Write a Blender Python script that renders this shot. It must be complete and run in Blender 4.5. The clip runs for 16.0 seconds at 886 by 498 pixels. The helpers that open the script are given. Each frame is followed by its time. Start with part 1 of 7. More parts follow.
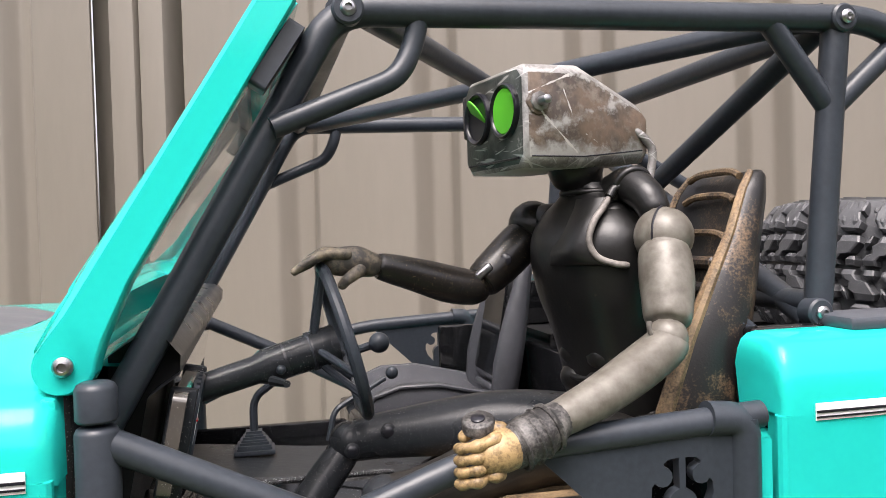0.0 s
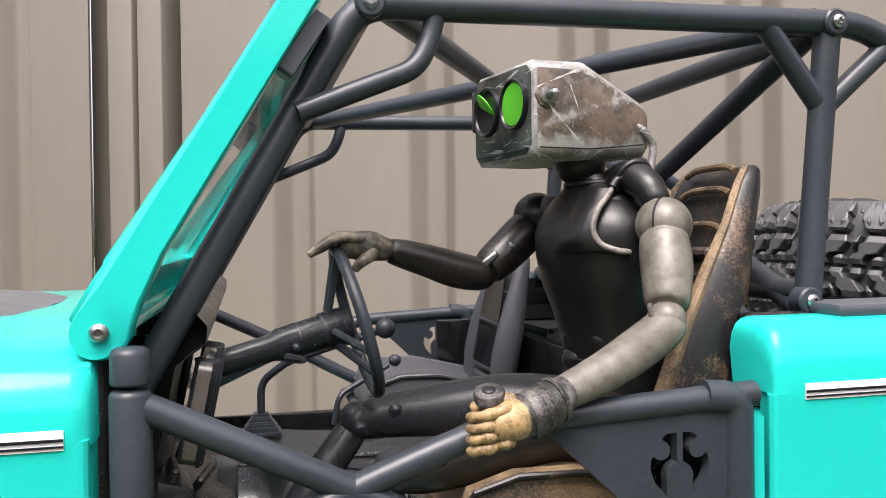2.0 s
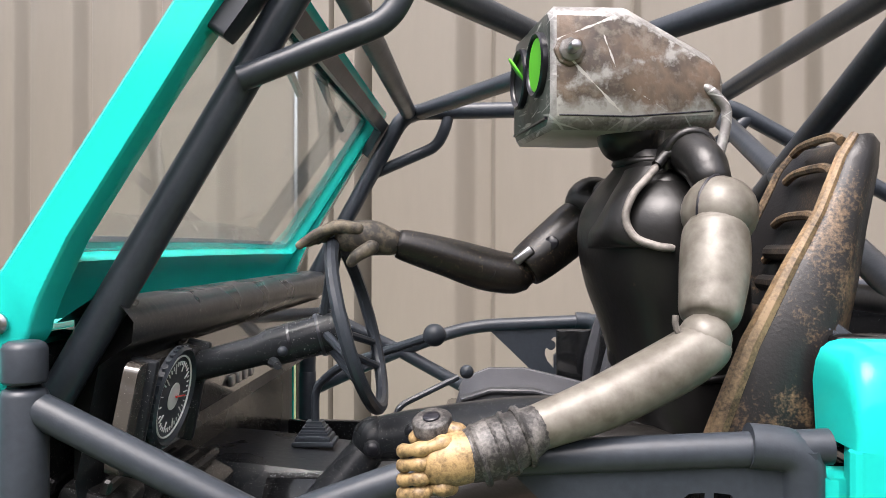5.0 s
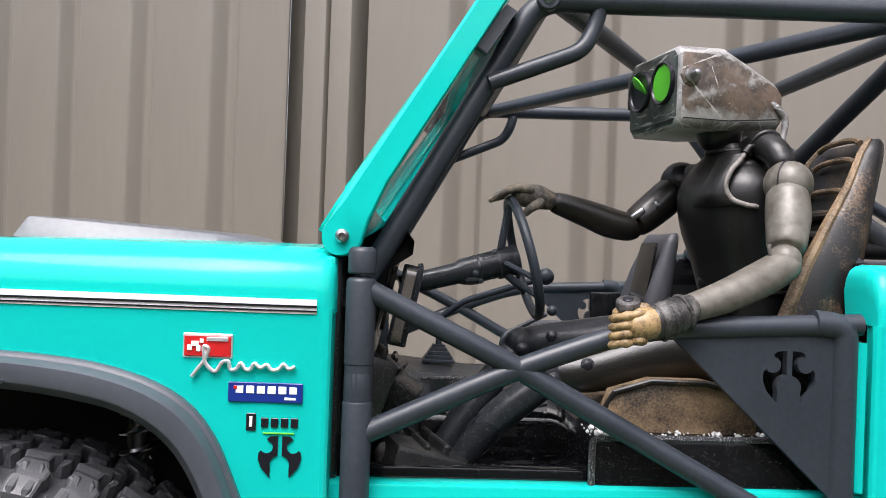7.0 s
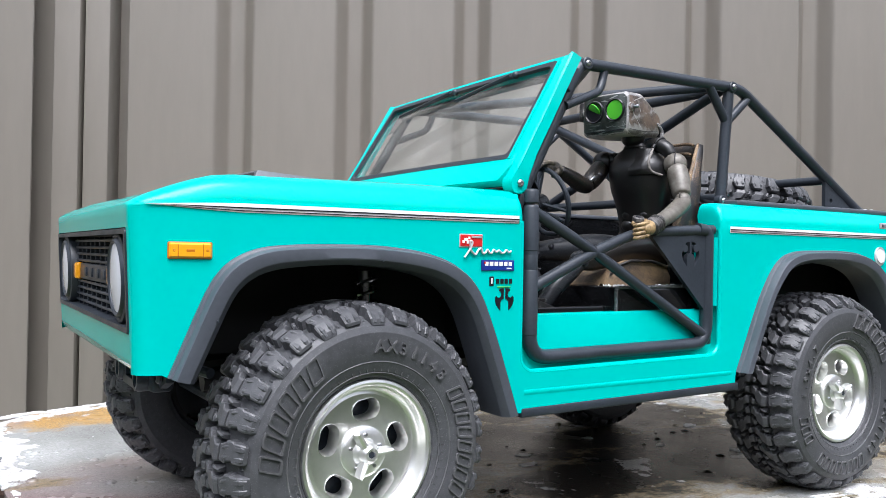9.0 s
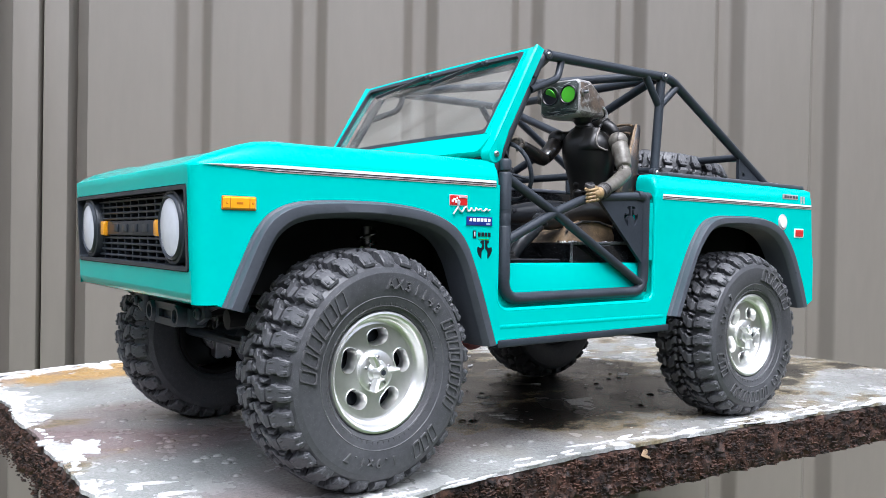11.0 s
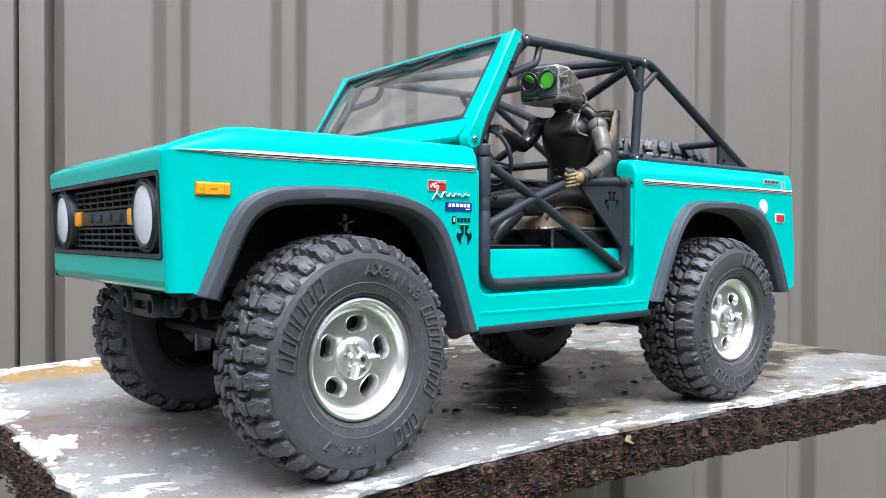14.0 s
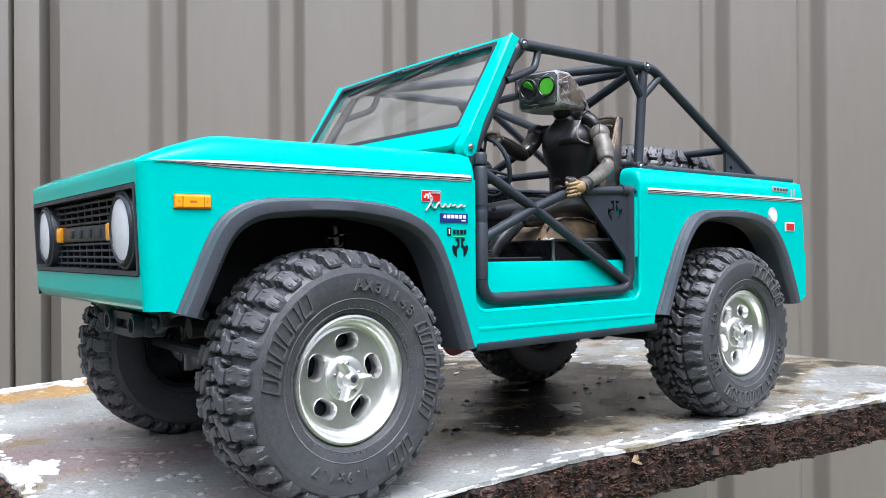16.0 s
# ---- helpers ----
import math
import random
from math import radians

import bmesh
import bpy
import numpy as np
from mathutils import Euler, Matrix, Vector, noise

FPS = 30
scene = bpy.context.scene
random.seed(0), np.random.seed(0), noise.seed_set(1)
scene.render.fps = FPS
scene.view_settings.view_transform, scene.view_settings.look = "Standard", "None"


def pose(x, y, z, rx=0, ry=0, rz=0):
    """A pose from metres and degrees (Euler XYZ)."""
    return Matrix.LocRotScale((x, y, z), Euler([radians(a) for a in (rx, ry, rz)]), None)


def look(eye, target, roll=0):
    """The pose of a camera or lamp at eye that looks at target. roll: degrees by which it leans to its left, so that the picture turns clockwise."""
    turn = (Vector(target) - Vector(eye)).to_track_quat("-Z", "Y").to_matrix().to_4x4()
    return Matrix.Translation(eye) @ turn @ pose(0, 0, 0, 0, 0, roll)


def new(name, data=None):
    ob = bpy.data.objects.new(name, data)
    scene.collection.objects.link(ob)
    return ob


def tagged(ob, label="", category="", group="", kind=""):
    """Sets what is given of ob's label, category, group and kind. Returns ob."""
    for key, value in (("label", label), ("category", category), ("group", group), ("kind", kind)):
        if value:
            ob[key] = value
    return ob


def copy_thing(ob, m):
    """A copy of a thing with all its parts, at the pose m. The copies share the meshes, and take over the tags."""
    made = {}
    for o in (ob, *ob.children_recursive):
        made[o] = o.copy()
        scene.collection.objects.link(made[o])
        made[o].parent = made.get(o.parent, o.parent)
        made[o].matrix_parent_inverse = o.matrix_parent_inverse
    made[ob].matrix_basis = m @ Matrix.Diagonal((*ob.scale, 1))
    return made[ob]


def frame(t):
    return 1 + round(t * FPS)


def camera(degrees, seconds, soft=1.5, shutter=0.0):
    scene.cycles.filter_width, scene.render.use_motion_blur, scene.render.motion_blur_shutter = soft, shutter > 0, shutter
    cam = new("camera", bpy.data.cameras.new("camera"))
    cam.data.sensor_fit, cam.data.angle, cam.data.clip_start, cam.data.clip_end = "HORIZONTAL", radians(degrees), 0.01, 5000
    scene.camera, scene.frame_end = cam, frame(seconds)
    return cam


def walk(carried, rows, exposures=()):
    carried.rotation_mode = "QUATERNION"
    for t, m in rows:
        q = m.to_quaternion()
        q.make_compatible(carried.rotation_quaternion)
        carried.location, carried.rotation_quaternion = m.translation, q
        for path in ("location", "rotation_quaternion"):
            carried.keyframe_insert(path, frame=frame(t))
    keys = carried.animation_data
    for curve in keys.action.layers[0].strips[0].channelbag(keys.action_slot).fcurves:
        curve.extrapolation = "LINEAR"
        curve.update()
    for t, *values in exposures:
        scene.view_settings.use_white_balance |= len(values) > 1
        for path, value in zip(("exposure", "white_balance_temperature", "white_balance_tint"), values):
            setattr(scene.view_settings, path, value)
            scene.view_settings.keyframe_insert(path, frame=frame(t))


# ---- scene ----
cam = camera(57.50, 16.0, soft=0.4)
# seconds, eye, target, roll; the truck's front points to -x, its left side to -y, the board's top is z = 0
PATH = [
    (0, (-0.0425, -0.2473, 0.1884), (0.1823, 0.7268, 0.1676), -1.64),
    (0.5, (-0.0456, -0.2576, 0.1887), (0.1857, 0.7151, 0.1687), -1.26),
    (1, (-0.0474, -0.2577, 0.1866), (0.1850, 0.7147, 0.1687), -1.03),
    (1.5, (-0.0460, -0.2565, 0.1845), (0.1908, 0.7149, 0.1696), -0.82),
    (2, (-0.0496, -0.2544, 0.1835), (0.1902, 0.7163, 0.1719), -0.69),
    (2.5, (-0.0461, -0.2569, 0.1833), (0.1974, 0.7130, 0.1741), -0.57),
    (3, (-0.0457, -0.2585, 0.1844), (0.1989, 0.7111, 0.1769), -0.60),
    (3.2, (-0.0408, -0.2550, 0.1855), (0.2046, 0.7144, 0.1784), -0.74),
    (5.5, (0.0037, -0.2273, 0.1784), (-0.1064, 0.7666, 0.1768), 0.95),
    (6, (0.0017, -0.2396, 0.1775), (-0.1296, 0.7518, 0.1768), 1.43),
    (6.3, (0.0000, -0.2528, 0.1737), (-0.1352, 0.7380, 0.1797), 1.19),
    (6.5, (-0.0058, -0.2670, 0.1636), (-0.1355, 0.7244, 0.1806), 1.81),
    (7, (-0.0590, -0.3000, 0.1650), (-0.0115, 0.6989, 0.1684), 2.05),
    (7.5, (-0.1360, -0.3177, 0.1629), (0.1536, 0.6393, 0.1793), 2.25),
    (8, (-0.1975, -0.3195, 0.1527), (0.2287, 0.5848, 0.1739), 1.70),
    (8.5, (-0.2485, -0.3574, 0.1448), (0.2481, 0.5104, 0.1609), 1.14),
    (9, (-0.2977, -0.3963, 0.1353), (0.2321, 0.4518, 0.1412), 1.00),
    (9.5, (-0.3447, -0.4234, 0.1250), (0.2295, 0.3953, 0.1228), 0.81),
    (9.7, (-0.3587, -0.4385, 0.1211), (0.2261, 0.3726, 0.1182), 0.74),
    (11.8, (-0.3651, -0.4358, 0.1196), (0.2479, 0.3542, 0.1061), 0.83),
    (12, (-0.3610, -0.4398, 0.1191), (0.2542, 0.3485, 0.1061), 0.67),
    (12.5, (-0.3602, -0.4371, 0.1160), (0.2579, 0.3489, 0.1037), 0.53),
    (13, (-0.3593, -0.4338, 0.1145), (0.2597, 0.3514, 0.1002), 0.39),
    (13.5, (-0.3594, -0.4346, 0.1147), (0.2603, 0.3501, 0.0989), 0.39),
    (14, (-0.3596, -0.4360, 0.1142), (0.2620, 0.3472, 0.1007), 0.22),
    (14.5, (-0.3589, -0.4354, 0.1139), (0.2643, 0.3466, 0.1032), 0.16),
    (15, (-0.3593, -0.4336, 0.1130), (0.2641, 0.3483, 0.1061), 0.08),
    (15.5, (-0.3491, -0.4275, 0.1148), (0.2706, 0.3573, 0.1136), -0.10),
    (16, (-0.3434, -0.4249, 0.1140), (0.2718, 0.3634, 0.1169), -0.37),
]
EXPOSURES = [(0.0, 1.36, 6700, 17), (3.0, 1.36, 6700, 17), (5.5, 1.56, 6600, 16), (6.2, 1.38, 6500, 16), (7.5, 1.02, 6250, 16), (8.2, 1.02, 6100, 15), (9.0, 1.08, 5950, 13), (12.0, 1.12, 5800, 13), (16.0, 1.12, 5800, 13)]
walk(cam, [(t, look(eye, target, roll)) for t, eye, target, roll in PATH], EXPOSURES)

# ---------------------------------------------------------------- sky and sun
world = bpy.data.worlds.new("sky")
scene.world = world
world.use_nodes = True
wn = world.node_tree
sky = wn.nodes.new("ShaderNodeTexSky")
sky.sky_type = "NISHITA"
sky.sun_disc = False
sky.sun_elevation = radians(64)
sky.sun_rotation = radians(200)
sky.air_density, sky.dust_density, sky.ozone_density = 1.0, 6.0, 1.0
soften = wn.nodes.new("ShaderNodeHueSaturation")
soften.inputs["Saturation"].default_value = 0.35
wn.links.new(sky.outputs[0], soften.inputs["Color"])
wn.links.new(soften.outputs[0], wn.nodes["Background"].inputs["Color"])
wn.nodes["Background"].inputs["Strength"].default_value = 0.15
sun_data = bpy.data.lights.new("sun", "SUN")
sun_data.energy, sun_data.angle, sun_data.color = 1.3, radians(40), (1.0, 0.98, 0.95)
sun = new("sun", sun_data)
sun.matrix_world = look((-0.5, -0.8, 2.0), (0, 0, 0))


# ---------------------------------------------------------------- materials
def principled(name, color, rough=0.5, metal=0.0, coat=0.0, spec=0.5):
    m = bpy.data.materials.new(name)
    m.use_nodes = True
    b = m.node_tree.nodes["Principled BSDF"]
    b.inputs["Base Color"].default_value = (*color, 1)
    b.inputs["Roughness"].default_value = rough
    b.inputs["Metallic"].default_value = metal
    b.inputs["Coat Weight"].default_value = coat
    b.inputs["Coat Roughness"].default_value = 0.04
    b.inputs["Specular IOR Level"].default_value = spec
    return m, m.node_tree, b


def noise_of(t, scale, detail=4.0, rough=0.55, coords="Object", stretch=None):
    co = t.nodes.new("ShaderNodeTexCoord")
    n = t.nodes.new("ShaderNodeTexNoise")
    n.inputs["Scale"].default_value, n.inputs["Detail"].default_value, n.inputs["Roughness"].default_value = scale, detail, rough
    if stretch:
        mp = t.nodes.new("ShaderNodeMapping")
        mp.inputs["Scale"].default_value = stretch
        t.links.new(co.outputs[coords], mp.inputs["Vector"])
        t.links.new(mp.outputs[0], n.inputs["Vector"])
    else:
        t.links.new(co.outputs[coords], n.inputs["Vector"])
    return n.outputs["Fac"]


def ramp(t, fac, stops):
    r = t.nodes.new("ShaderNodeValToRGB")
    while len(r.color_ramp.elements) < len(stops):
        r.color_ramp.elements.new(0.5)
    for e, (p, c) in zip(r.color_ramp.elements, stops):
        e.position = p
        e.color = (*c, 1) if len(c) == 3 else c
    t.links.new(fac, r.inputs["Fac"])
    return r.outputs["Color"]


def gray(v):
    return (v, v, v)


def mixed(t, fac, a, b):
    m = t.nodes.new("ShaderNodeMix")
    m.data_type = "RGBA"
    for sock, v in ((m.inputs["Factor"], fac), (m.inputs["A"], a), (m.inputs["B"], b)):
        if isinstance(v, tuple):
            sock.default_value = (*v, 1) if len(v) == 3 else v
        elif isinstance(v, (int, float)):
            sock.default_value = v
        else:
            t.links.new(v, sock)
    return m.outputs["Result"]


def bump(t, b, height, strength=0.3, distance=0.0005):
    n = t.nodes.new("ShaderNodeBump")
    n.inputs["Strength"].default_value, n.inputs["Distance"].default_value = strength, distance
    t.links.new(height, n.inputs["Height"])
    t.links.new(n.outputs[0], b.inputs["Normal"])


def grained(name, color, rough=0.5, vary=0.25, scale=300, metal=0.0, bump_by=0.15, coat=0.0, specks=0.0, speck_color=(0.35, 0.33, 0.3)):
    """A plain surface with two scales of tone, a fine relief and, where asked, specks of dust or painted sheen."""
    m, t, b = principled(name, color, rough, metal, coat)
    fine, wide = noise_of(t, scale, 5), noise_of(t, scale / 14, 3)
    lo, hi = tuple(c * (1 - vary) for c in color), tuple(min(1, c * (1 + vary)) for c in color)
    c = mixed(t, 0.5, ramp(t, fine, [(0.3, lo), (0.7, hi)]), ramp(t, wide, [(0.3, lo), (0.7, hi)]))
    if specks:
        dust = noise_of(t, 3400, 2, 0.4)
        c = mixed(t, ramp(t, dust, [(0.71 - specks, gray(0)), (0.75 - specks, gray(1))]), c, speck_color)
    t.links.new(c, b.inputs["Base Color"])
    t.links.new(ramp(t, wide, [(0.3, gray(max(0.02, rough - 0.08))), (0.7, gray(min(1, rough + 0.08)))]), b.inputs["Roughness"])
    if bump_by:
        bump(t, b, fine, bump_by, 0.0003)
    return m


TEAL = grained("teal_paint", (0.0, 0.50, 0.44), 0.16, 0.03, 40, bump_by=0.0, coat=0.04)
TEAL.node_tree.nodes["Principled BSDF"].inputs["Specular IOR Level"].default_value = 0.22
BLACK = grained("black_plastic", (0.030, 0.0365, 0.046), 0.36, 0.25, 700, bump_by=0.16, specks=0.0)
BLACK.node_tree.nodes["Principled BSDF"].inputs["Specular IOR Level"].default_value = 0.38
DUSTY = grained("dusty_black_plastic", (0.019, 0.0215, 0.025), 0.30, 0.25, 500, bump_by=0.25, specks=0.025, speck_color=(0.30, 0.30, 0.29))
MUCK = grained("muddy_black_plastic", (0.013, 0.013, 0.0135), 0.28, 0.6, 260, bump_by=0.7, specks=0.05, speck_color=(0.30, 0.30, 0.29))
DUSTY.node_tree.nodes["Principled BSDF"].inputs["Specular IOR Level"].default_value = 0.22
FROST = grained("frosted_black", (0.02, 0.02, 0.022), 0.4, 0.3, 500, bump_by=0.3, specks=0.12, speck_color=(0.45, 0.46, 0.47))
GLOSS = grained("gloss_black_plastic", (0.005, 0.0054, 0.0062), 0.07, 0.3, 200, bump_by=0.04, specks=0.015, speck_color=(0.30, 0.31, 0.32))
GLOSS.node_tree.nodes["Principled BSDF"].inputs["Specular IOR Level"].default_value = 0.5
FLARE = grained("grey_plastic", (0.066, 0.073, 0.088), 0.40, 0.15, 500, bump_by=0.15)
SCOOP = grained("grey_scoop_plastic", (0.105, 0.110, 0.123), 0.36, 0.2, 500, bump_by=0.15)
# its pale specks paint the sheen of fine wet drops
RUBBER = grained("tyre_rubber", (0.062, 0.064, 0.069), 0.46, 0.35, 420, bump_by=0.25, specks=0.05, speck_color=(0.17, 0.17, 0.175))
# lighter than the tyre: highlights on the raised lettering, put into the colour
LETTER = grained("highlit_rubber", (0.092, 0.093, 0.096), 0.26, 0.2, 420, bump_by=0.2)
# darker than the plastic's black: shade of recesses put into the colour
SHADE_BLACK = grained("shade_black", (0.004, 0.004, 0.0045), 0.6, 0.3, 300, bump_by=0.2)
# the taupe base paints the fence's reflection in glossy plastic
PANEL = grained("reflection_toned_panel", (0.080, 0.072, 0.064), 0.16, 0.2, 200, bump_by=0.02, coat=1.0, specks=0.02)
STEEL = grained("steel", (0.45, 0.45, 0.46), 0.28, 0.2, 400, metal=1.0, bump_by=0.05)
SATIN = grained("satin_silver", (0.90, 0.90, 0.88), 0.38, 0.08, 300, metal=1.0, bump_by=0.04)
AMBER = principled("amber_lens", (0.88, 0.37, 0.01), 0.15, 0, 0.6)[0]
AMBER_DARK = principled("amber_moulding", (0.5, 0.14, 0.0), 0.3, 0, 0.3)[0]
RED = principled("red_lens", (0.55, 0.02, 0.02), 0.2, 0, 0.5)[0]
WHITE = principled("white_sticker", (0.86, 0.86, 0.85), 0.3, 0, 0.4)[0]
INK = principled("black_sticker", (0.01, 0.01, 0.015), 0.3, 0, 0.3)[0]
BLUE = principled("blue_sticker", (0.01, 0.03, 0.22), 0.3, 0, 0.3)[0]
SILVER = principled("silver_badge", (0.7, 0.7, 0.72), 0.3, 0.6, 0.3)[0]
LENS = grained("lamp_lens", (0.80, 0.83, 0.92), 0.12, 0.12, 160, bump_by=0.1, coat=0.8)
GREEN = grained("green_eye", (0.09, 0.52, 0.02), 0.5, 0.06, 200, bump_by=0.05)
PINK = principled("pink_wire", (0.5, 0.18, 0.2), 0.4)[0]
SEAT_GREY = grained("grey_seat", (0.045, 0.047, 0.055), 0.5, 0.2, 300, bump_by=0.2, specks=0.015)
TAN = grained("dry_leaf", (0.27, 0.19, 0.11), 0.7, 0.4, 500, bump_by=0.2)


def worn(name, dark, light, scale, low, high, rough=0.5, metal=0.0, fine=700):
    """Dark stuff with rubbed or dusted patches of a lighter one."""
    m, t, b = principled(name, dark, rough, metal)
    wide, small = noise_of(t, scale, 6, 0.65), noise_of(t, fine, 3)
    add = t.nodes.new("ShaderNodeMath")
    add.operation = "MULTIPLY_ADD"
    t.links.new(small, add.inputs[0])
    add.inputs[1].default_value = 0.45
    t.links.new(wide, add.inputs[2])
    fac = ramp(t, add.outputs[0], [(low, gray(0)), (high, gray(1))])
    t.links.new(mixed(t, fac, dark, light), b.inputs["Base Color"])
    bump(t, b, add.outputs[0], 0.3, 0.0004)
    return m


SEAT_WORN = worn("worn_leather", (0.013, 0.0125, 0.013), (0.20, 0.13, 0.075), 75, 0.76, 0.98, 0.40, fine=1800)
SEAT_TAN = worn("worn_tan_leather", (0.032, 0.024, 0.018), (0.30, 0.205, 0.115), 60, 0.58, 0.86, 0.5, fine=1800)
SUIT = worn("black_plastic_suit", (0.008, 0.0078, 0.0078), (0.10, 0.075, 0.05), 45, 0.84, 1.15, 0.36)
DUSTED = grained("speckled_black_plastic", (0.009, 0.008, 0.0075), 0.32, 0.3, 300, bump_by=0.15, specks=0.05, speck_color=(0.26, 0.19, 0.11))
ARM = worn("bronzed_plastic", (0.07, 0.06, 0.046), (0.205, 0.193, 0.168), 75, 0.55, 0.95, 0.40, 0.10, fine=380)
RIM = worn("rubbed_edge", (0.05, 0.046, 0.042), (0.24, 0.22, 0.20), 150, 0.5, 0.8, 0.5)
CREAM = worn("rubbed_thigh", (0.012, 0.011, 0.010), (0.24, 0.19, 0.13), 60, 0.97, 1.15, 0.30, fine=1800)
HAND = worn("ochre_hand", (0.06, 0.037, 0.018), (0.36, 0.245, 0.115), 260, 0.54, 0.80, 0.45, fine=1800)
GLOVE = worn("dusty_hand", (0.05, 0.045, 0.04), (0.28, 0.23, 0.16), 180, 0.62, 0.92, 0.55)
WRAP = worn("black_wrap", (0.016, 0.015, 0.015), (0.17, 0.16, 0.15), 260, 0.66, 0.98, 0.5, fine=2000)
def scratched(name, dark, mid, light, patches, rough, metal):
    """Painted metal: patches rubbed down to a lighter tone, crossed by thin scratches."""
    m, t, b = principled(name, dark, rough, metal)
    wide, fine = noise_of(t, 95, 4, 0.55), noise_of(t, 1400, 3)
    add = t.nodes.new("ShaderNodeMath")
    add.operation = "MULTIPLY_ADD"
    t.links.new(fine, add.inputs[0])
    add.inputs[1].default_value = 0.4
    t.links.new(wide, add.inputs[2])
    c = mixed(t, ramp(t, noise_of(t, 70, 4, 0.6), [(0.40, gray(0)), (0.62, gray(1))]), dark, mid)
    c = mixed(t, ramp(t, add.outputs[0], [(patches, gray(0)), (patches + 0.30, gray(0.75))]), c, light)
    for turn, lo in ((0.6, 0.67), (-0.75, 0.665), (-0.25, 0.69)):
        co, spin, mp, n = t.nodes.new("ShaderNodeTexCoord"), t.nodes.new("ShaderNodeMapping"), t.nodes.new("ShaderNodeMapping"), t.nodes.new("ShaderNodeTexNoise")
        spin.inputs["Rotation"].default_value = (0, turn, 0)
        mp.inputs["Scale"].default_value = (45, 90, 1100)
        n.inputs["Scale"].default_value, n.inputs["Detail"].default_value = 1.0, 1.0
        t.links.new(co.outputs["Object"], spin.inputs["Vector"])
        t.links.new(spin.outputs[0], mp.inputs["Vector"])
        t.links.new(mp.outputs[0], n.inputs["Vector"])
        c = mixed(t, ramp(t, n.outputs["Fac"], [(lo, gray(0)), (lo + 0.04, gray(0.85))]), c, light)
    t.links.new(c, b.inputs["Base Color"])
    bump(t, b, add.outputs[0], 0.35, 0.0004)
    return m


HEAD = scratched("scuffed_dark_metal", (0.022, 0.026, 0.024), (0.10, 0.115, 0.105), (0.40, 0.41, 0.39), 0.86, 0.34, 0.35)


def case_metal():
    """Brown painted metal of the doll's head: dark and rusty clouds, paint gone white along its edges, one rubbed band, a few long scratches."""
    m, t, b = principled("worn_brown_metal", (0.2, 0.15, 0.12), 0.45, 0.1)
    cloud, mid, fine = noise_of(t, 75, 4, 0.6), noise_of(t, 330, 5, 0.65), noise_of(t, 1500, 3)
    c = ramp(t, cloud, [(0.38, (0.055, 0.049, 0.046)), (0.50, (0.13, 0.098, 0.078)), (0.60, (0.23, 0.165, 0.122)), (0.70, (0.13, 0.105, 0.09))])
    c = mixed(t, ramp(t, mid, [(0.50, gray(0)), (0.66, gray(0.55))]), c, (0.36, 0.32, 0.27))
    co = t.nodes.new("ShaderNodeTexCoord")
    xyz = t.nodes.new("ShaderNodeSeparateXYZ")
    t.links.new(co.outputs["Object"], xyz.inputs[0])

    def calc(op, a, v, w=0.0):
        n = t.nodes.new("ShaderNodeMath")
        n.operation = op
        for k, x in enumerate((a, v, w)):
            if isinstance(x, (int, float)):
                n.inputs[k].default_value = x
            else:
                t.links.new(x, n.inputs[k])
        return n.outputs[0]

    x, z = xyz.outputs["X"], xyz.outputs["Z"]
    rag = calc("MULTIPLY_ADD", calc("ADD", mid, cloud), 0.011, -0.011)
    front_edge = calc("ADD", calc("SUBTRACT", x, 0.0145), rag)
    foot = calc("ADD", calc("SUBTRACT", z, calc("MULTIPLY_ADD", x, 0.05, 0.2050)), rag)
    roof = calc("ADD", calc("SUBTRACT", calc("MULTIPLY_ADD", x, -0.42, 0.2352), z), rag)
    band = calc("ADD", calc("ABSOLUTE", calc("SUBTRACT", z, calc("MULTIPLY_ADD", x, 0.36, 0.2030)), 0.0), calc("MULTIPLY", rag, 0.8))
    for d, lo, hi, top in ((front_edge, -0.0006, 0.0012, 0.9), (foot, -0.0010, 0.0016, 0.75), (roof, -0.0008, 0.0006, 0.8), (band, -0.0002, 0.0013, 0.75)):
        n = t.nodes.new("ShaderNodeMapRange")
        t.links.new(d, n.inputs["Value"])
        for key, v in (("From Min", lo), ("From Max", hi), ("To Min", top), ("To Max", 0.0)):
            n.inputs[key].default_value = v
        c = mixed(t, n.outputs[0], c, (0.56, 0.55, 0.53))
    for slope, at, x0, x1 in ((-1.0, 0.2330, 0.018, 0.028), (0.42, 0.2115, 0.014, 0.026), (-2.6, 0.2830, 0.0245, 0.0268), (-0.55, 0.2260, 0.030, 0.037)):
        line = calc("ABSOLUTE", calc("SUBTRACT", z, calc("MULTIPLY_ADD", x, slope, at)), 0.0)
        line = calc("ADD", calc("MULTIPLY", line, 1 / math.hypot(1, slope)), calc("MULTIPLY", rag, 0.12))
        on = calc("MULTIPLY", calc("MULTIPLY", calc("LESS_THAN", line, 0.00011), calc("GREATER_THAN", x, x0)), calc("LESS_THAN", x, x1))
        c = mixed(t, on, c, (0.60, 0.58, 0.55))
    t.links.new(c, b.inputs["Base Color"])
    bump(t, b, calc("ADD", mid, fine), 0.22, 0.0003)
    return m


HEAD_SIDE = case_metal()
SCUFF = scratched("bared_edge", (0.13, 0.12, 0.11), (0.28, 0.27, 0.26), (0.62, 0.61, 0.60), 0.60, 0.42, 0.3)


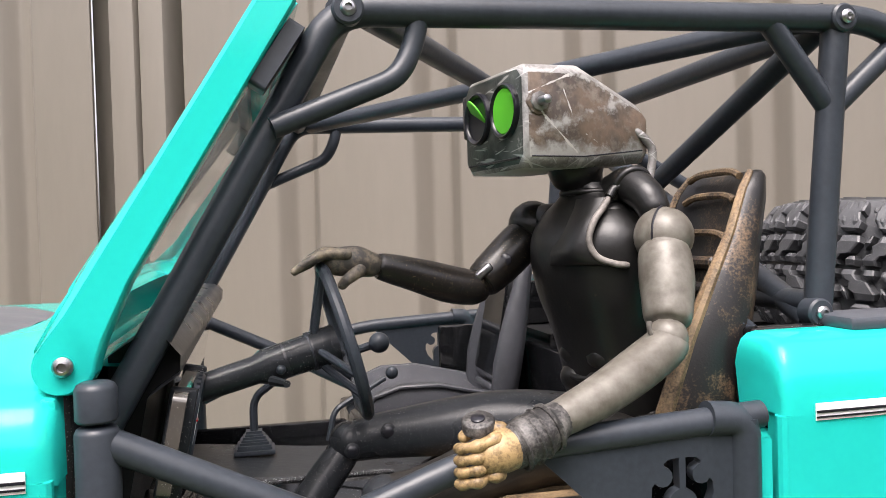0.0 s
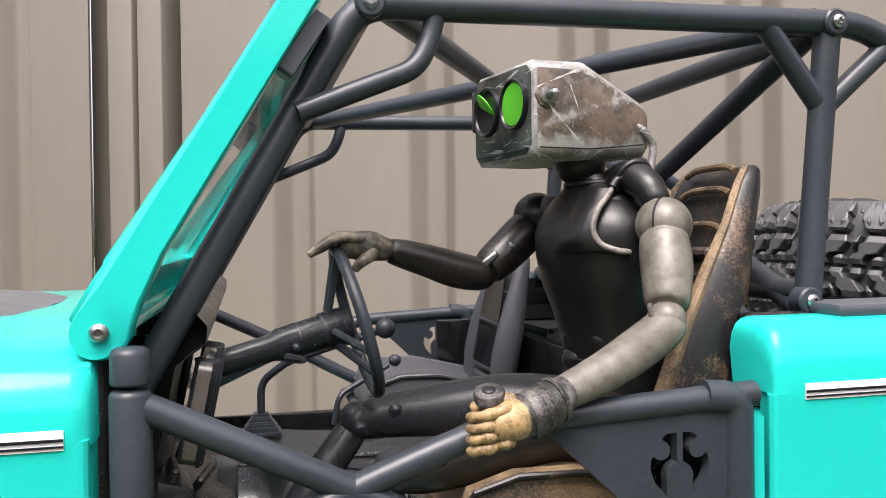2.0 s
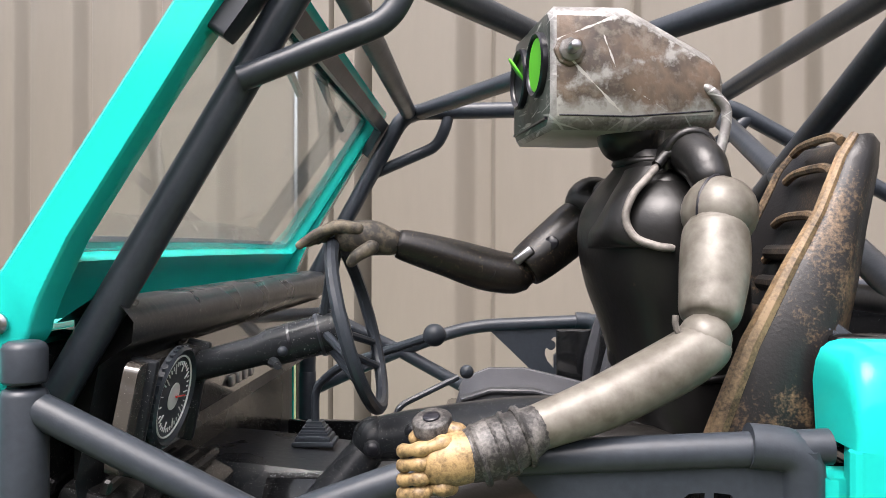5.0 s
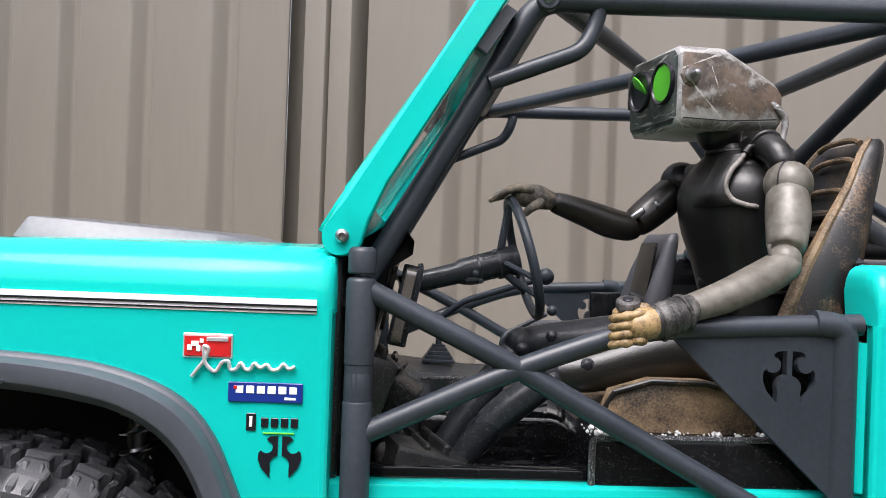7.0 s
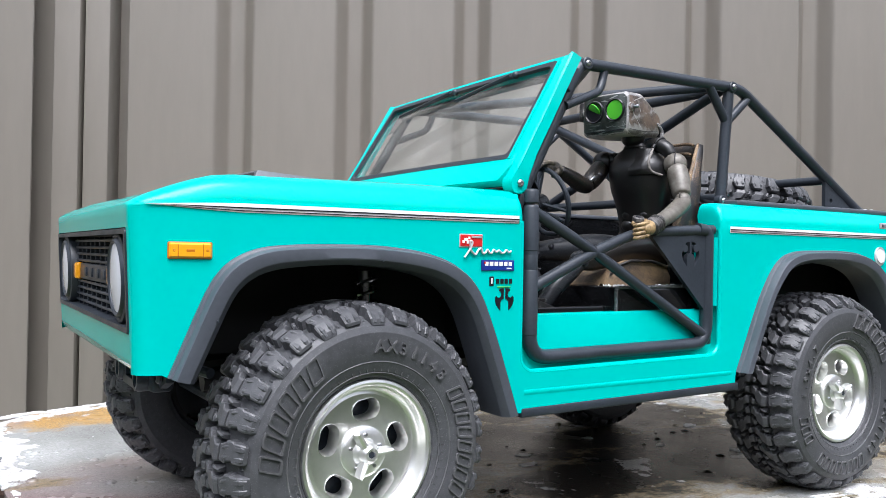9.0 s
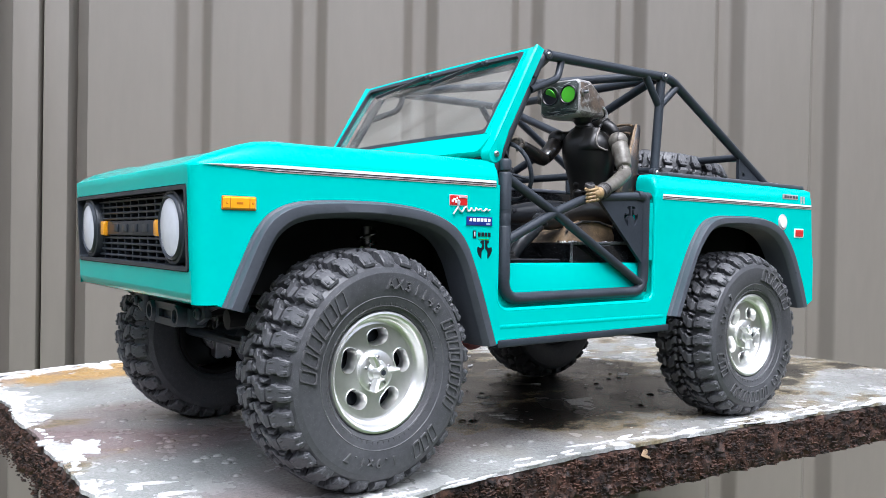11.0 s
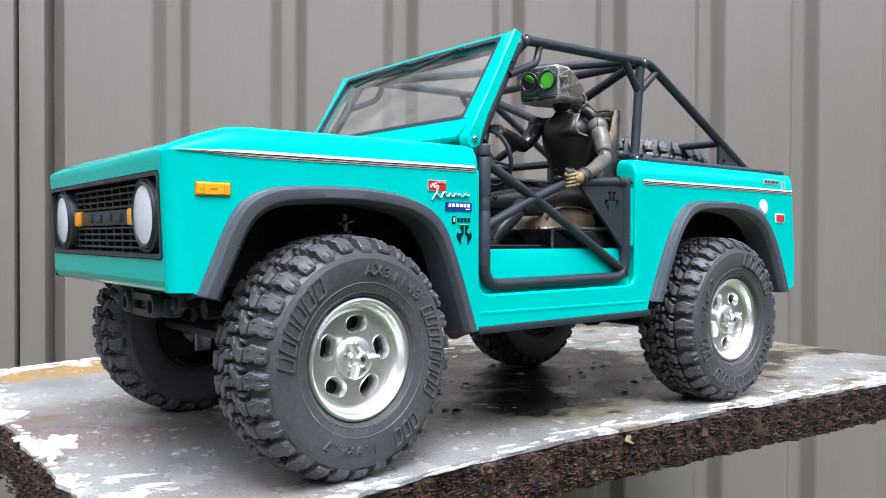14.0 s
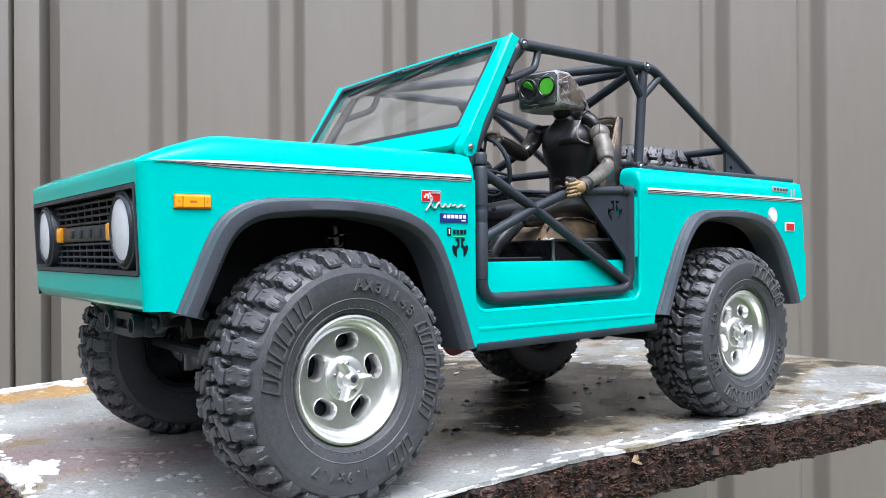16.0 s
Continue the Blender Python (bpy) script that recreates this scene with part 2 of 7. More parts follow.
def glass_material():
    m, t, b = principled("dusty_glass", (0.9, 0.95, 0.95), 0.02)
    b.inputs["Transmission Weight"].default_value = 1.0
    b.inputs["IOR"].default_value = 1.3
    dust = t.nodes.new("ShaderNodeBsdfDiffuse")
    dust.inputs["Color"].default_value = (0.72, 0.7, 0.66, 1)
    wide, fine = noise_of(t, 24, 3, 0.55), noise_of(t, 1500, 2)
    mul = t.nodes.new("ShaderNodeMath")
    mul.operation = "MULTIPLY"
    t.links.new(ramp(t, wide, [(0.46, gray(0.09)), (0.72, gray(0.46))]), mul.inputs[0])
    t.links.new(ramp(t, fine, [(0.50, gray(0.12)), (0.66, gray(0.75))]), mul.inputs[1])
    mix = t.nodes.new("ShaderNodeMixShader")
    t.links.new(mul.outputs[0], mix.inputs["Fac"])
    t.links.new(b.outputs[0], mix.inputs[1])
    t.links.new(dust.outputs[0], mix.inputs[2])
    t.links.new(mix.outputs[0], t.nodes["Material Output"].inputs["Surface"])
    return m


GLASS = glass_material()


def board_material():
    m, t, b = principled("peeling_paint", (0.3, 0.3, 0.31), 0.35)
    base = ramp(t, noise_of(t, 9, 6, 0.6), [(0.25, (0.17, 0.173, 0.166)), (0.5, (0.32, 0.330, 0.318)), (0.75, (0.47, 0.485, 0.470))])
    rust = ramp(t, noise_of(t, 5.5, 3, 0.5), [(0.56, gray(0)), (0.72, gray(0.55))])
    base = mixed(t, rust, base, (0.24, 0.17, 0.08))
    pink = ramp(t, noise_of(t, 4.2, 2, 0.4, stretch=(0.7, 2.0, 1)), [(0.47, gray(0)), (0.60, gray(0.62))])
    flake = noise_of(t, 16, 8, 0.62)
    co = t.nodes.new("ShaderNodeTexCoord")
    xyz = t.nodes.new("ShaderNodeSeparateXYZ")
    t.links.new(co.outputs["Object"], xyz.inputs[0])

    def span(axis, lo, hi, v0, v1):
        r = t.nodes.new("ShaderNodeMapRange")
        t.links.new(xyz.outputs[axis], r.inputs["Value"])
        for key, v in (("From Min", lo), ("From Max", hi), ("To Min", v0), ("To Max", v1)):
            r.inputs[key].default_value = v
        return r.outputs[0]

    def add(a, b):
        n = t.nodes.new("ShaderNodeMath")
        t.links.new(a, n.inputs[0])
        t.links.new(b, n.inputs[1])
        return n.outputs[0]

    # old red paint shows through towards the bare end
    here = t.nodes.new("ShaderNodeMath")
    here.operation = "MULTIPLY"
    t.links.new(pink, here.inputs[0])
    t.links.new(span("X", -0.13, 0.02, 1.0, 0.12), here.inputs[1])
    base = mixed(t, here.outputs[0], base, (0.20, 0.105, 0.110))
    # flakes of white paint, thickest along the broken edges; ochre bare wood at the far corner
    flake = add(flake, add(add(span("Y", -0.135, -0.095, 0.10, 0.0), span("X", -0.268, -0.215, 0.115, -0.02)), span("Y", 0.29, 0.34, 0.0, 0.13)))
    ochre = ramp(t, add(noise_of(t, 14, 5, 0.6), add(span("Y", 0.18, 0.29, -0.4, 0.12), span("X", -0.1, 0.1, 0.0, -0.2))), [(0.46, gray(0)), (0.56, gray(0.9))])
    base = mixed(t, ochre, base, (0.42, 0.25, 0.07))
    # bare wet wood with a yellowed border across the middle of the board; its long black patch also paints the shade
    # under the truck
    stain_shade = add(noise_of(t, 9, 7, 0.65, stretch=(1, 1.6, 1)), add(add(span("X", -0.10, 0.04, -0.14, 0.10), span("X", 0.18, 0.32, 0.0, -0.10)), add(span("Y", -0.085, -0.045, -0.12, 0.0), span("Y", 0.10, 0.22, 0.02, -0.10))))
    base = mixed(t, ramp(t, stain_shade, [(0.46, gray(0)), (0.52, gray(0.72))]), base, (0.22, 0.165, 0.07))
    base = mixed(t, ramp(t, stain_shade, [(0.525, gray(0)), (0.575, gray(0.95))]), base, (0.014, 0.013, 0.012))
    white = ramp(t, flake, [(0.60, gray(0)), (0.612, gray(1))])
    base = mixed(t, white, base, (0.62, 0.62, 0.61))
    fine = ramp(t, noise_of(t, 520, 5, 0.7), [(0.3, gray(0.66)), (0.7, gray(1.2))])
    mul = t.nodes.new("ShaderNodeMix")
    mul.data_type, mul.blend_type = "RGBA", "MULTIPLY"
    mul.inputs["Factor"].default_value = 1
    t.links.new(base, mul.inputs["A"])
    t.links.new(fine, mul.inputs["B"])
    t.links.new(mul.outputs["Result"], b.inputs["Base Color"])
    t.links.new(ramp(t, noise_of(t, 22, 4), [(0.35, gray(0.07)), (0.65, gray(0.32))]), b.inputs["Roughness"])
    grain = noise_of(t, 160, 8, 0.7)
    bump(t, b, add(grain, white), 0.65, 0.0008)
    return m


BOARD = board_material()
BARK = worn("rotten_wood", (0.010, 0.0065, 0.005), (0.115, 0.052, 0.032), 160, 0.64, 0.96, 0.7, fine=1100)


def steel_sheet():
    m, t, b = principled("taupe_sheet_steel", (0.214, 0.192, 0.164), 0.42)
    wide = noise_of(t, 3, 4, 0.5, stretch=(1, 1, 0.35))
    fine = noise_of(t, 90, 4, 0.6, stretch=(1, 1, 0.2))
    t.links.new(mixed(t, 0.4, ramp(t, wide, [(0.3, (0.176, 0.158, 0.134)), (0.7, (0.212, 0.190, 0.161))]), ramp(t, fine, [(0.3, (0.180, 0.161, 0.137)), (0.7, (0.208, 0.186, 0.159))])), b.inputs["Base Color"])
    bump(t, b, fine, 0.05, 0.001)
    return m


SHEET = steel_sheet()
GRASS = grained("grass", (0.055, 0.085, 0.028), 0.9, 0.5, 30, bump_by=0.4)


# ---------------------------------------------------------------- mesh tools
def finish(name, bm, mat, parent=None, label="", sharp=35, smooth=True):
    """Links a bmesh as one mesh object."""
    bmesh.ops.recalc_face_normals(bm, faces=bm.faces)
    me = bpy.data.meshes.new(name)
    bm.to_mesh(me)
    bm.free()
    for m in mat if isinstance(mat, (list, tuple)) else [mat]:
        me.materials.append(m)
    if smooth:
        me.polygons.foreach_set("use_smooth", [True] * len(me.polygons))
        me.set_sharp_from_angle(angle=radians(sharp))
    ob = new(name, me)
    if parent:
        ob.parent = parent
    if label:
        ob["label"] = label
    return ob


def part(name, bm, mat, parent, label="", sharp=35, smooth=True):
    return finish(name, bm, mat, parent, label, sharp, smooth)


def box(bm, c, s, r=0.0, rot=None, seg=2, mat=0):
    """A box with rounded edges."""
    tmp = bmesh.new()
    bmesh.ops.create_cube(tmp, size=1.0)
    bmesh.ops.scale(tmp, vec=s, verts=tmp.verts)
    if r:
        bmesh.ops.bevel(tmp, geom=tmp.edges[:], offset=min(r, min(s) * 0.45), segments=seg, affect="EDGES", profile=0.5)
    m = Matrix.Translation(c) @ (rot.to_4x4() if rot else Matrix())
    bmesh.ops.transform(tmp, matrix=m, verts=tmp.verts)
    join(bm, tmp, mat)


def join(bm, tmp, mat=None):
    vs = [bm.verts.new(v.co) for v in tmp.verts]
    for f in tmp.faces:
        try:
            g = bm.faces.new([vs[v.index] for v in f.verts])
            g.material_index = f.material_index if mat is None else mat
        except ValueError:
            pass
    tmp.free()


def rounded_path(pts, fillet, steps=6, closed=False):
    """A polyline whose corners are rounded."""
    pts = [Vector(p) for p in pts]
    out, n = [], len(pts)
    for i, p in enumerate(pts):
        if not closed and i in (0, n - 1):
            out.append(p)
            continue
        a, b = pts[i - 1], pts[(i + 1) % n]
        da, db = (a - p), (b - p)
        f = min(fillet, da.length * 0.48, db.length * 0.48)
        p0, p1 = p + da.normalized() * f, p + db.normalized() * f
        for k in range(steps + 1):
            t = k / steps
            out.append(p0 * (1 - t) ** 2 + p * 2 * t * (1 - t) + p1 * t ** 2)
    return out


def tube(bm, pts, r, n=14, fillet=0.0, closed=False, mat=0, caps=True, steps=6):
    """A round bar along a path; r may be one radius or a list."""
    path = rounded_path(pts, fillet, steps, closed) if fillet else [Vector(p) for p in pts]
    rs = r if isinstance(r, (list, tuple)) else [r] * len(path)
    rings, side = [], None
    for i, p in enumerate(path):
        a = path[i - 1] if (i or closed) else p
        b = path[(i + 1) % len(path)] if (i < len(path) - 1 or closed) else p
        d = (b - a).normalized()
        if side is None:
            side = d.orthogonal().normalized()
        side = (side - d * side.dot(d)).normalized()
        up = d.cross(side)
        rings.append([bm.verts.new(p + (side * math.cos(k * math.tau / n) + up * math.sin(k * math.tau / n)) * rs[i]) for k in range(n)])
    pairs = list(zip(rings, rings[1:])) + ([(rings[-1], rings[0])] if closed else [])
    for u, v in pairs:
        for k in range(n):
            bm.faces.new((u[k], u[(k + 1) % n], v[(k + 1) % n], v[k])).material_index = mat
    if caps and not closed:
        bm.faces.new(rings[0][::-1]).material_index = mat
        bm.faces.new(rings[-1]).material_index = mat


def lathe(bm, prof, n=48, m=Matrix(), mat=0, close=False):
    """Turns a profile of (radius, height) about the local y axis."""
    rings = []
    for r, h in prof:
        if r < 1e-7:
            rings.append([bm.verts.new(m @ Vector((0, h, 0)))])
        else:
            rings.append([bm.verts.new(m @ Vector((r * math.cos(k * math.tau / n), h, r * math.sin(k * math.tau / n)))) for k in range(n)])
    if close:
        rings.append(rings[0])
    for u, v in zip(rings, rings[1:]):
        for k in range(n):
            a, b = u[k % len(u)], u[(k + 1) % len(u)]
            c, d = v[(k + 1) % len(v)], v[k % len(v)]
            vs = [x for i, x in enumerate((a, b, c, d)) if x not in (a, b, c, d)[:i]]
            if len(vs) > 2:
                bm.faces.new(vs).material_index = mat


def disc(bm, c, axis, r, h, n=24, edge=0.0, mat=0):
    """A short round plug from c along axis."""
    m = Matrix.Translation(c) @ Vector((0, 1, 0)).rotation_difference(Vector(axis)).to_matrix().to_4x4()
    e = edge or min(r, h) * 0.15
    lathe(bm, [(0, 0), (r, 0), (r, h - e), (r - e, h), (0, h)], n, m, mat)


def screw(bm, c, axis, r=0.0024, mat=0):
    """A button-head screw with a socket."""
    m = Matrix.Translation(c) @ Vector((0, 1, 0)).rotation_difference(Vector(axis)).to_matrix().to_4x4()
    lathe(bm, [(r, 0), (r, r * 0.3), (r * 0.75, r * 0.62), (r * 0.48, r * 0.7), (r * 0.42, r * 0.25), (0, r * 0.25)], 18, m, mat)


def arc(cx, cy, r, a0, a1, n):
    return [(cx + r * math.cos(radians(a0 + (a1 - a0) * k / n)), cy + r * math.sin(radians(a0 + (a1 - a0) * k / n))) for k in range(n + 1)]


def soft2(pts, f, steps=5):
    return [(p.x, p.y) for p in rounded_path([(x, y, 0) for x, y in pts], f, steps, True)]


def plate(bm, outer, holes, m, depth, mat=0):
    """A flat plate with openings: outlines in the local xy plane, depth along local z."""
    tmp = bmesh.new()
    edges = []
    for loop in [outer, *holes]:
        vs = [tmp.verts.new((x, y, 0)) for x, y in loop]
        edges += [tmp.edges.new((vs[i - 1], vs[i])) for i in range(len(vs))]
    bmesh.ops.triangle_fill(tmp, use_beauty=True, use_dissolve=False, edges=edges)
    got = bmesh.ops.extrude_face_region(tmp, geom=tmp.faces[:])
    bmesh.ops.translate(tmp, vec=(0, 0, depth), verts=[v for v in got["geom"] if isinstance(v, bmesh.types.BMVert)])
    bmesh.ops.transform(tmp, matrix=m, verts=tmp.verts)
    tmp.verts.index_update()
    join(bm, tmp, mat)


def frame_of(o, x, y):
    """The matrix whose local x and y run along the given ways."""
    x = Vector(x).normalized()
    z = x.cross(Vector(y)).normalized()
    y = z.cross(x)
    return Matrix.Translation(o) @ Matrix((x, y, z)).transposed().to_4x4()


XZ = lambda y: frame_of((0, y, 0), (1, 0, 0), (0, 0, 1))  # noqa: E731  local z runs to -y


def thing(name, label, category, group="", kind=""):
    ob = new(name)
    ob.empty_display_size = 0.02
    return tagged(ob, label, category, group, kind)


def loft(bm, rows, mat=0, closed=False):
    vs = [[bm.verts.new(p) for p in row] for row in rows]
    for a, b in zip(vs, vs[1:]):
        for i in range(len(a) - (0 if closed else 1)):
            j = (i + 1) % len(a)
            bm.faces.new((a[i], a[j], b[j], b[i])).material_index = mat
    return vs


def ball(bm, c, r, m=Matrix(), n=18, mat=0, squash=(1, 1, 1)):
    rows = 10
    prof = [(math.sin(math.pi * k / rows) * r, -math.cos(math.pi * k / rows) * r) for k in range(rows + 1)]
    prof[0], prof[-1] = (0, -r), (0, r)
    lathe(bm, prof, n, Matrix.Translation(c) @ m @ Matrix.Diagonal((*squash, 1)), mat)


def limb(bm, pts, rs, n=16, mat=0, flat=1.0):
    """A rounded limb through points with radii, closed by round ends."""
    pts = [Vector(p) for p in pts]
    d0, d1 = (pts[1] - pts[0]).normalized(), (pts[-1] - pts[-2]).normalized()
    path = [pts[0] - d0 * rs[0] * k for k in (0.9, 0.6, 0.3)] + pts + [pts[-1] + d1 * rs[-1] * k for k in (0.3, 0.6, 0.9)]
    radii = [rs[0] * k for k in (0.43, 0.8, 0.95)] + list(rs) + [rs[-1] * k for k in (0.95, 0.8, 0.43)]
    tube(bm, path, radii, n, mat=mat)


# ---------------------------------------------------------------- fence, ground, board
U = Vector((math.cos(-0.5103), math.sin(-0.5103), 0))
N = Vector((U.y, -U.x, 0))  # towards the truck
FENCE = Vector((0.063, 0.5224, 0)) + U * -0.0736  # on the middle of a rib
PITCH, RIB, DEEP = 0.1429, 0.050, 0.020


def fence_panel(parent, s0, first, count, s1):
    """One sheet of trapezoidal steel from s0 to s1 along the fence, with valleys about first and every pitch after it."""
    prof = [(s0, -0.0005), (s0 + 0.004, 0.0)]
    for k in range(count):
        a = first + k * PITCH - RIB / 2
        up = [(0.0, 0.0), (0.002, -0.0006), (0.004, -0.0024), (0.006, -0.0052), (0.0125, -DEEP + 0.0052), (0.0145, -DEEP + 0.0024), (0.0165, -DEEP + 0.0006), (0.0185, -DEEP)]
        prof += [(a + u, d) for u, d in up] + [(a + RIB - u, d) for u, d in up[::-1]]
    prof += [(s1 - 0.004, 0.0), (s1, -0.0005)]
    bm = bmesh.new()
    rows = [[FENCE + U * s + N * d + Vector((0, 0, z)) for s, d in prof] for z in (-0.75, 1.25)]
    back = [[p - N * 0.003 for p in row] for row in rows]
    loft(bm, rows)
    loft(bm, back)
    return part("panel", bm, SHEET, parent, sharp=50)


fence = thing("wall_fence", "taupe ribbed sheet steel fence behind the board", "fence", kind="structure")
fence_panel(fence, -0.124, 0.0, 20, 2.85)
fence_panel(fence, -2.6, -0.335 - 15 * PITCH, 16, -0.236)
TURN = Matrix((U, N, Vector((0, 0, 1)))).transposed()
for a, b, d in ((-0.211, -0.180, 0.003), (-0.176, -0.146, 0.001)):
    bm = bmesh.new()
    box(bm, FENCE + U * (a + b) / 2 + N * (d - 0.02) + Vector((0, 0, 0.25)), (b - a, 0.04, 2.0), 0.003, TURN)
    part("post", bm, SHEET, fence, "square steel post between two sheets")
bm = bmesh.new()
box(bm, FENCE + U * -0.180 + N * -0.045 + Vector((0, 0, 0.25)), (0.16, 0.02, 2.0), 0, TURN)
part("rail", bm, SHEET, fence)

bm = bmesh.new()
loft(bm, [[(-60, y, -0.75), (60, y, -0.75)] for y in (-60, 60)])
# unseen plain walls added to the sides and behind, to block light from the low sky
for name, c, size in (("unseen_wall_back", (0, -3.0, 0.25), (6.2, 0.06, 2.0)), ("unseen_wall_left", (-3.1, -0.6, 0.25), (0.06, 5.2, 2.0)), ("unseen_wall_right", (3.1, -1.2, 0.25), (0.06, 4.0, 2.0))):
    wall = bmesh.new()
    box(wall, c, size, 0.004)
    tagged(finish(name, wall, SHEET), "added unseen wall of plain taupe sheet steel that blocks low sky", "fence", kind="structure")
tagged(finish("ground", bm, GRASS), "green lawn below the board", "ground", kind="structure")

# the board: outline in plan, with a rough broken edge
OUT = [(-0.268, -0.150), (-0.12, -0.1245), (-0.02, -0.1205), (0.125, -0.1315), (0.3156, -0.150), (0.455, -0.164), (0.49, 0.02), (0.50, 0.22), (0.30, 0.375), (-0.1486, 0.3535), (-0.2345, 0.331), (-0.262, 0.30)]
board = thing("wooden_board", "thick rotten wooden board with peeling grey and white paint", "board")


def board_outline(step, jag, seed):
    pts, n = [], len(OUT)
    for i in range(n):
        a, b = Vector((*OUT[i], 0)), Vector((*OUT[(i + 1) % n], 0))
        k = max(1, int((b - a).length / step))
        for j in range(k):
            p = a.lerp(b, j / k)
            w = noise.noise(p * 40 + Vector((seed, 0, 0))) * jag + noise.noise(p * 160 + Vector((0, seed, 0))) * jag * 0.6
            d = (b - a).normalized()
            pts.append(p + Vector((d.y, -d.x, 0)) * w)
    return pts


bm = bmesh.new()
ring = board_outline(0.004, 0.003, 3.0)
top = [bm.verts.new(p) for p in ring]
mid = [bm.verts.new(p * 0.985) for p in ring]
lip = [bm.verts.new(Vector((p.x, p.y, -0.0022))) for p in ring]
for i in range(len(ring)):
    bm.faces.new((lip[i - 1], lip[i], top[i], top[i - 1]))
bmesh.ops.delete(bm, geom=mid, context="VERTS")
bmesh.ops.triangle_fill(bm, use_beauty=True, use_dissolve=False, edges=[e for e in bm.edges if all(abs(v.co.z) < 1e-6 for v in e.verts)])
part("painted_top", bm, BOARD, board, "peeling grey and white paint with stains and painted shade", smooth=False)

bm = bmesh.new()
ring = board_outline(0.0018, 0.0025, 3.0)
rows = []
levels = [k / 17 for k in range(18)]
cx = Vector((0.1, 0.1, 0))
for f in levels:
    row = []
    for p in ring:
        q = Vector((p.x, p.y, -0.0022 - 0.029 * f))
        out = (p - cx).normalized()
        w = noise.noise(q * 110) * 0.0030 + abs(noise.noise(q * 330)) * 0.0034 + noise.noise(Vector((q.x * 500, q.y * 500, q.z * 1300))) * 0.0022 - 0.0012 - 0.006 * max(0, f - 0.75)
        row.append(q + out * (w if f else -0.001) + Vector((0, 0, noise.noise(q * 60) * 0.002 * f)))
    rows.append(row)
vs = loft(bm, rows, closed=True)
bm.faces.new(vs[-1])
part("rotten_core", bm, BARK, board, "dark crumbling wood along the broken edge", sharp=40)
rnd = random.Random(5)
bm = bmesh.new()
for k in range(6500):
    x = rnd.uniform(-0.266, 0.46)
    i = min(range(1, 6), key=lambda j: abs((OUT[j - 1][0] + OUT[j][0]) / 2 - x) - (0.3 if OUT[j - 1][0] <= x <= OUT[j][0] else 0))
    a, b = OUT[i - 1], OUT[i]
    f = (x - a[0]) / (b[0] - a[0])
    y = a[1] + (b[1] - a[1]) * f - 0.0008
    if rnd.random() < 0.22:
        x, y = -0.2685, rnd.uniform(-0.15, 0.3)
    z = -0.004 - 0.026 * rnd.random() ** 1.3
    l = 0.0008 + 0.0048 * rnd.random() ** 4
    rot = Euler((rnd.uniform(-0.6, 0.6), rnd.uniform(-0.25, 0.25) - 0.02, rnd.uniform(-0.5, 0.5) + (1.57 if x < -0.268 else 0))).to_matrix()
    box(bm, (x, y, z), (l, rnd.uniform(0.0006, 0.0015), rnd.uniform(0.0002, 0.0007)), 0, rot)
tagged(part("bark_litter", bm, BARK, board, smooth=False), kind="stuff")
bm = bmesh.new()
for k in range(640):
    x, y = rnd.uniform(-0.25, -0.02) if k % 4 else rnd.uniform(-0.25, 0.4), rnd.uniform(-0.105, 0.2)
    r = 0.0005 + 0.0030 * rnd.random() ** 3.5
    ball(bm, (x, y, -r * 0.12), r, n=10, squash=(1, rnd.uniform(0.7, 1.1), 0.55))
tagged(part("blister_relief", bm, BOARD, board, "small raised paint blisters"), kind="stuff")
FLAKE = grained("white_paint", (0.58, 0.58, 0.575), 0.4, 0.12, 260, bump_by=0.3)


def flake(x, y, rx, ry, turn, seed):  # each lies a hair higher than the last
    """A scab of old white paint with a ragged outline."""
    bm = bmesh.new()
    n = 64
    ring = []
    for k in range(n):
        a = k * math.tau / n
        p = Vector((math.cos(a), math.sin(a), seed))
        w = 1 + 0.60 * noise.noise(p * 1.4) + 0.34 * noise.noise(p * 3.4) + 0.10 * noise.noise(p * 9)
        ring.append((rx * w * math.cos(a), ry * w * math.sin(a)))
    plate(bm, ring, [], Matrix.Translation((x, y, 0.0003 + 0.000001 * seed)) @ Matrix.Rotation(radians(turn), 4, "Z"), -0.0007)
    part("paint_flake", bm, FLAKE, board, smooth=False)


flake(-0.2480, 0.0480, 0.010, 0.017, -18, 1.0)
flake(-0.2590, 0.0300, 0.007, 0.010, 10, 2.0)
flake(-0.2400, -0.0420, 0.0095, 0.0026, -20, 3.0)
flake(-0.2330, -0.0640, 0.010, 0.0022, -14, 4.0)
rnd = random.Random(8)
for k in range(46):
    f = k / 46
    y = -0.14 + 0.42 * f + rnd.uniform(-0.006, 0.006)
    flake(-0.263 + rnd.random() ** 2 * 0.018, y, rnd.uniform(0.001, 0.004), rnd.uniform(0.0015, 0.006), rnd.uniform(-30, 30), 10.0 + k)
for k in range(84):
    x = -0.26 + 0.70 * rnd.random()
    y0 = -0.1225 - max(0.0, -0.05 - x) * 0.12 - max(0.0, x - 0.02) * 0.096
    flake(x, y0 + 0.002 + rnd.random() ** 3 * 0.015, rnd.uniform(0.002, 0.013), rnd.uniform(0.0005, 0.0018), rnd.uniform(-14, 8), 70.0 + k)
for k in range(26):
    flake(rnd.uniform(0.02, 0.42), rnd.uniform(-0.07, 0.25), rnd.uniform(0.002, 0.009), rnd.uniform(0.001, 0.004), rnd.uniform(-40, 40), 190.0 + k)
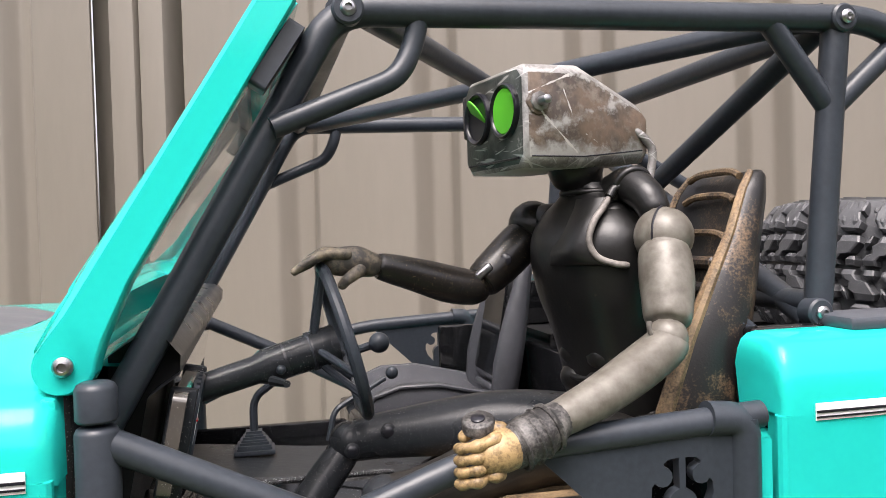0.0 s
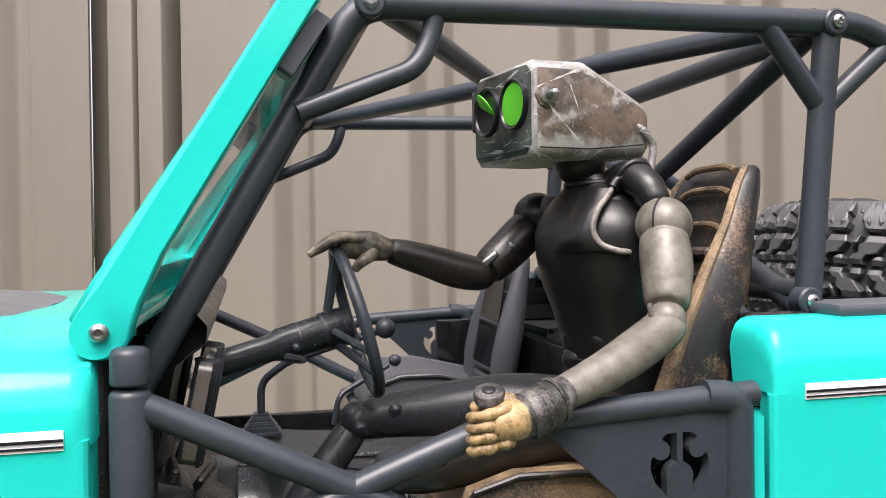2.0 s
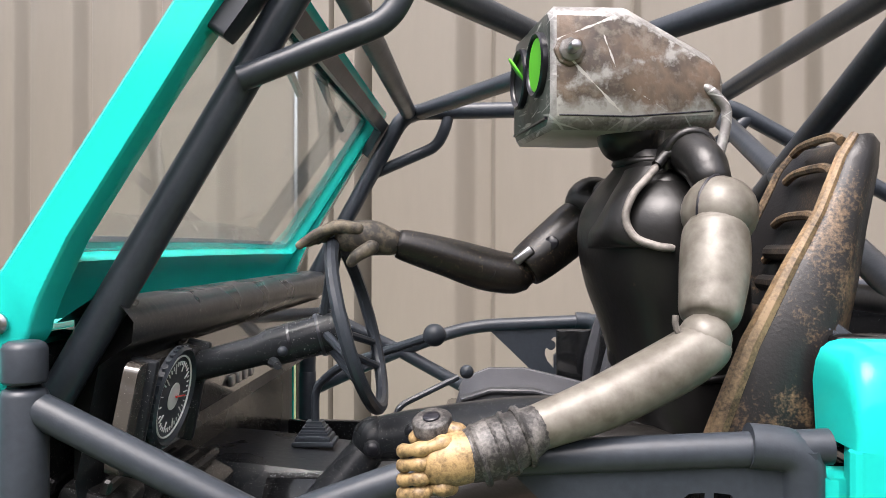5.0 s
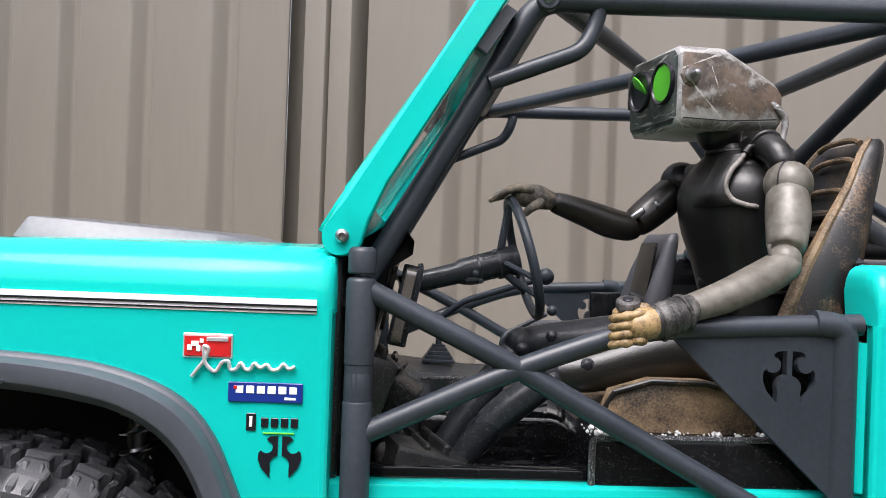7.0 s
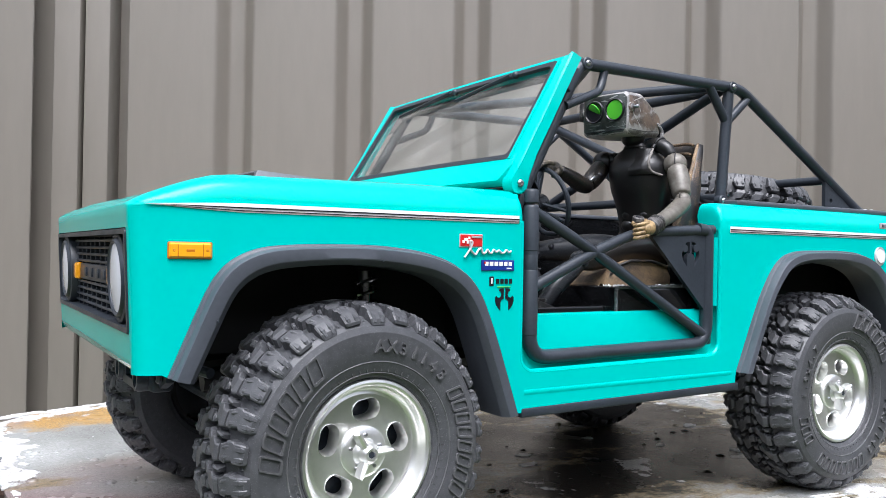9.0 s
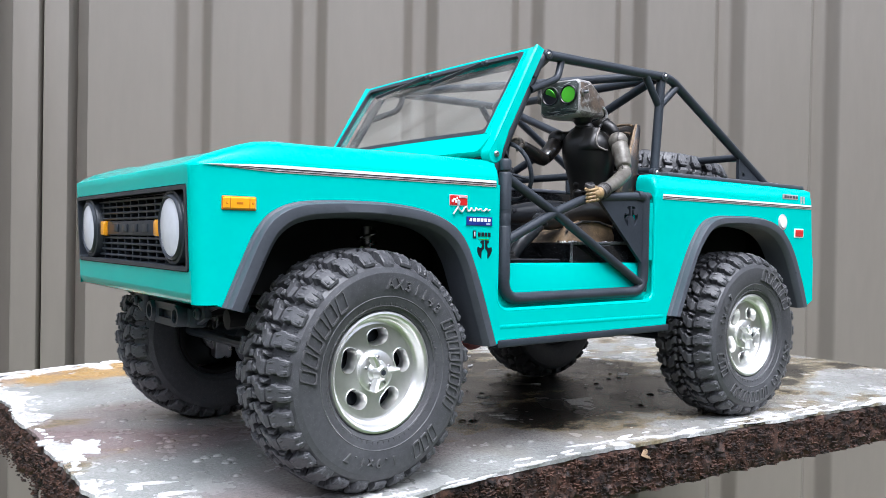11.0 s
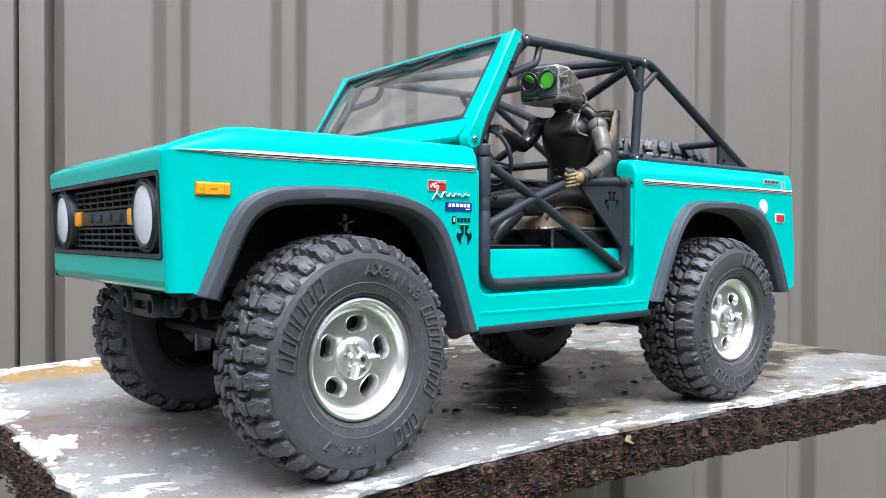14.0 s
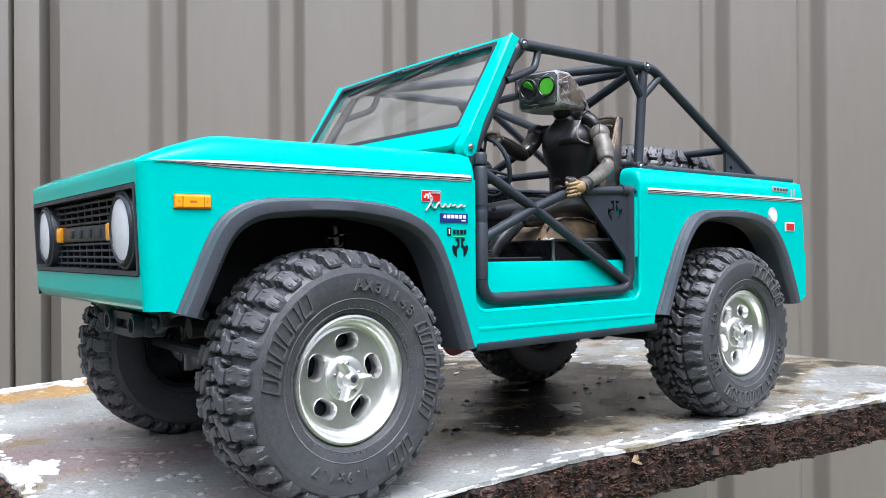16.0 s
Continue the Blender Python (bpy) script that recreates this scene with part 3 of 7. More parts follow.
for k in range(18):
    x = -0.25 + 0.17 * k / 17
    flake(x, 0.3365 + (x + 0.2345) * 0.25 - rnd.random() * 0.012, rnd.uniform(0.005, 0.011), rnd.uniform(0.002, 0.005), 14 + rnd.uniform(-8, 8), 230.0 + k)

bm = bmesh.new()
lathe(bm, [(0, 0), (0.11, 0), (0.105, 0.6), (0.1, 0.72), (0, 0.72)], 40, pose(-0.02, 0.14, -0.75, 90, 0, 0))
tagged(finish("tree_stump", bm, BARK), "plain round wooden stump under the board", "stump")

bm = bmesh.new()
pts = [(-0.011, 0), (-0.005, 0.004), (0.003, 0.0045), (0.011, 0.0005), (0.004, -0.0035), (-0.004, -0.003)]
tmp = [bm.verts.new((x * 0.75, y * 0.75, 0.0012 * math.cos(x * 200))) for x, y in pts]
spine = [bm.verts.new((x * 0.75, 0.0003, -0.001 + 0.0012 * math.cos(x * 200))) for x in (-0.005, 0.004)]
for f in ((0, 1, 6), (1, 2, 7, 6), (2, 3, 7), (3, 4, 7), (4, 5, 6, 7), (5, 0, 6)):
    bm.faces.new([(tmp + spine)[i] for i in f])
leaf = finish("dry_leaf", bm, TAN)
mod = leaf.modifiers.new("thick", "SOLIDIFY")
mod.thickness = 0.0003
leaf.matrix_world = pose(0.031, -0.1262, -0.0075, 62, 12, 20)
tagged(leaf, "small curled tan dry leaf on the board's edge", "leaf")

# ---------------------------------------------------------------- the truck
truck = thing("model_truck", "turquoise scale model off-road truck with black roll cage", "model truck")


def half(x):
    """Half of the body's width at x."""
    return 0.1095 - max(0.0, -0.09 - x) / 0.15 * 0.0085 - max(0.0, x - 0.2) * 0.03


F_OUT = [(-0.2280, 0.0895), (-0.2169, 0.1165), (-0.2132, 0.1242), (-0.2081, 0.1306), (-0.2003, 0.1350), (-0.1922, 0.1370), (-0.1754, 0.1382), (-0.1485, 0.1382), (-0.1293, 0.1363), (-0.1158, 0.1324), (-0.1071, 0.1274), (-0.1010, 0.1195), (-0.0936, 0.1020), (-0.0808, 0.0655)]
F_IN = [(-0.2195, 0.0872), (-0.2078, 0.1142), (-0.2040, 0.1211), (-0.1974, 0.1262), (-0.1894, 0.1286), (-0.1726, 0.1301), (-0.1548, 0.1303), (-0.1393, 0.1290), (-0.1225, 0.1258), (-0.1115, 0.1190), (-0.1050, 0.1090), (-0.0895, 0.0650)]
R_OUT = [(0.0700, 0.0740), (0.0834, 0.1035), (0.0908, 0.1184), (0.1008, 0.1317), (0.1089, 0.1376), (0.1217, 0.1405), (0.1593, 0.1412), (0.1812, 0.1400), (0.1950, 0.1358), (0.2065, 0.1276), (0.2180, 0.1148), (0.2321, 0.0887), (0.2375, 0.0745)]
R_IN = [(0.0770, 0.0735), (0.0858, 0.0945), (0.0955, 0.1148), (0.1076, 0.1281), (0.1171, 0.1320), (0.1336, 0.1340), (0.1579, 0.1337), (0.1761, 0.1315), (0.1890, 0.1270), (0.1990, 0.1195), (0.2090, 0.1070), (0.2230, 0.0800), (0.2260, 0.0735)]


def even(pts, n):
    """n points at even steps along a rounded polyline."""
    path = rounded_path([(x, 0, z) for x, z in pts], 0.008, 5)
    run = [0.0]
    for a, b in zip(path, path[1:]):
        run.append(run[-1] + (b - a).length)
    out, j = [], 0
    for k in range(n):
        d = run[-1] * k / (n - 1)
        while j < len(run) - 2 and run[j + 1] < d:
            j += 1
        f = (d - run[j]) / max(1e-9, run[j + 1] - run[j])
        p = path[j].lerp(path[j + 1], min(1, max(0, f)))
        out.append((p.x, p.z))
    return out


BELT = 0.1505
DOORWAY = [(-0.0768, 0.0920)] + arc(-0.0688, 0.0905, 0.008, 180, 270, 5)[1:] + arc(0.0492, 0.0915, 0.008, 270, 360, 5)
SIDE = ([(-0.2300, 0.0905), (-0.2300, BELT), (-0.0768, BELT)] + DOORWAY + [(0.0572, BELT), (0.2515, BELT), (0.2545, 0.1130), (0.2560, 0.1100), (0.2560, 0.0780), (0.2470, 0.0740)]
        + even(R_OUT, 26)[::-1] + [(0.0690, 0.0665), (-0.0770, 0.0648)] + even(F_OUT, 26)[::-1])


def side_panel(bm, sgn):
    tmp = bmesh.new()
    vs = [tmp.verts.new((x, 0, z)) for x, z in SIDE]
    edges = [tmp.edges.new((vs[i - 1], vs[i])) for i in range(len(vs))]
    bmesh.ops.triangle_fill(tmp, use_beauty=True, use_dissolve=True, edges=edges)
    for x in (-0.225, -0.21, -0.19, -0.16, -0.13, -0.09, 0.2, 0.23):
        bmesh.ops.bisect_plane(tmp, geom=tmp.verts[:] + tmp.edges[:] + tmp.faces[:], plane_co=(x, 0, 0), plane_no=(1, 0, 0))
    for v in tmp.verts:
        v.co.y = sgn * half(v.co.x)
    bmesh.ops.recalc_face_normals(tmp, faces=tmp.faces)
    got = bmesh.ops.extrude_face_region(tmp, geom=tmp.faces[:])
    for v in got["geom"]:
        if isinstance(v, bmesh.types.BMVert):
            v.co.y -= sgn * 0.0062
    tmp.verts.index_update()
    join(bm, tmp)


bm = bmesh.new()
for sgn in (-1, 1):
    side_panel(bm, sgn)
# hood and its shoulders
HOOD = [(1.0, BELT), (0.998, 0.1545), (0.988, 0.1585), (0.968, 0.1617), (0.935, 0.1638), (0.88, 0.1650), (0.70, 0.1653), (0.55, 0.1654), (0.50, 0.1658), (0.25, 0.1660), (0, 0.1661)]
section = HOOD + [(-u, z) for u, z in HOOD[-2::-1]]
CORNER = 0.0065


def front(z):
    """x of the front plate, which leans back at its foot."""
    return -0.2418 + (BELT - z) * 0.048


def inset(x, z):
    """How far the rounded corner of the nose stands in from the side at x."""
    d = min(CORNER, max(0.0, x - front(z)))
    return CORNER - math.sqrt(max(0.0, CORNER ** 2 - (CORNER - d) ** 2))


XF = front(BELT)
rows = [[(front(0.1478), u * (half(XF) - CORNER), 0.1478) for u, z in section]]
for x in [XF + CORNER * (1 - math.cos(radians(k))) for k in range(0, 90, 9)] + [-0.2335, -0.2300, -0.2250, -0.2190, -0.2120, -0.2040, -0.1950, -0.17, -0.14, -0.11, -0.0785, -0.0768, -0.0758, -0.0752, -0.0750]:
    lead = min(1.0, max(0.0, (-0.2080 - x) / (-0.2080 - XF)))
    f = 0.8 * lead ** 1.25 + 0.2 * (1 - math.sqrt(max(0.0, 1 - lead ** 2.2)))
    low = min(1.0, max(0.0, (-0.150 - x) / 0.075))
    row = []
    for u, z in section:
        dip = 0.0032 * low * low * (3 - 2 * low) * min(1.0, max(0.0, (0.93 - abs(u)) / 0.12))
        back = max(0.0, (x + 0.0785) / 0.0035) ** 2 * 0.0024
        row.append((x, u * (half(x) - inset(x, BELT) - back), BELT + (z - dip - BELT) * (1 - 0.95 * f) - back * 0.5))
    rows.append(row)
vs = loft(bm, rows)
bm.faces.new([bm.verts.new(v.co) for v in vs[-1]])
w0 = half(XF) - CORNER + 0.003
lean = frame_of((front(0.0), 0, 0), (0, -1, 0), (front(1.0) - front(0.0), 0, 1))
GR_W, GR_LO, GR_HI = 0.0935, 0.1045, 0.1430
plate(bm, [(-w0 + 0.003, 0.0950), (w0 - 0.003, 0.0950), (w0 - 0.003, 0.1479), (-w0 + 0.003, 0.1479)], [soft2([(-GR_W, GR_LO), (GR_W, GR_LO), (GR_W, GR_HI), (-GR_W, GR_HI)], 0.002)], lean, -0.002)
for sgn in (-1, 1):
    cols = []
    for z in (0.0905, 0.0950, 0.11, 0.13, 0.1479, BELT):
        xf = front(z)
        xs = [xf + CORNER * (1 - math.cos(radians(k))) for k in range(0, 91, 10)] + [-0.2300]
        cols.append([(x, sgn * (half(XF) + (half(x) - half(XF)) * min(1.0, (x - xf) / 0.011) - inset(x, z)), z) for x in xs])
    loft(bm, cols)
rows = []
for dx, z in ((0, 0.0952), (0.0006, 0.0925), (0.003, 0.0902), (0.009, 0.0892), (0.016, 0.0895)):
    rows.append([(front(0.095) + dx, y, z) for y in np.linspace(-w0 + 0.003, w0 - 0.003, 13)])
loft(bm, rows)
# rear quarters: shoulder and rounded front jamb; cowl; tailgate
for sgn in (-1, 1):
    prof = [(1.0, BELT), (0.998, 0.1555), (0.987, 0.1605), (0.965, 0.1640), (0.93, 0.1655), (0.86, 0.1655)]
    rows = []
    for x, up in ((0.0567, 0.30), (0.0569, 0.62), (0.0576, 0.84), (0.0589, 0.95), (0.0607, 1.0), (0.0627, 1.0)):
        rows.append([(x, sgn * u * half(0.05) * (0.982 + 0.018 * up), BELT + (z - BELT) * (0.35 + 0.65 * up)) for u, z in prof])
    vs = loft(bm, rows)
    bm.faces.new([bm.verts.new(v.co) for v in vs[0]] + [bm.verts.new((0.0567, sgn * 0.86 * half(0.05), BELT))])
    loft(bm, [[(x, sgn * u * half(x), z) for u, z in prof] for x in (0.0627, 0.1, 0.2, 0.23, 0.2515)])
    jamb = [(0.0537, 0.0), (0.0527, -0.001), (0.0522, -0.003), (0.0522, -0.022)]
bmesh.ops.remove_doubles(bm, verts=bm.verts, dist=0.0004)
body = part("body_shell", bm, TEAL, truck, "glossy turquoise bodywork with a squared nose", sharp=48)
for sgn in (-1, 1):
    bm = bmesh.new()
    loft(bm, [[(x, sgn * (half(0.05) + d), z) for x, d in jamb] for z in (0.1100, 0.1465)])
    part("door_jamb", bm, TEAL, body)
    for name, c, size, r in (("hinge_post", (-0.0768, sgn * 0.0985, 0.1240), (0.0030, 0.0120, 0.0780), 0.001), ("rocker_box", (-0.0115, sgn * 0.1000, 0.0860), (0.140, 0.0065, 0.0445), 0.0012), ("lock_post", (0.0579, sgn * 0.1005, 0.1268), (0.0066, 0.0074, 0.0376), 0.0010)):
        bm = bmesh.new()
        box(bm, c, size, r)
        part(name, bm, TEAL, body)
bm = bmesh.new()
loft(bm, [[(-0.0785, y, 0.1645), (-0.0700, y, 0.1660), (-0.0640, y, 0.1655)] for y in np.linspace(-0.092, 0.092, 9)])
part("cowl_panel", bm, TEAL, body)
for name, c, size in (("tailgate", (0.2525, 0, 0.121), (0.004, 0.212, 0.086)), ("rear_valance", (0.2535, 0, 0.0845), (0.004, 0.208, 0.02))):
    bm = bmesh.new()
    box(bm, c, size, 0.0018)
    part(name, bm, TEAL, body)

# rolled lip of the doorway; black strip under the rocker
for sgn in (-1, 1):
    bm = bmesh.new()
    tube(bm, [(x, sgn * (half(x) - 0.0014), z) for x, z in [(-0.0768, BELT)] + DOORWAY + [(0.0572, BELT)]], 0.0015, 10)
    part("doorway_lip", bm, TEAL, body)
    bm = bmesh.new()
    rows = []
    for x in np.linspace(-0.0745, 0.066, 9):
        rows.append([(x, sgn * (0.1095 + d), 0.0738 + dz) for d, dz in ((-0.0002, 0.0016), (0.0002, 0.0008), (0.0003, 0.0), (0.0002, -0.0008), (-0.0002, -0.0016))])
    loft(bm, rows)
    part("pressed_ridge", bm, TEAL, body)
    bm = bmesh.new()
    box(bm, (-0.002, sgn * 0.104, 0.0655), (0.148, 0.012, 0.0045), 0.001, Euler((0, radians(-0.65), 0)).to_matrix())
    part("sill_strip", bm, BLACK, truck, "black strip along the rocker")

# wheel arch flares
for sgn in (-1, 1):
    for outer, inner, name in ((F_OUT, F_IN, "front_flare"), (R_OUT, R_IN, "rear_flare")):
        bm = bmesh.new()
        a, b = even(outer, 60), even(inner, 60)
        rows = []
        for (x0, z0), (x1, z1) in zip(a, b):
            w = half(x0)
            at = lambda f, d: (x0 + (x1 - x0) * f, sgn * (w + d), z0 + (z1 - z0) * f)  # noqa: E731
            rows.append([at(-0.02, -0.0025), at(-0.02, 0.0016), at(0.02, 0.0022), at(0.10, 0.0026), at(0.15, 0.0060), at(0.20, 0.0068), at(0.66, 0.0072), at(0.72, 0.0070), at(0.98, 0.0042), at(1.0, 0.0036), at(1.02, -0.012)])
        loft(bm, rows)
        for row in (rows[0], rows[-1]):
            bm.faces.new([bm.verts.new(p) for p in row])
        part(name, bm, FLARE, truck, "dark grey plastic wheel arch flare", sharp=28)
        for f in (0.12, 0.5, 0.88):
            bm = bmesh.new()
            x0, z0 = b[int(59 * f)]
            x1, z1 = a[int(59 * f)]
            disc(bm, (x0 * 0.7 + x1 * 0.3, sgn * (half(x0) + 0.0068), z0 * 0.7 + z1 * 0.3), (0, sgn, 0), 0.0005, 0.0006, 10)
            part("rivet", bm, BLACK, truck)

# stripes and badges
def stripe(sgn, x0, x1, taper):
    xs = [x0 + (x1 - x0) * k / 14 for k in range(15)]
    for name, mat, z0, z1, lift in (("white_stripe", WHITE, 0.1493, 0.1527, 0.0003), ("black_line", INK, 0.1498, 0.15015, 0.0006), ("black_line", INK, 0.1508, 0.1513, 0.0006)):
        bm = bmesh.new()
        rows = []
        for k, x in enumerate(xs):
            f = min(1.0, (x - x0) / taper) if taper else 1
            zm = 0.1512
            rows.append([(x, sgn * (half(x) + lift), zm + (z0 - zm) * f), (x, sgn * (half(x) + lift), zm + (z1 - zm) * f)])
        loft(bm, rows)
        ob = part(name, bm, mat, body, smooth=False)
        mod = ob.modifiers.new("thick", "SOLIDIFY")
        mod.thickness = 0.0002


for sgn in (-1, 1):
    stripe(sgn, -0.2375, -0.0790, 0.03)
    stripe(sgn, 0.0635, 0.2512, 0.0)


def badge(name, mat, x0, x1, z0, z1, lift=0.0004, depth=0.0008, r=0.0008, sgn=-1, parent=None, label=""):
    bm = bmesh.new()
    xm = (x0 + x1) / 2
    turn = math.atan(sgn * (half(x1) - half(x0)) / (x1 - x0))
    box(bm, (xm, sgn * (half(xm) + lift), (z0 + z1) / 2), (x1 - x0, depth, z1 - z0), r, Euler((0, 0, turn)).to_matrix(), seg=1)
    return part(name, bm, mat, parent or body, label)


for sgn in (-1, 1):
    lamp = badge("side_marker", AMBER, -0.2285, -0.2136, 0.1322, 0.1376, 0.0006, 0.0014, 0.0006, sgn, truck, "amber side marker lamp")
    for x in (-0.2254, -0.2166):
        badge("marker_joint", AMBER_DARK, x - 0.0002, x + 0.0002, 0.1325, 0.1373, 0.0011, 0.0006, 0.0001, sgn, lamp)
    badge("marker_rim", AMBER_DARK, -0.2289, -0.2132, 0.1318, 0.1380, 0.0001, 0.0012, 0.0004, sgn, lamp)
    badge("marker_plate", AMBER_DARK, -0.2226, -0.2195, 0.1343, 0.1354, 0.0011, 0.0005, 0.0001, sgn, lamp)
    for x in (-0.2268, -0.2151):
        bm = bmesh.new()
        screw(bm, (x, sgn * (half(x) + 0.0010), 0.1349), (0, sgn, 0), 0.0006)
        part("marker_screw", bm, AMBER_DARK, lamp)
    red = badge("emblem_red", RED, -0.1096, -0.0985, 0.1385, 0.1437, sgn=sgn, label="red and silver badge")
    badge("emblem_border", SILVER, -0.1099, -0.0982, 0.1382, 0.1440, 0.0002, 0.0006, sgn=sgn)
    for x0, x1, z0, z1 in ((-0.1087, -0.1076, 0.1400, 0.1413), (-0.1078, -0.1060, 0.1410, 0.1422), (-0.1066, -0.1056, 0.1398, 0.1412), (-0.1058, -0.1049, 0.1418, 0.1428)):
        badge("emblem_bar", WHITE, x0, x1, z0, z1, 0.0009, 0.0004, 0.0001, sgn=sgn)
    badge("emblem_bar", SILVER, -0.1042, -0.0992, 0.1423, 0.1432, 0.0009, 0.0004, 0.0001, sgn=sgn)
    bm = bmesh.new()
    wave = [(-0.1075, 0.1345), (-0.1045, 0.1375), (-0.1035, 0.1395), (-0.1050, 0.1400), (-0.1045, 0.1368), (-0.1020, 0.1352), (-0.1005, 0.1372), (-0.0990, 0.1375), (-0.0985, 0.1358), (-0.0970, 0.1360), (-0.0962, 0.1374), (-0.0950, 0.1360), (-0.0938, 0.1360), (-0.0930, 0.1374), (-0.0915, 0.1362), (-0.0900, 0.1372), (-0.0890, 0.1360), (-0.0872, 0.1362), (-0.0862, 0.1374), (-0.0850, 0.1362), (-0.0835, 0.1368)]
    tube(bm, [(x, sgn * (half(x) + 0.0008), 0.1362 + (z - 0.1362) * 1.35) for x, z in wave], 0.00047, 8, 0.0012)
    part("script_badge", bm, SILVER, body, "raised silver script badge")
    badge("sticker_blue", BLUE, -0.0989, -0.0815, 0.1283, 0.1330, 0.0002, 0.0005, 0.0002, sgn, label="dark blue sponsor sticker")
    for k in range(6):
        badge("sticker_bar", WHITE, -0.0972 + k * 0.0025, -0.0953 + k * 0.0025, 0.1304, 0.1322, 0.0004, 0.0005, 0.0001, sgn)
    badge("sticker_bar", WHITE, -0.0858, -0.0830, 0.1290, 0.1297, 0.0004, 0.0005, 0.0001, sgn)
    badge("sticker_red", RED, -0.0976, -0.0968, 0.1313, 0.1322, 0.0006, 0.0005, 0.0001, sgn)
    badge("sticker_line", GREEN, -0.0905, -0.0832, 0.1210, 0.1214, 0.0002, 0.0004, 0.0001, sgn)
    badge("shield_sticker", INK, -0.0945, -0.0922, 0.1216, 0.1258, 0.0002, 0.0004, 0.0008, sgn)
    badge("shield_bar", WHITE, -0.0937, -0.0930, 0.1226, 0.1251, 0.0004, 0.0004, 0.0001, sgn)
    for k in range(4):
        badge("sticker_bar", INK, -0.0910 + k * 0.0023, -0.0893 + k * 0.0023, 0.1226, 0.1248, 0.0002, 0.0004, 0.0001, sgn)
    badge("plate_badge", SILVER, 0.2075, 0.2300, 0.1560, 0.1597, -0.0002, 0.0006, 0.0003, sgn, label="small silver badge")
    for k in range(5):
        badge("badge_bar", FLARE, 0.2095 + k * 0.0042, 0.2125 + k * 0.0042, 0.1569, 0.1588, 0.0002, 0.0004, 0.0001, sgn)
    for k in range(2):
        badge("badge_stripe", SILVER, 0.2345 + k * 0.004, 0.2370 + k * 0.004, 0.1535, 0.1590, -0.0003, 0.0006, 0.0002, sgn)
    bm = bmesh.new()
    disc(bm, (0.2070, sgn * half(0.2070), 0.1384), (0, sgn, 0), 0.0060, 0.0008, 28)
    fuel = part("fuel_cap", bm, SILVER, truck, "round pale grey filler cap")
    bm = bmesh.new()
    disc(bm, (0.2070, sgn * (half(0.2070) + 0.0008), 0.1384), (0, sgn, 0), 0.0042, 0.0006, 24)
    part("cap_centre", bm, WHITE, fuel)
    badge("reflector_frame", WHITE, 0.2250, 0.2390, 0.1270, 0.1340, 0.0002, 0.0008, 0.0004, sgn)
    badge("rear_reflector", RED, 0.2262, 0.2378, 0.1279, 0.1331, 0.0006, 0.0010, 0.0004, sgn, truck, "small red rear reflector")


def emblem_loops(s=1.0):
    """Two crescents, each as one outline about the origin."""
    left = [(-0.10, 0.95), (-0.45, 0.92), (-0.60, 0.80)] + arc(-0.62, 0.42, 0.30, 80, -150, 8) + [(-0.98, 0.15), (-1.0, -0.15), (-0.85, -0.55), (-0.45, -1.0)] + arc(0, -0.42, 0.46, 200, 102, 8) + [(-0.10, 0.1)]
    left = [(x * s, y * s) for x, y in left]
    return left, [(-x, y) for x, y in left[::-1]]


for sgn in (-1, 1):
    for loop in emblem_loops(0.0050):
        bm = bmesh.new()
        plate(bm, [(x, y) for x, y in loop], [], frame_of((-0.0864, sgn * (half(-0.0864) + (0.0 if sgn < 0 else 0.0004)), 0.1159), (1, 0, 0), (0, 0, 1)), 0.0004)
        part("emblem_half", bm, INK, body)

# hood scoop
bm = bmesh.new()
def ins(x, w, z, lean=0.0028):
    return [(x, -w, 0.1650), (x, -w + lean * 0.8, z - 0.0006), (x, -w + lean, z), (x, 0, z + 0.0009), (x, w - lean, z), (x, w - lean * 0.8, z - 0.0006), (x, w, 0.1650)]


loft(bm, [ins(-0.1795, 0.0460, 0.1652, 0.0004), ins(-0.1765, 0.0456, 0.1712), ins(-0.1755, 0.0455, 0.1716), ins(-0.1180, 0.0440, 0.1680), ins(-0.1120, 0.0415, 0.1672, 0.004), ins(-0.1030, 0.0340, 0.1654, 0.001)])
scoop = part("hood_scoop", bm, SCOOP, truck, "grey plastic hood scoop, the shade of its mouth painted black", sharp=25)
# black bar paints the shade of the recessed mouth on the closed front
bm = bmesh.new()
box(bm, (-0.1781, 0, 0.1683), (0.0012, 0.0820, 0.0050), 0.0004, Euler((0, radians(25), 0)).to_matrix())
part("scoop_mouth_shade", bm, SHADE_BLACK, scoop)

# grille, headlamps
def at_front(y, z, d=0.0):
    return (front(z) - d, y, z)


bm = bmesh.new()
plate(bm, soft2([(-GR_W + 0.0004, GR_LO + 0.0004), (GR_W - 0.0004, GR_LO + 0.0004), (GR_W - 0.0004, GR_HI - 0.0004), (-GR_W + 0.0004, GR_HI - 0.0004)], 0.002), [soft2([(-0.0912, 0.1068), (0.0912, 0.1068), (0.0912, 0.1407), (-0.0912, 0.1407)], 0.002)], lean @ Matrix.Translation((0, 0, 0.0006)), -0.0098)
grille = part("grille", bm, BLACK, truck, "black egg-crate grille")
bm = bmesh.new()
plate(bm, [(-0.092, 0.106), (0.092, 0.106), (0.092, 0.142), (-0.092, 0.142)], [], lean @ Matrix.Translation((0, 0, -0.0090)), -0.001)
part("grille_backing", bm, BLACK, grille)
for z in (0.1090, 0.1122, 0.1154, 0.1186, 0.1290, 0.1322, 0.1354, 0.1386):
    bm = bmesh.new()
    box(bm, at_front(0, z, -0.0060), (0.005, 0.128, 0.0012), 0.0004, seg=1)
    part("grille_bar", bm, BLACK, grille)
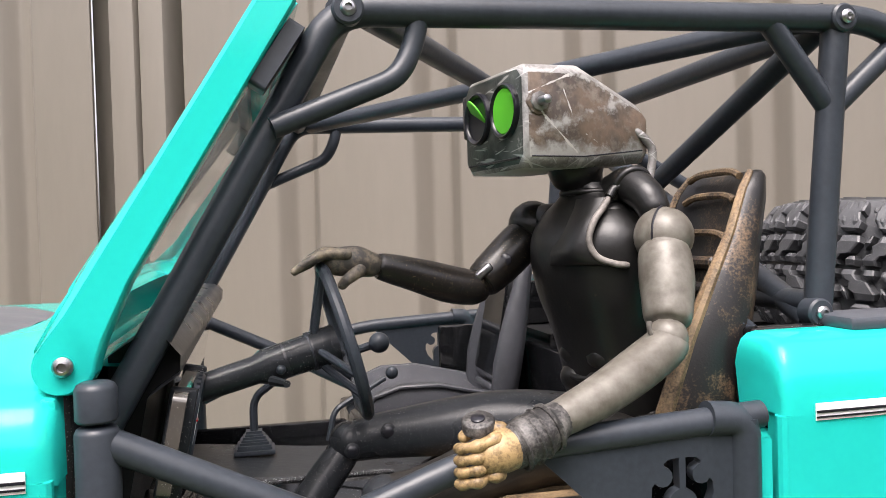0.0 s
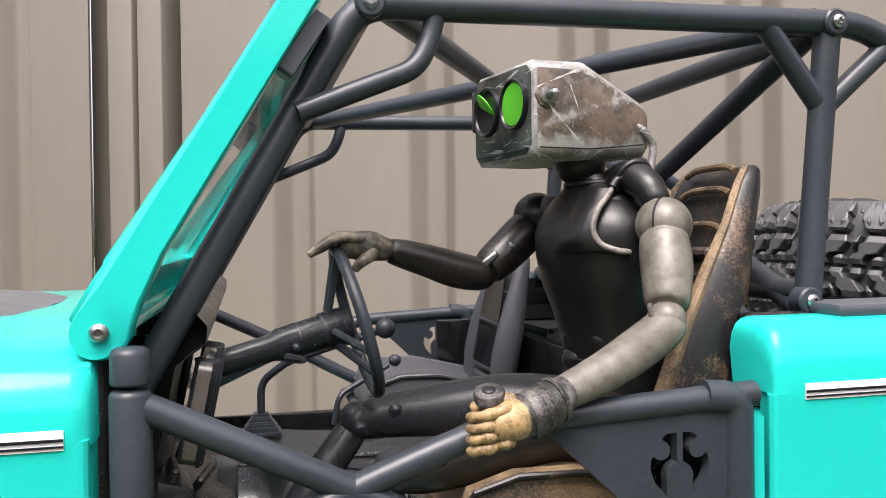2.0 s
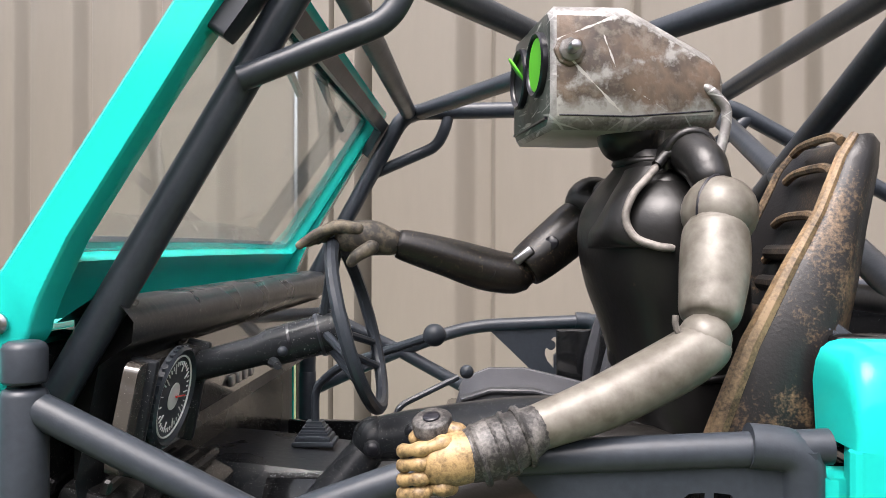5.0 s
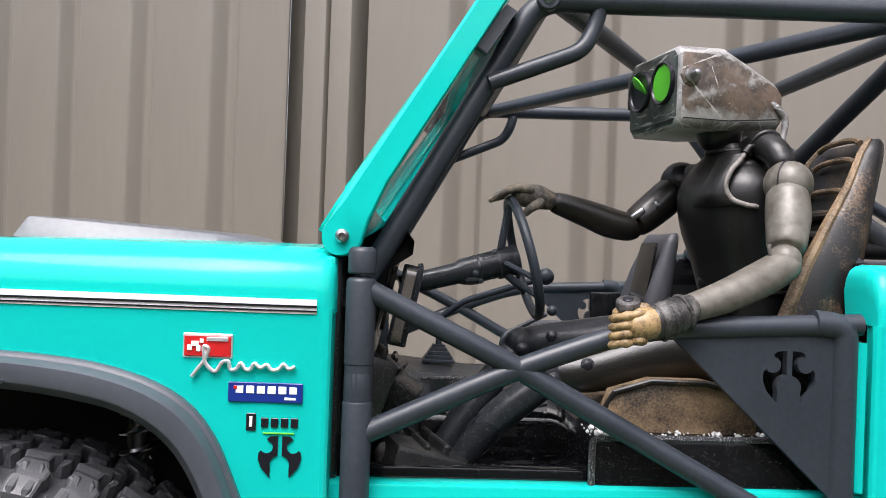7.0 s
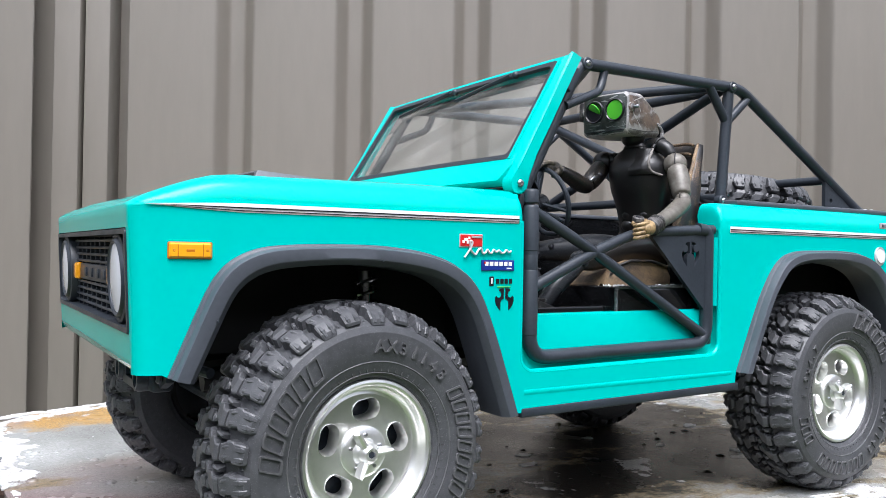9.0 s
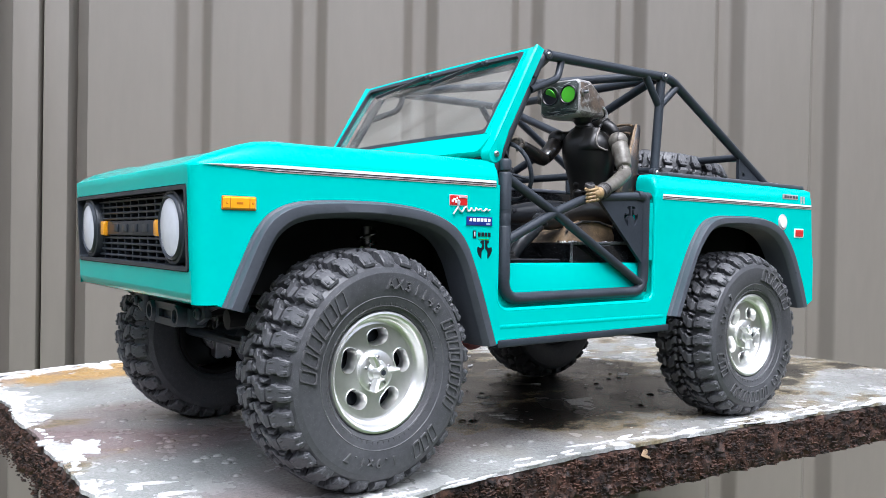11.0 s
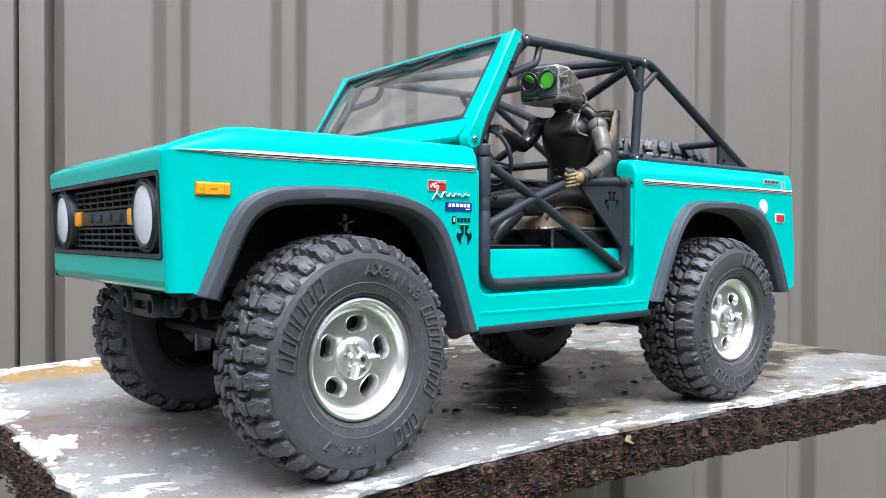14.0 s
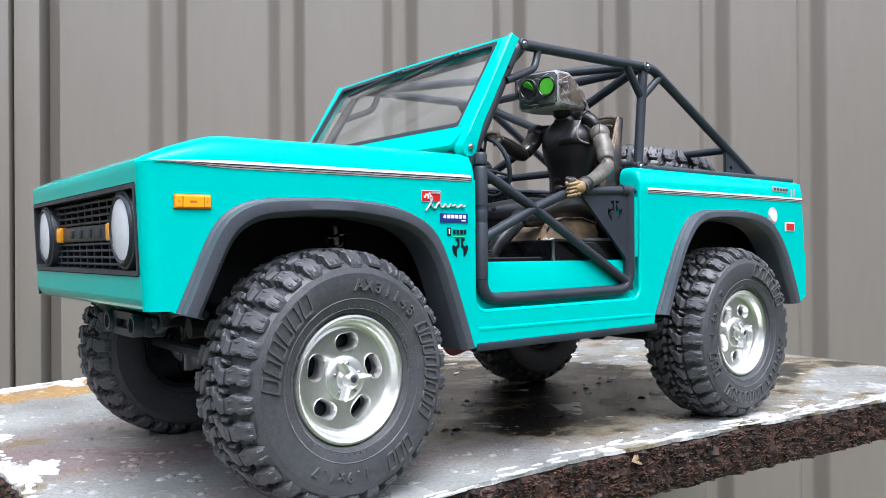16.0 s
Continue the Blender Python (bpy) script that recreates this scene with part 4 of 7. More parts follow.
for k in range(9):
    bm = bmesh.new()
    box(bm, at_front(-0.052 + k * 0.013, 0.1236, -0.0061), (0.0046, 0.0013, 0.033), 0.0003, Euler((0, radians(-2.75), 0)).to_matrix(), seg=1)
    part("grille_upright", bm, BLACK, grille)
bm = bmesh.new()
box(bm, at_front(0, 0.1238, -0.0058), (0.005, 0.100, 0.0078), 0.0008)
centre = part("centre_bar", bm, BLACK, grille)
for k in range(4):
    bm = bmesh.new()
    box(bm, at_front(-0.0255 + k * 0.017, 0.1238, -0.0032), (0.0012, 0.0085, 0.0042), 0.0004)
    part("raised_letter_block", bm, BLACK, grille)
LAMP_Y, LAMP_Z = 0.0707, 0.1243
for sgn in (-1, 1):
    m = Matrix.Translation(at_front(sgn * LAMP_Y, LAMP_Z, -0.0060)) @ Vector((0, 1, 0)).rotation_difference(Vector((-1, 0, -0.048)).normalized()).to_matrix().to_4x4()
    bm = bmesh.new()
    lathe(bm, [(0.0190, -0.001), (0.0188, 0.0008), (0.0180, 0.0014), (0.0177, 0.0030), (0.0171, 0.0052), (0.0160, 0.0056), (0.0153, 0.0050), (0.0148, 0.0062), (0.0141, 0.0067), (0.0134, 0.0062), (0.0130, 0.0044), (0.0126, 0.003), (0, 0.003)], 48, m)
    bezel = part("headlamp", bm, BLACK, truck, "round headlamp with a black bezel")
    bm = bmesh.new()
    lathe(bm, [(0.0138, 0.0052), (0.0130, 0.0060), (0.009, 0.0066), (0.005, 0.0069), (0, 0.0070)], 40, m)
    part("lens", bm, LENS, bezel, "milky white lamp lens")
    bm = bmesh.new()
    box(bm, at_front(sgn * 0.0470, 0.1238, -0.0036), (0.005, 0.0084, 0.0084), 0.0012)
    part("turn_signal", bm, AMBER, truck, "small square amber turn signal")

# windscreen frame, leaning back
FOOT, HEADR = Vector((-0.0796, -0.0055, 0.1655)), Vector((-0.0373, -0.0055, 0.2313))
up_ws = (HEADR - FOOT).normalized()
H = (HEADR - FOOT).length
ws = frame_of(FOOT, (0, -1, 0), up_ws)  # local x to the truck's left, y up the screen, z to the front
hole = [(-0.0884, 0.0162), (0.0884, 0.0162), (0.0842, H - 0.0034), (-0.0842, H - 0.0034)]
ridge = soft2([(-0.0900, 0.0025), (0.0900, 0.0025), (0.0935, 0.011), (0.0882, H - 0.0002), (-0.0882, H - 0.0002), (-0.0935, 0.011)], 0.002)
edge = soft2([(-0.0905, 0.0035), (0.0905, 0.0035), (0.0950, 0.012), (0.0895, H + 0.0026), (-0.0895, H + 0.0026), (-0.0950, 0.012)], 0.002)
ring = soft2(hole, 0.004)
BOW = 0.0010


def bowed(bm, cut=True):
    """Bends the flat screen: its middle stands further to the front than its sides."""
    if cut:
        for y in np.linspace(-0.09, 0.09, 21):
            bmesh.ops.bisect_plane(bm, geom=bm.verts[:] + bm.edges[:] + bm.faces[:], plane_co=(0, y, 0), plane_no=(0, 1, 0))
    out = ws.to_3x3() @ Vector((0, 0, 1))
    for v in bm.verts:
        v.co += out * BOW * (1 - min(1.0, (v.co.y / 0.0975) ** 2))


def tuck(bm):
    """Draws in the foot of the screen on the passenger's side."""
    back = ws.inverted()
    for v in bm.verts:
        p = back @ v.co
        if p.x < 0:
            p.x *= 1 - 0.080 * max(0.0, 1 - p.y / H)
            v.co = ws @ p


bm = bmesh.new()
plate(bm, ridge, [ring], ws @ Matrix.Translation((0, 0, 0.0032)), -0.0012)
loft(bm, [[ws @ Vector((x, y, z)) for x, y in loop] for loop, z in ((ridge, 0.0032), ([(p[0] * 0.9 + q[0] * 0.1, p[1]) for p, q in zip(ridge, edge)], 0.0030), ([(p[0] * 0.1 + q[0] * 0.9, q[1]) for p, q in zip(ridge, edge)], -0.0022), (edge, -0.0030))], closed=True)
plate(bm, edge, [ring], ws @ Matrix.Translation((0, 0, -0.0018)), -0.0012)
loft(bm, [[ws @ Vector((x, y, z)) for x, y in ring] for z in (0.0031, -0.0029)], closed=True)
bowed(bm)
# side posts: bevelled to the front, each ending in the round ear on which the screen folds
PIN_H, PIN_Z = 0.0050, -0.0032
for sgn in (-1, 1):
    post = [(H + 0.0022, -0.0026), (H * 0.64, -0.0038), (0.0220, -0.0048), (0.0120, -0.0064)]
    post += [(PIN_H + h, PIN_Z + z) for h, z in arc(0, 0, 0.0050, 300, 80, 18)]
    post += [(0.0125, 0.0028), (0.0190, 0.0033), (H * 0.5, 0.0033), (H * 0.98, 0.0033), (H + 0.0012, 0.0024)]
    loops = [[], [], [], []]
    for h, z in post:
        out = 0.0981 - 0.0052 * max(0.0, h - 0.005) / H
        bevel = 0.0010 + 0.0021 * min(1.0, max(0.0, h / H))  # where the outer face begins
        fore = z > 0.002 and h > 0.012
        loops[0].append((out - 0.0070, h, z))
        loops[1].append((out - (0.0042 if fore else 0.0007), h, z))
        loops[2].append((out - (0.0010 if fore else 0.0003), h, bevel + 0.0006 if fore else z * 0.96))
        loops[3].append((out, h, bevel - 0.0002 if fore else z * 0.90))
    vs = loft(bm, [[ws @ Vector((sgn * x, h, z)) for x, h, z in loop] for loop in loops], closed=True)
    for ends in (vs[0], vs[-1]):
        bm.faces.new(ends)
    # raised lip beside the glass
    plate(bm, [(sgn * 0.0888, 0.0150), (sgn * 0.0905, 0.0150), (sgn * 0.0864, H - 0.0030), (sgn * 0.0846, H - 0.0030)], [], ws @ Matrix.Translation((0, 0, 0.0038)), -0.0012)
tuck(bm)
bmesh.ops.recalc_face_normals(bm, faces=bm.faces[:])
screen = part("windscreen_frame", bm, TEAL, truck, "turquoise fold-down windscreen frame")
bm = bmesh.new()
plate(bm, soft2([(x * 1.012, y + (0.0012 if y > 0.03 else -0.0012)) for x, y in hole], 0.004), [soft2([(x * 0.975, y + (-0.0016 if y > 0.03 else 0.0016)) for x, y in hole], 0.004)], ws @ Matrix.Translation((0, 0, 0.0034)), -0.002)
bowed(bm)
tuck(bm)
part("rubber_seal", bm, BLACK, screen, "black rubber seal")
bm = bmesh.new()
plate(bm, [(x * 1.005, y) for x, y in hole], [], ws @ Matrix.Translation((0, 0, 0.0008)), -0.0008)
bowed(bm)
tuck(bm)
pane = part("glass", bm, GLASS, screen, "clear glass with dried dust and snow marks")
pane.visible_shadow = False
for sgn in (-1, 1):
    bm = bmesh.new()
    screw(bm, ws @ Vector((0.0984 if sgn < 0 else -0.0912, PIN_H, PIN_Z)), (0, sgn, 0), 0.0017)
    part("hinge_screw", bm, STEEL, truck)
for y0, y1 in ((0.052, 0.002), (-0.006, -0.064)):
    bm = bmesh.new()
    p0, p1, p2 = ws @ Vector((y0, H - 0.0048, 0.0032)), ws @ Vector(((y0 + y1) / 2, H - 0.0090, 0.0040)), ws @ Vector((y1, H - 0.0130, 0.0034))
    ball(bm, p0, 0.0021, n=12)
    tube(bm, [p0, p1], [0.0012, 0.0009], 8)
    tube(bm, [p1 + (p1 - p2) * 0.9, p2], 0.0011, 6)
    bowed(bm, False)
    part("wiper", bm, BLACK, truck, "thin black wiper")

bm = bmesh.new()
plate(bm, soft2([(-0.0925, H * 0.80), (-0.0860, H * 0.80), (-0.0828, H - 0.0050), (0.0828, H - 0.0050), (0.0860, H * 0.80), (0.0925, H * 0.80), (0.0900, H - 0.0008), (-0.0900, H - 0.0008)], 0.001), [], ws @ Matrix.Translation((0, 0, -0.0032)), -0.0032)
bowed(bm)
part("header_bracket", bm, BLACK, screen, "black bracket behind the screen frame")

# roll cage
R = 0.0031
TOP_A, TOP_B = 0.2322, 0.2338
cage = part("roll_cage", bmesh.new(), BLACK, truck, "satin black tubular roll cage")


def side(y, d):
    """The cage sits a little off the centre line."""
    return y * d - (0.0075 if y > 0 else 0.0)


def bar(name, pts, r=R, fillet=0.0, mat=BLACK, parent=None, label=""):
    bm = bmesh.new()
    tube(bm, pts, r, 16, fillet)
    return part(name, bm, mat, parent or cage, label)


bm = bmesh.new()
for y in (-1,):
    tube(bm, [(-0.0730, side(y, 0.0935), 0.150), (-0.0262, side(y, 0.0885), TOP_A), (0.0960, side(y, 0.0885), TOP_B + 0.0005), (0.2160, side(y, 0.0882), 0.1690), (0.2235, side(y, 0.0882), 0.1665)], R, 16, 0.007)
me_old = cage.data
bm.to_mesh(me_old)
bm.free()
me_old.polygons.foreach_set("use_smooth", [True] * len(me_old.polygons))
me_old.set_sharp_from_angle(angle=radians(35))
bar("cage_side", [(-0.0730, 0.0880, 0.150), (-0.0262, 0.0810, TOP_A), (0.0960, 0.0810, TOP_B + 0.0005), (0.2160, 0.0882, 0.1690), (0.2235, 0.0882, 0.1665)], R, 0.007)
for y in (-1, 1):
    bar("cage_upright", [(0.0868, side(y, 0.0885), TOP_B), (0.0805, side(y, 0.0885), 0.1655)], R)
    bar("cage_brace", [(0.0690, side(y, 0.0885), TOP_B), (0.0845, side(y, 0.0885), 0.2140)], R * 0.82)
    bar("cage_brace", [(0.1040, side(y, 0.0885), TOP_B - 0.004), (0.0855, side(y, 0.0885), 0.2140)], R * 0.82)
    bar("grab_handle", [(-0.0094, side(y, 0.0885), TOP_A), (-0.0106, side(y, 0.0882), 0.2262), (-0.0140, side(y, 0.0895), 0.2192), (-0.0390, side(y, 0.0925), 0.2088)], 0.0022, 0.007)
    for p in ((-0.0240, side(y, 0.0922), 0.2318), (0.0864, side(y, 0.0926), 0.2336), (0.0788, side(y, 0.0926), 0.1682)):
        bm = bmesh.new()
        disc(bm, (p[0], side(y, 0.0882), p[2]), (0, y, 0), 0.0032, 0.0043, 20)
        part("cage_boss", bm, BLACK, cage)
        bm = bmesh.new()
        screw(bm, p, (0, y, 0), 0.0016)
        part("cage_screw", bm, STEEL, cage)
bar("cage_cross", [(-0.0250, -0.0885, TOP_A), (-0.0250, 0.0810, TOP_A)])
bar("cage_cross", [(0.0868, -0.0885, TOP_B), (0.0868, 0.0810, TOP_B)])
bar("roof_diagonal", [(-0.0200, -0.0870, TOP_A), (0.0840, 0.0805, TOP_B - 0.001)], R * 0.95)
bar("roof_diagonal", [(-0.0200, 0.0795, TOP_A), (0.0840, -0.0880, TOP_B + 0.001)], R * 0.95)
bar("hoop_diagonal", [(0.0868, -0.0840, TOP_B), (0.0810, 0.0800, 0.1660)], R)
bar("hoop_diagonal", [(0.0868, 0.0770, TOP_B), (0.0810, -0.0860, 0.1660)], R)
bar("hoop_cross", [(0.0810, -0.0885, 0.1700), (0.0810, 0.0810, 0.1700)], R * 0.9)
bar("rear_cross", [(0.1830, -0.0882, 0.1865), (0.1830, 0.0882, 0.1865)], R * 0.9)
for y in (-1, 1):
    bm = bmesh.new()
    plate(bm, soft2([(0.1800, 0.1665), (0.2130, 0.1665), (0.1815, 0.1860), (0.1800, 0.1860)], 0.0006), [arc(0.1862, 0.1735, 0.0016, 0, 360, 12)[:-1]], XZ(y * 0.0882 + 0.0012), 0.0024)
    part("cage_gusset", bm, BLACK, cage)
    bm = bmesh.new()
    box(bm, (0.2225, y * 0.0882, 0.1668), (0.020, 0.012, 0.0032), 0.0008)
    part("cage_foot_plate", bm, BLACK, cage)
    bm = bmesh.new()
    for x in (0.2180, 0.2255):
        screw(bm, (x, y * 0.0930, 0.1684), (0, 0, 1), 0.0016)
    part("foot_screw", bm, STEEL, cage)
    bm = bmesh.new()
    box(bm, (0.1640, y * 0.0955, 0.1667), (0.1720, 0.014, 0.0030), 0.001)
    part("bed_rail", bm, FLARE, truck, "dark grey cap along the bed side")

# tube doors
def tube_door(sgn):
    y = sgn * 0.1056
    d = part("tube_door", bmesh.new(), BLACK, truck, "satin black tube door with a cut-out corner plate")
    bm = bmesh.new()
    tube(bm, [(-0.0690, y, 0.1400), (-0.0690, y, 0.0885), (0.0500, y, 0.0900), (0.0500, y, 0.1500), (0.0420, y, 0.1506)], 0.0034, 18, 0.011)
    tube(bm, [(0.0500, y, 0.1400), (0.0500, y, 0.1503)], 0.0031, 18)
    tube(bm, [(0.0540, y, 0.1506), (-0.0020, y, 0.1478), (-0.0313, y, 0.1372), (-0.0690, y, 0.1200)], 0.0027, 16, 0.012)
    tube(bm, [(-0.0690, y, 0.1560), (-0.0313, y, 0.1378), (0.0480, y, 0.0945)], 0.0027, 16)
    bm.to_mesh(d.data)
    bm.free()
    d.data.polygons.foreach_set("use_smooth", [True] * len(d.data.polygons))
    d.data.set_sharp_from_angle(angle=radians(35))
    bm = bmesh.new()
    m = XZ(y + 0.0012)
    tri = [(0.0060, 0.1470), (0.0470, 0.1490), (0.0470, 0.1080)]
    plate(bm, tri, [[(x + 0.0360, z + 0.1375) for x, z in loop] for loop in emblem_loops(0.0066)], m, 0.0024)
    part("corner_plate", bm, BLACK, d, "triangular plate with a cut-out emblem")
    # hinge post
    for z0, z1, r in ((0.1655, 0.1590, 0.0034), (0.1583, 0.1372, 0.0036), (0.1366, 0.1300, 0.0034), (0.1294, 0.0990, 0.0036)):
        bm = bmesh.new()
        lathe(bm, [(0, 0), (r - 0.0003, 0), (r, 0.0004), (r, z0 - z1 - 0.0012), (r - 0.0004, z0 - z1 - 0.0004), (r - 0.0011, z0 - z1), (0, z0 - z1)], 24, pose(-0.0690, sgn * 0.1056, z1, 90, 0, 0))
        part("hinge_barrel", bm, BLACK, d)
    bm = bmesh.new()
    box(bm, (0.0475, sgn * 0.1062, 0.0930), (0.009, 0.003, 0.007), 0.001)
    part("latch", bm, BLACK, d)
    return d


tube_door(-1)
tube_door(1)

# ---------------------------------------------------------------- interior
bm = bmesh.new()
box(bm, (0.00, 0, 0.0960), (0.15, 0.205, 0.004), 0.001)
tub = part("cabin_tub", bm, GLOSS, truck, "gloss black moulded cabin tub")
for name, c, size in (("rear_bulkhead", (0.062, 0, 0.120), (0.006, 0.20, 0.05)), ("firewall", (-0.076, 0, 0.130), (0.004, 0.20, 0.066)), ("inner_sill", (-0.010, -0.0945, 0.1025), (0.134, 0.0040, 0.0165)), ("inner_sill", (-0.010, 0.0945, 0.1025), (0.134, 0.0040, 0.0165)), ("inner_jamb", (0.0560, -0.0880, 0.1230), (0.0040, 0.0160, 0.0500)), ("inner_jamb", (0.0560, 0.0880, 0.1230), (0.0040, 0.0160, 0.0500)), ("side_trim", (0.0440, -0.0935, 0.1310), (0.022, 0.003, 0.034)), ("side_trim", (0.0440, 0.0935, 0.1310), (0.022, 0.003, 0.034)), ("bed_floor", (0.155, 0, 0.126), (0.19, 0.110, 0.004)), ("bed_side", (0.155, -0.092, 0.1565), (0.19, 0.004, 0.019)), ("bed_side", (0.155, 0.092, 0.1565), (0.19, 0.004, 0.019))):
    bm = bmesh.new()
    box(bm, c, size, 0.001)
    part(name, bm, MUCK if name == "firewall" else GLOSS, tub)
bm = bmesh.new()
for k in range(16):
    box(bm, (-0.0560 + k * 0.0030, -0.0730, 0.0986), (0.0012, 0.050, 0.0012), 0.0003, seg=1)
part("floor_mat_ribs", bm, DUSTY, tub)
for name, c, size, turn in (("footwell_box", (-0.0690, -0.0850, 0.1270), (0.012, 0.014, 0.022), (0, 18, 8)), ("footwell_box", (-0.0640, -0.0660, 0.1220), (0.016, 0.016, 0.018), (0, 35, -10)), ("footwell_cover", (-0.0660, -0.0460, 0.1230), (0.014, 0.020, 0.016), (0, 28, 0)), ("footwell_cover", (-0.0540, -0.0780, 0.1060), (0.022, 0.030, 0.014), (0, 16, 14))):
    bm = bmesh.new()
    box(bm, c, size, 0.0016, Euler(tuple(radians(a) for a in turn)).to_matrix())
    for k in range(3):
        q = Vector(c) + Vector((-0.005 + k * 0.005, 0, size[2] * 0.5))
        box(bm, q, (0.0018, size[1] * 0.8, 0.0030), 0.0005, Euler(tuple(radians(a) for a in turn)).to_matrix(), seg=1)
    part(name, bm, MUCK, tub, "mud-dusted black moulding")
bm = bmesh.new()
loft(bm, [[(x, -0.0225, 0.1215), (x, -0.0250, 0.1212), (x, -0.0370, 0.1120), (x, -0.0380, 0.1100), (x, -0.0380, 0.0970)] for x in (-0.0520, -0.0510, -0.0080, -0.0070)])
part("console_side", bm, GLOSS, tub, "gloss black side of the console")
bm = bmesh.new()
tube(bm, [(-0.0520, -0.0235, 0.1216), (-0.0300, -0.0235, 0.1220), (-0.0070, -0.0235, 0.1216)], 0.0008, 8)
part("console_edge", bm, FROST, tub, "frosted edge")
bm = bmesh.new()
rows = []
for x, z, w in ((-0.074, 0.1300, 0.020), (-0.060, 0.1290, 0.020), (-0.030, 0.1260, 0.019), (0.000, 0.1240, 0.018), (0.060, 0.1230, 0.018)):
    rows.append([(x, -0.004 + s * w, zz - 0.0045 * (zz > 0.1)) for s, zz in ((-1.35, 0.097), (-1.1, z - 0.004), (-0.9, z), (0.9, z), (1.1, z - 0.004), (1.35, 0.097))])
loft(bm, rows)
part("transmission_tunnel", bm, DUSTY, tub, "dusty black transmission tunnel")
for y in (-0.068, 0.062):
    bm = bmesh.new()
    box(bm, (0.0225, y, 0.1090), (0.066, 0.066, 0.0225), 0.002)
    part("seat_box", bm, GLOSS, tub)
    bm = bmesh.new()
    tube(bm, [(-0.0105, y - 0.0325, 0.100), (-0.0105, y - 0.0325, 0.1200), (0.055, y - 0.0325, 0.1205)], 0.0009, 8, 0.002)
    part("box_rim", bm, FROST, tub, "frosted edge")

# grains of dry snow along the seat box and on the cabin floor
rnd = random.Random(21)
bm = bmesh.new()
for k in range(420):
    if k % 3:
        x, y, z = rnd.uniform(-0.011, 0.054), -0.1005 + 0.014 * rnd.random() ** 2, 0.1203
    else:
        x, y, z = rnd.uniform(-0.062, -0.012), rnd.uniform(-0.096, -0.055), 0.0984
    r = 0.00018 + 0.0005 * rnd.random() ** 4
    box(bm, (x, y, z + r * 0.6), (r * 2, r * 1.6, r * 1.5), 0, Euler((rnd.random(), rnd.random(), rnd.random())).to_matrix())
tagged(part("snow_grains", bm, WHITE, tub, "dry white snow grains", smooth=False), kind="stuff")

# dashboard
bm = bmesh.new()
prof = [(-0.0700, 0.1672), (-0.0640, 0.1712), (-0.0590, 0.1706), (-0.0565, 0.1675), (-0.0568, 0.1640), (-0.0605, 0.1615), (-0.0625, 0.1600), (-0.0665, 0.1400), (-0.0660, 0.1365), (-0.0700, 0.1360)]
loft(bm, [[(x, y, z) for x, z in prof] for y in (-0.0945, -0.0935, 0.0935, 0.0945)])
dash = part("dashboard", bm, DUSTY, truck, "dusty black dashboard with padded top", sharp=62)
# added black sheets stand in for the shade inside the hollow dash ends
bm = bmesh.new()
for y in (-0.0880, 0.0880):
    bm.faces.new([bm.verts.new((x, y, z)) for x, z in prof])
    part("dash_hollow_shade", bm, SHADE_BLACK, dash)
    bm = bmesh.new()
bm = bmesh.new()
lean_d = frame_of((-0.0592, -0.0780, 0.1526), (0, -1, 0), (0.0040, 0, 0.0200))
plate(bm, soft2([(-0.0165, -0.0115), (0.0165, -0.0115), (0.0165, 0.0080), (-0.0165, 0.0080)], 0.002), [], lean_d @ Matrix.Translation((0, 0, 0.0004)), -0.0025)
part("instrument_panel", bm, PANEL, dash)
gm = lean_d @ Matrix.Translation((0, 0, -0.0024)) @ pose(0, 0, 0, -90, 0, 0)
bm = bmesh.new()
lathe(bm, [(0.0096, 0), (0.0096, 0.0012), (0.0091, 0.0017), (0.0087, 0.0009), (0, 0.0007)], 40, gm)
for k in range(36):
    a = k * math.tau / 36
    box(bm, gm @ Vector((0.0095 * math.cos(a), 0.0009, 0.0095 * math.sin(a))), (0.0007, 0.0007, 0.0007), 0)
for x0, x1, z0, z1 in ((-0.0172, -0.0152, -0.0125, 0.0085), (0.0105, 0.0125, -0.0125, 0.0085)):
    frame_m = lean_d @ Matrix.Translation(((x0 + x1) / 2, (z0 + z1) / 2, -0.0012))
    rim_b = bmesh.new()
    box(rim_b, frame_m.translation, (0.005, x1 - x0, z1 - z0), 0.0006, Euler((0, radians(11), 0)).to_matrix())
    part("panel_rib", rim_b, DUSTY, dash)
gauge = part("gauge", bm, BLACK, dash, "round speedometer with a knurled black bezel")
bm = bmesh.new()
lathe(bm, [(0.0026, 0.0009), (0.0026, 0.0011), (0, 0.0011)], 24, gm)
for k in range(40):
    a = k * math.tau / 40
    if 0.6 < a < 5.7 or k % 2:
        ra, rb = (0.0060, 0.0068) if k % 4 else (0.0048, 0.0068)
        p, q = gm @ Vector((ra * math.cos(a), 0.0011, ra * math.sin(a))), gm @ Vector((rb * math.cos(a), 0.0011, rb * math.sin(a)))
        tube(bm, [p, q], 0.00013, 4)
tube(bm, [gm @ Vector((0.0078 * math.cos(k * math.tau / 48), 0.0011, 0.0078 * math.sin(k * math.tau / 48))) for k in range(48)], 0.0002, 5, closed=True)
part("dial_marks", bm, WHITE, gauge, "white dial marks")
bm = bmesh.new()
tube(bm, [gm @ Vector((0, 0.0015, 0)), gm @ Vector((-0.0045, 0.0015, -0.0005))], 0.00025, 5)
part("needle", bm, RED, gauge)
bm = bmesh.new()
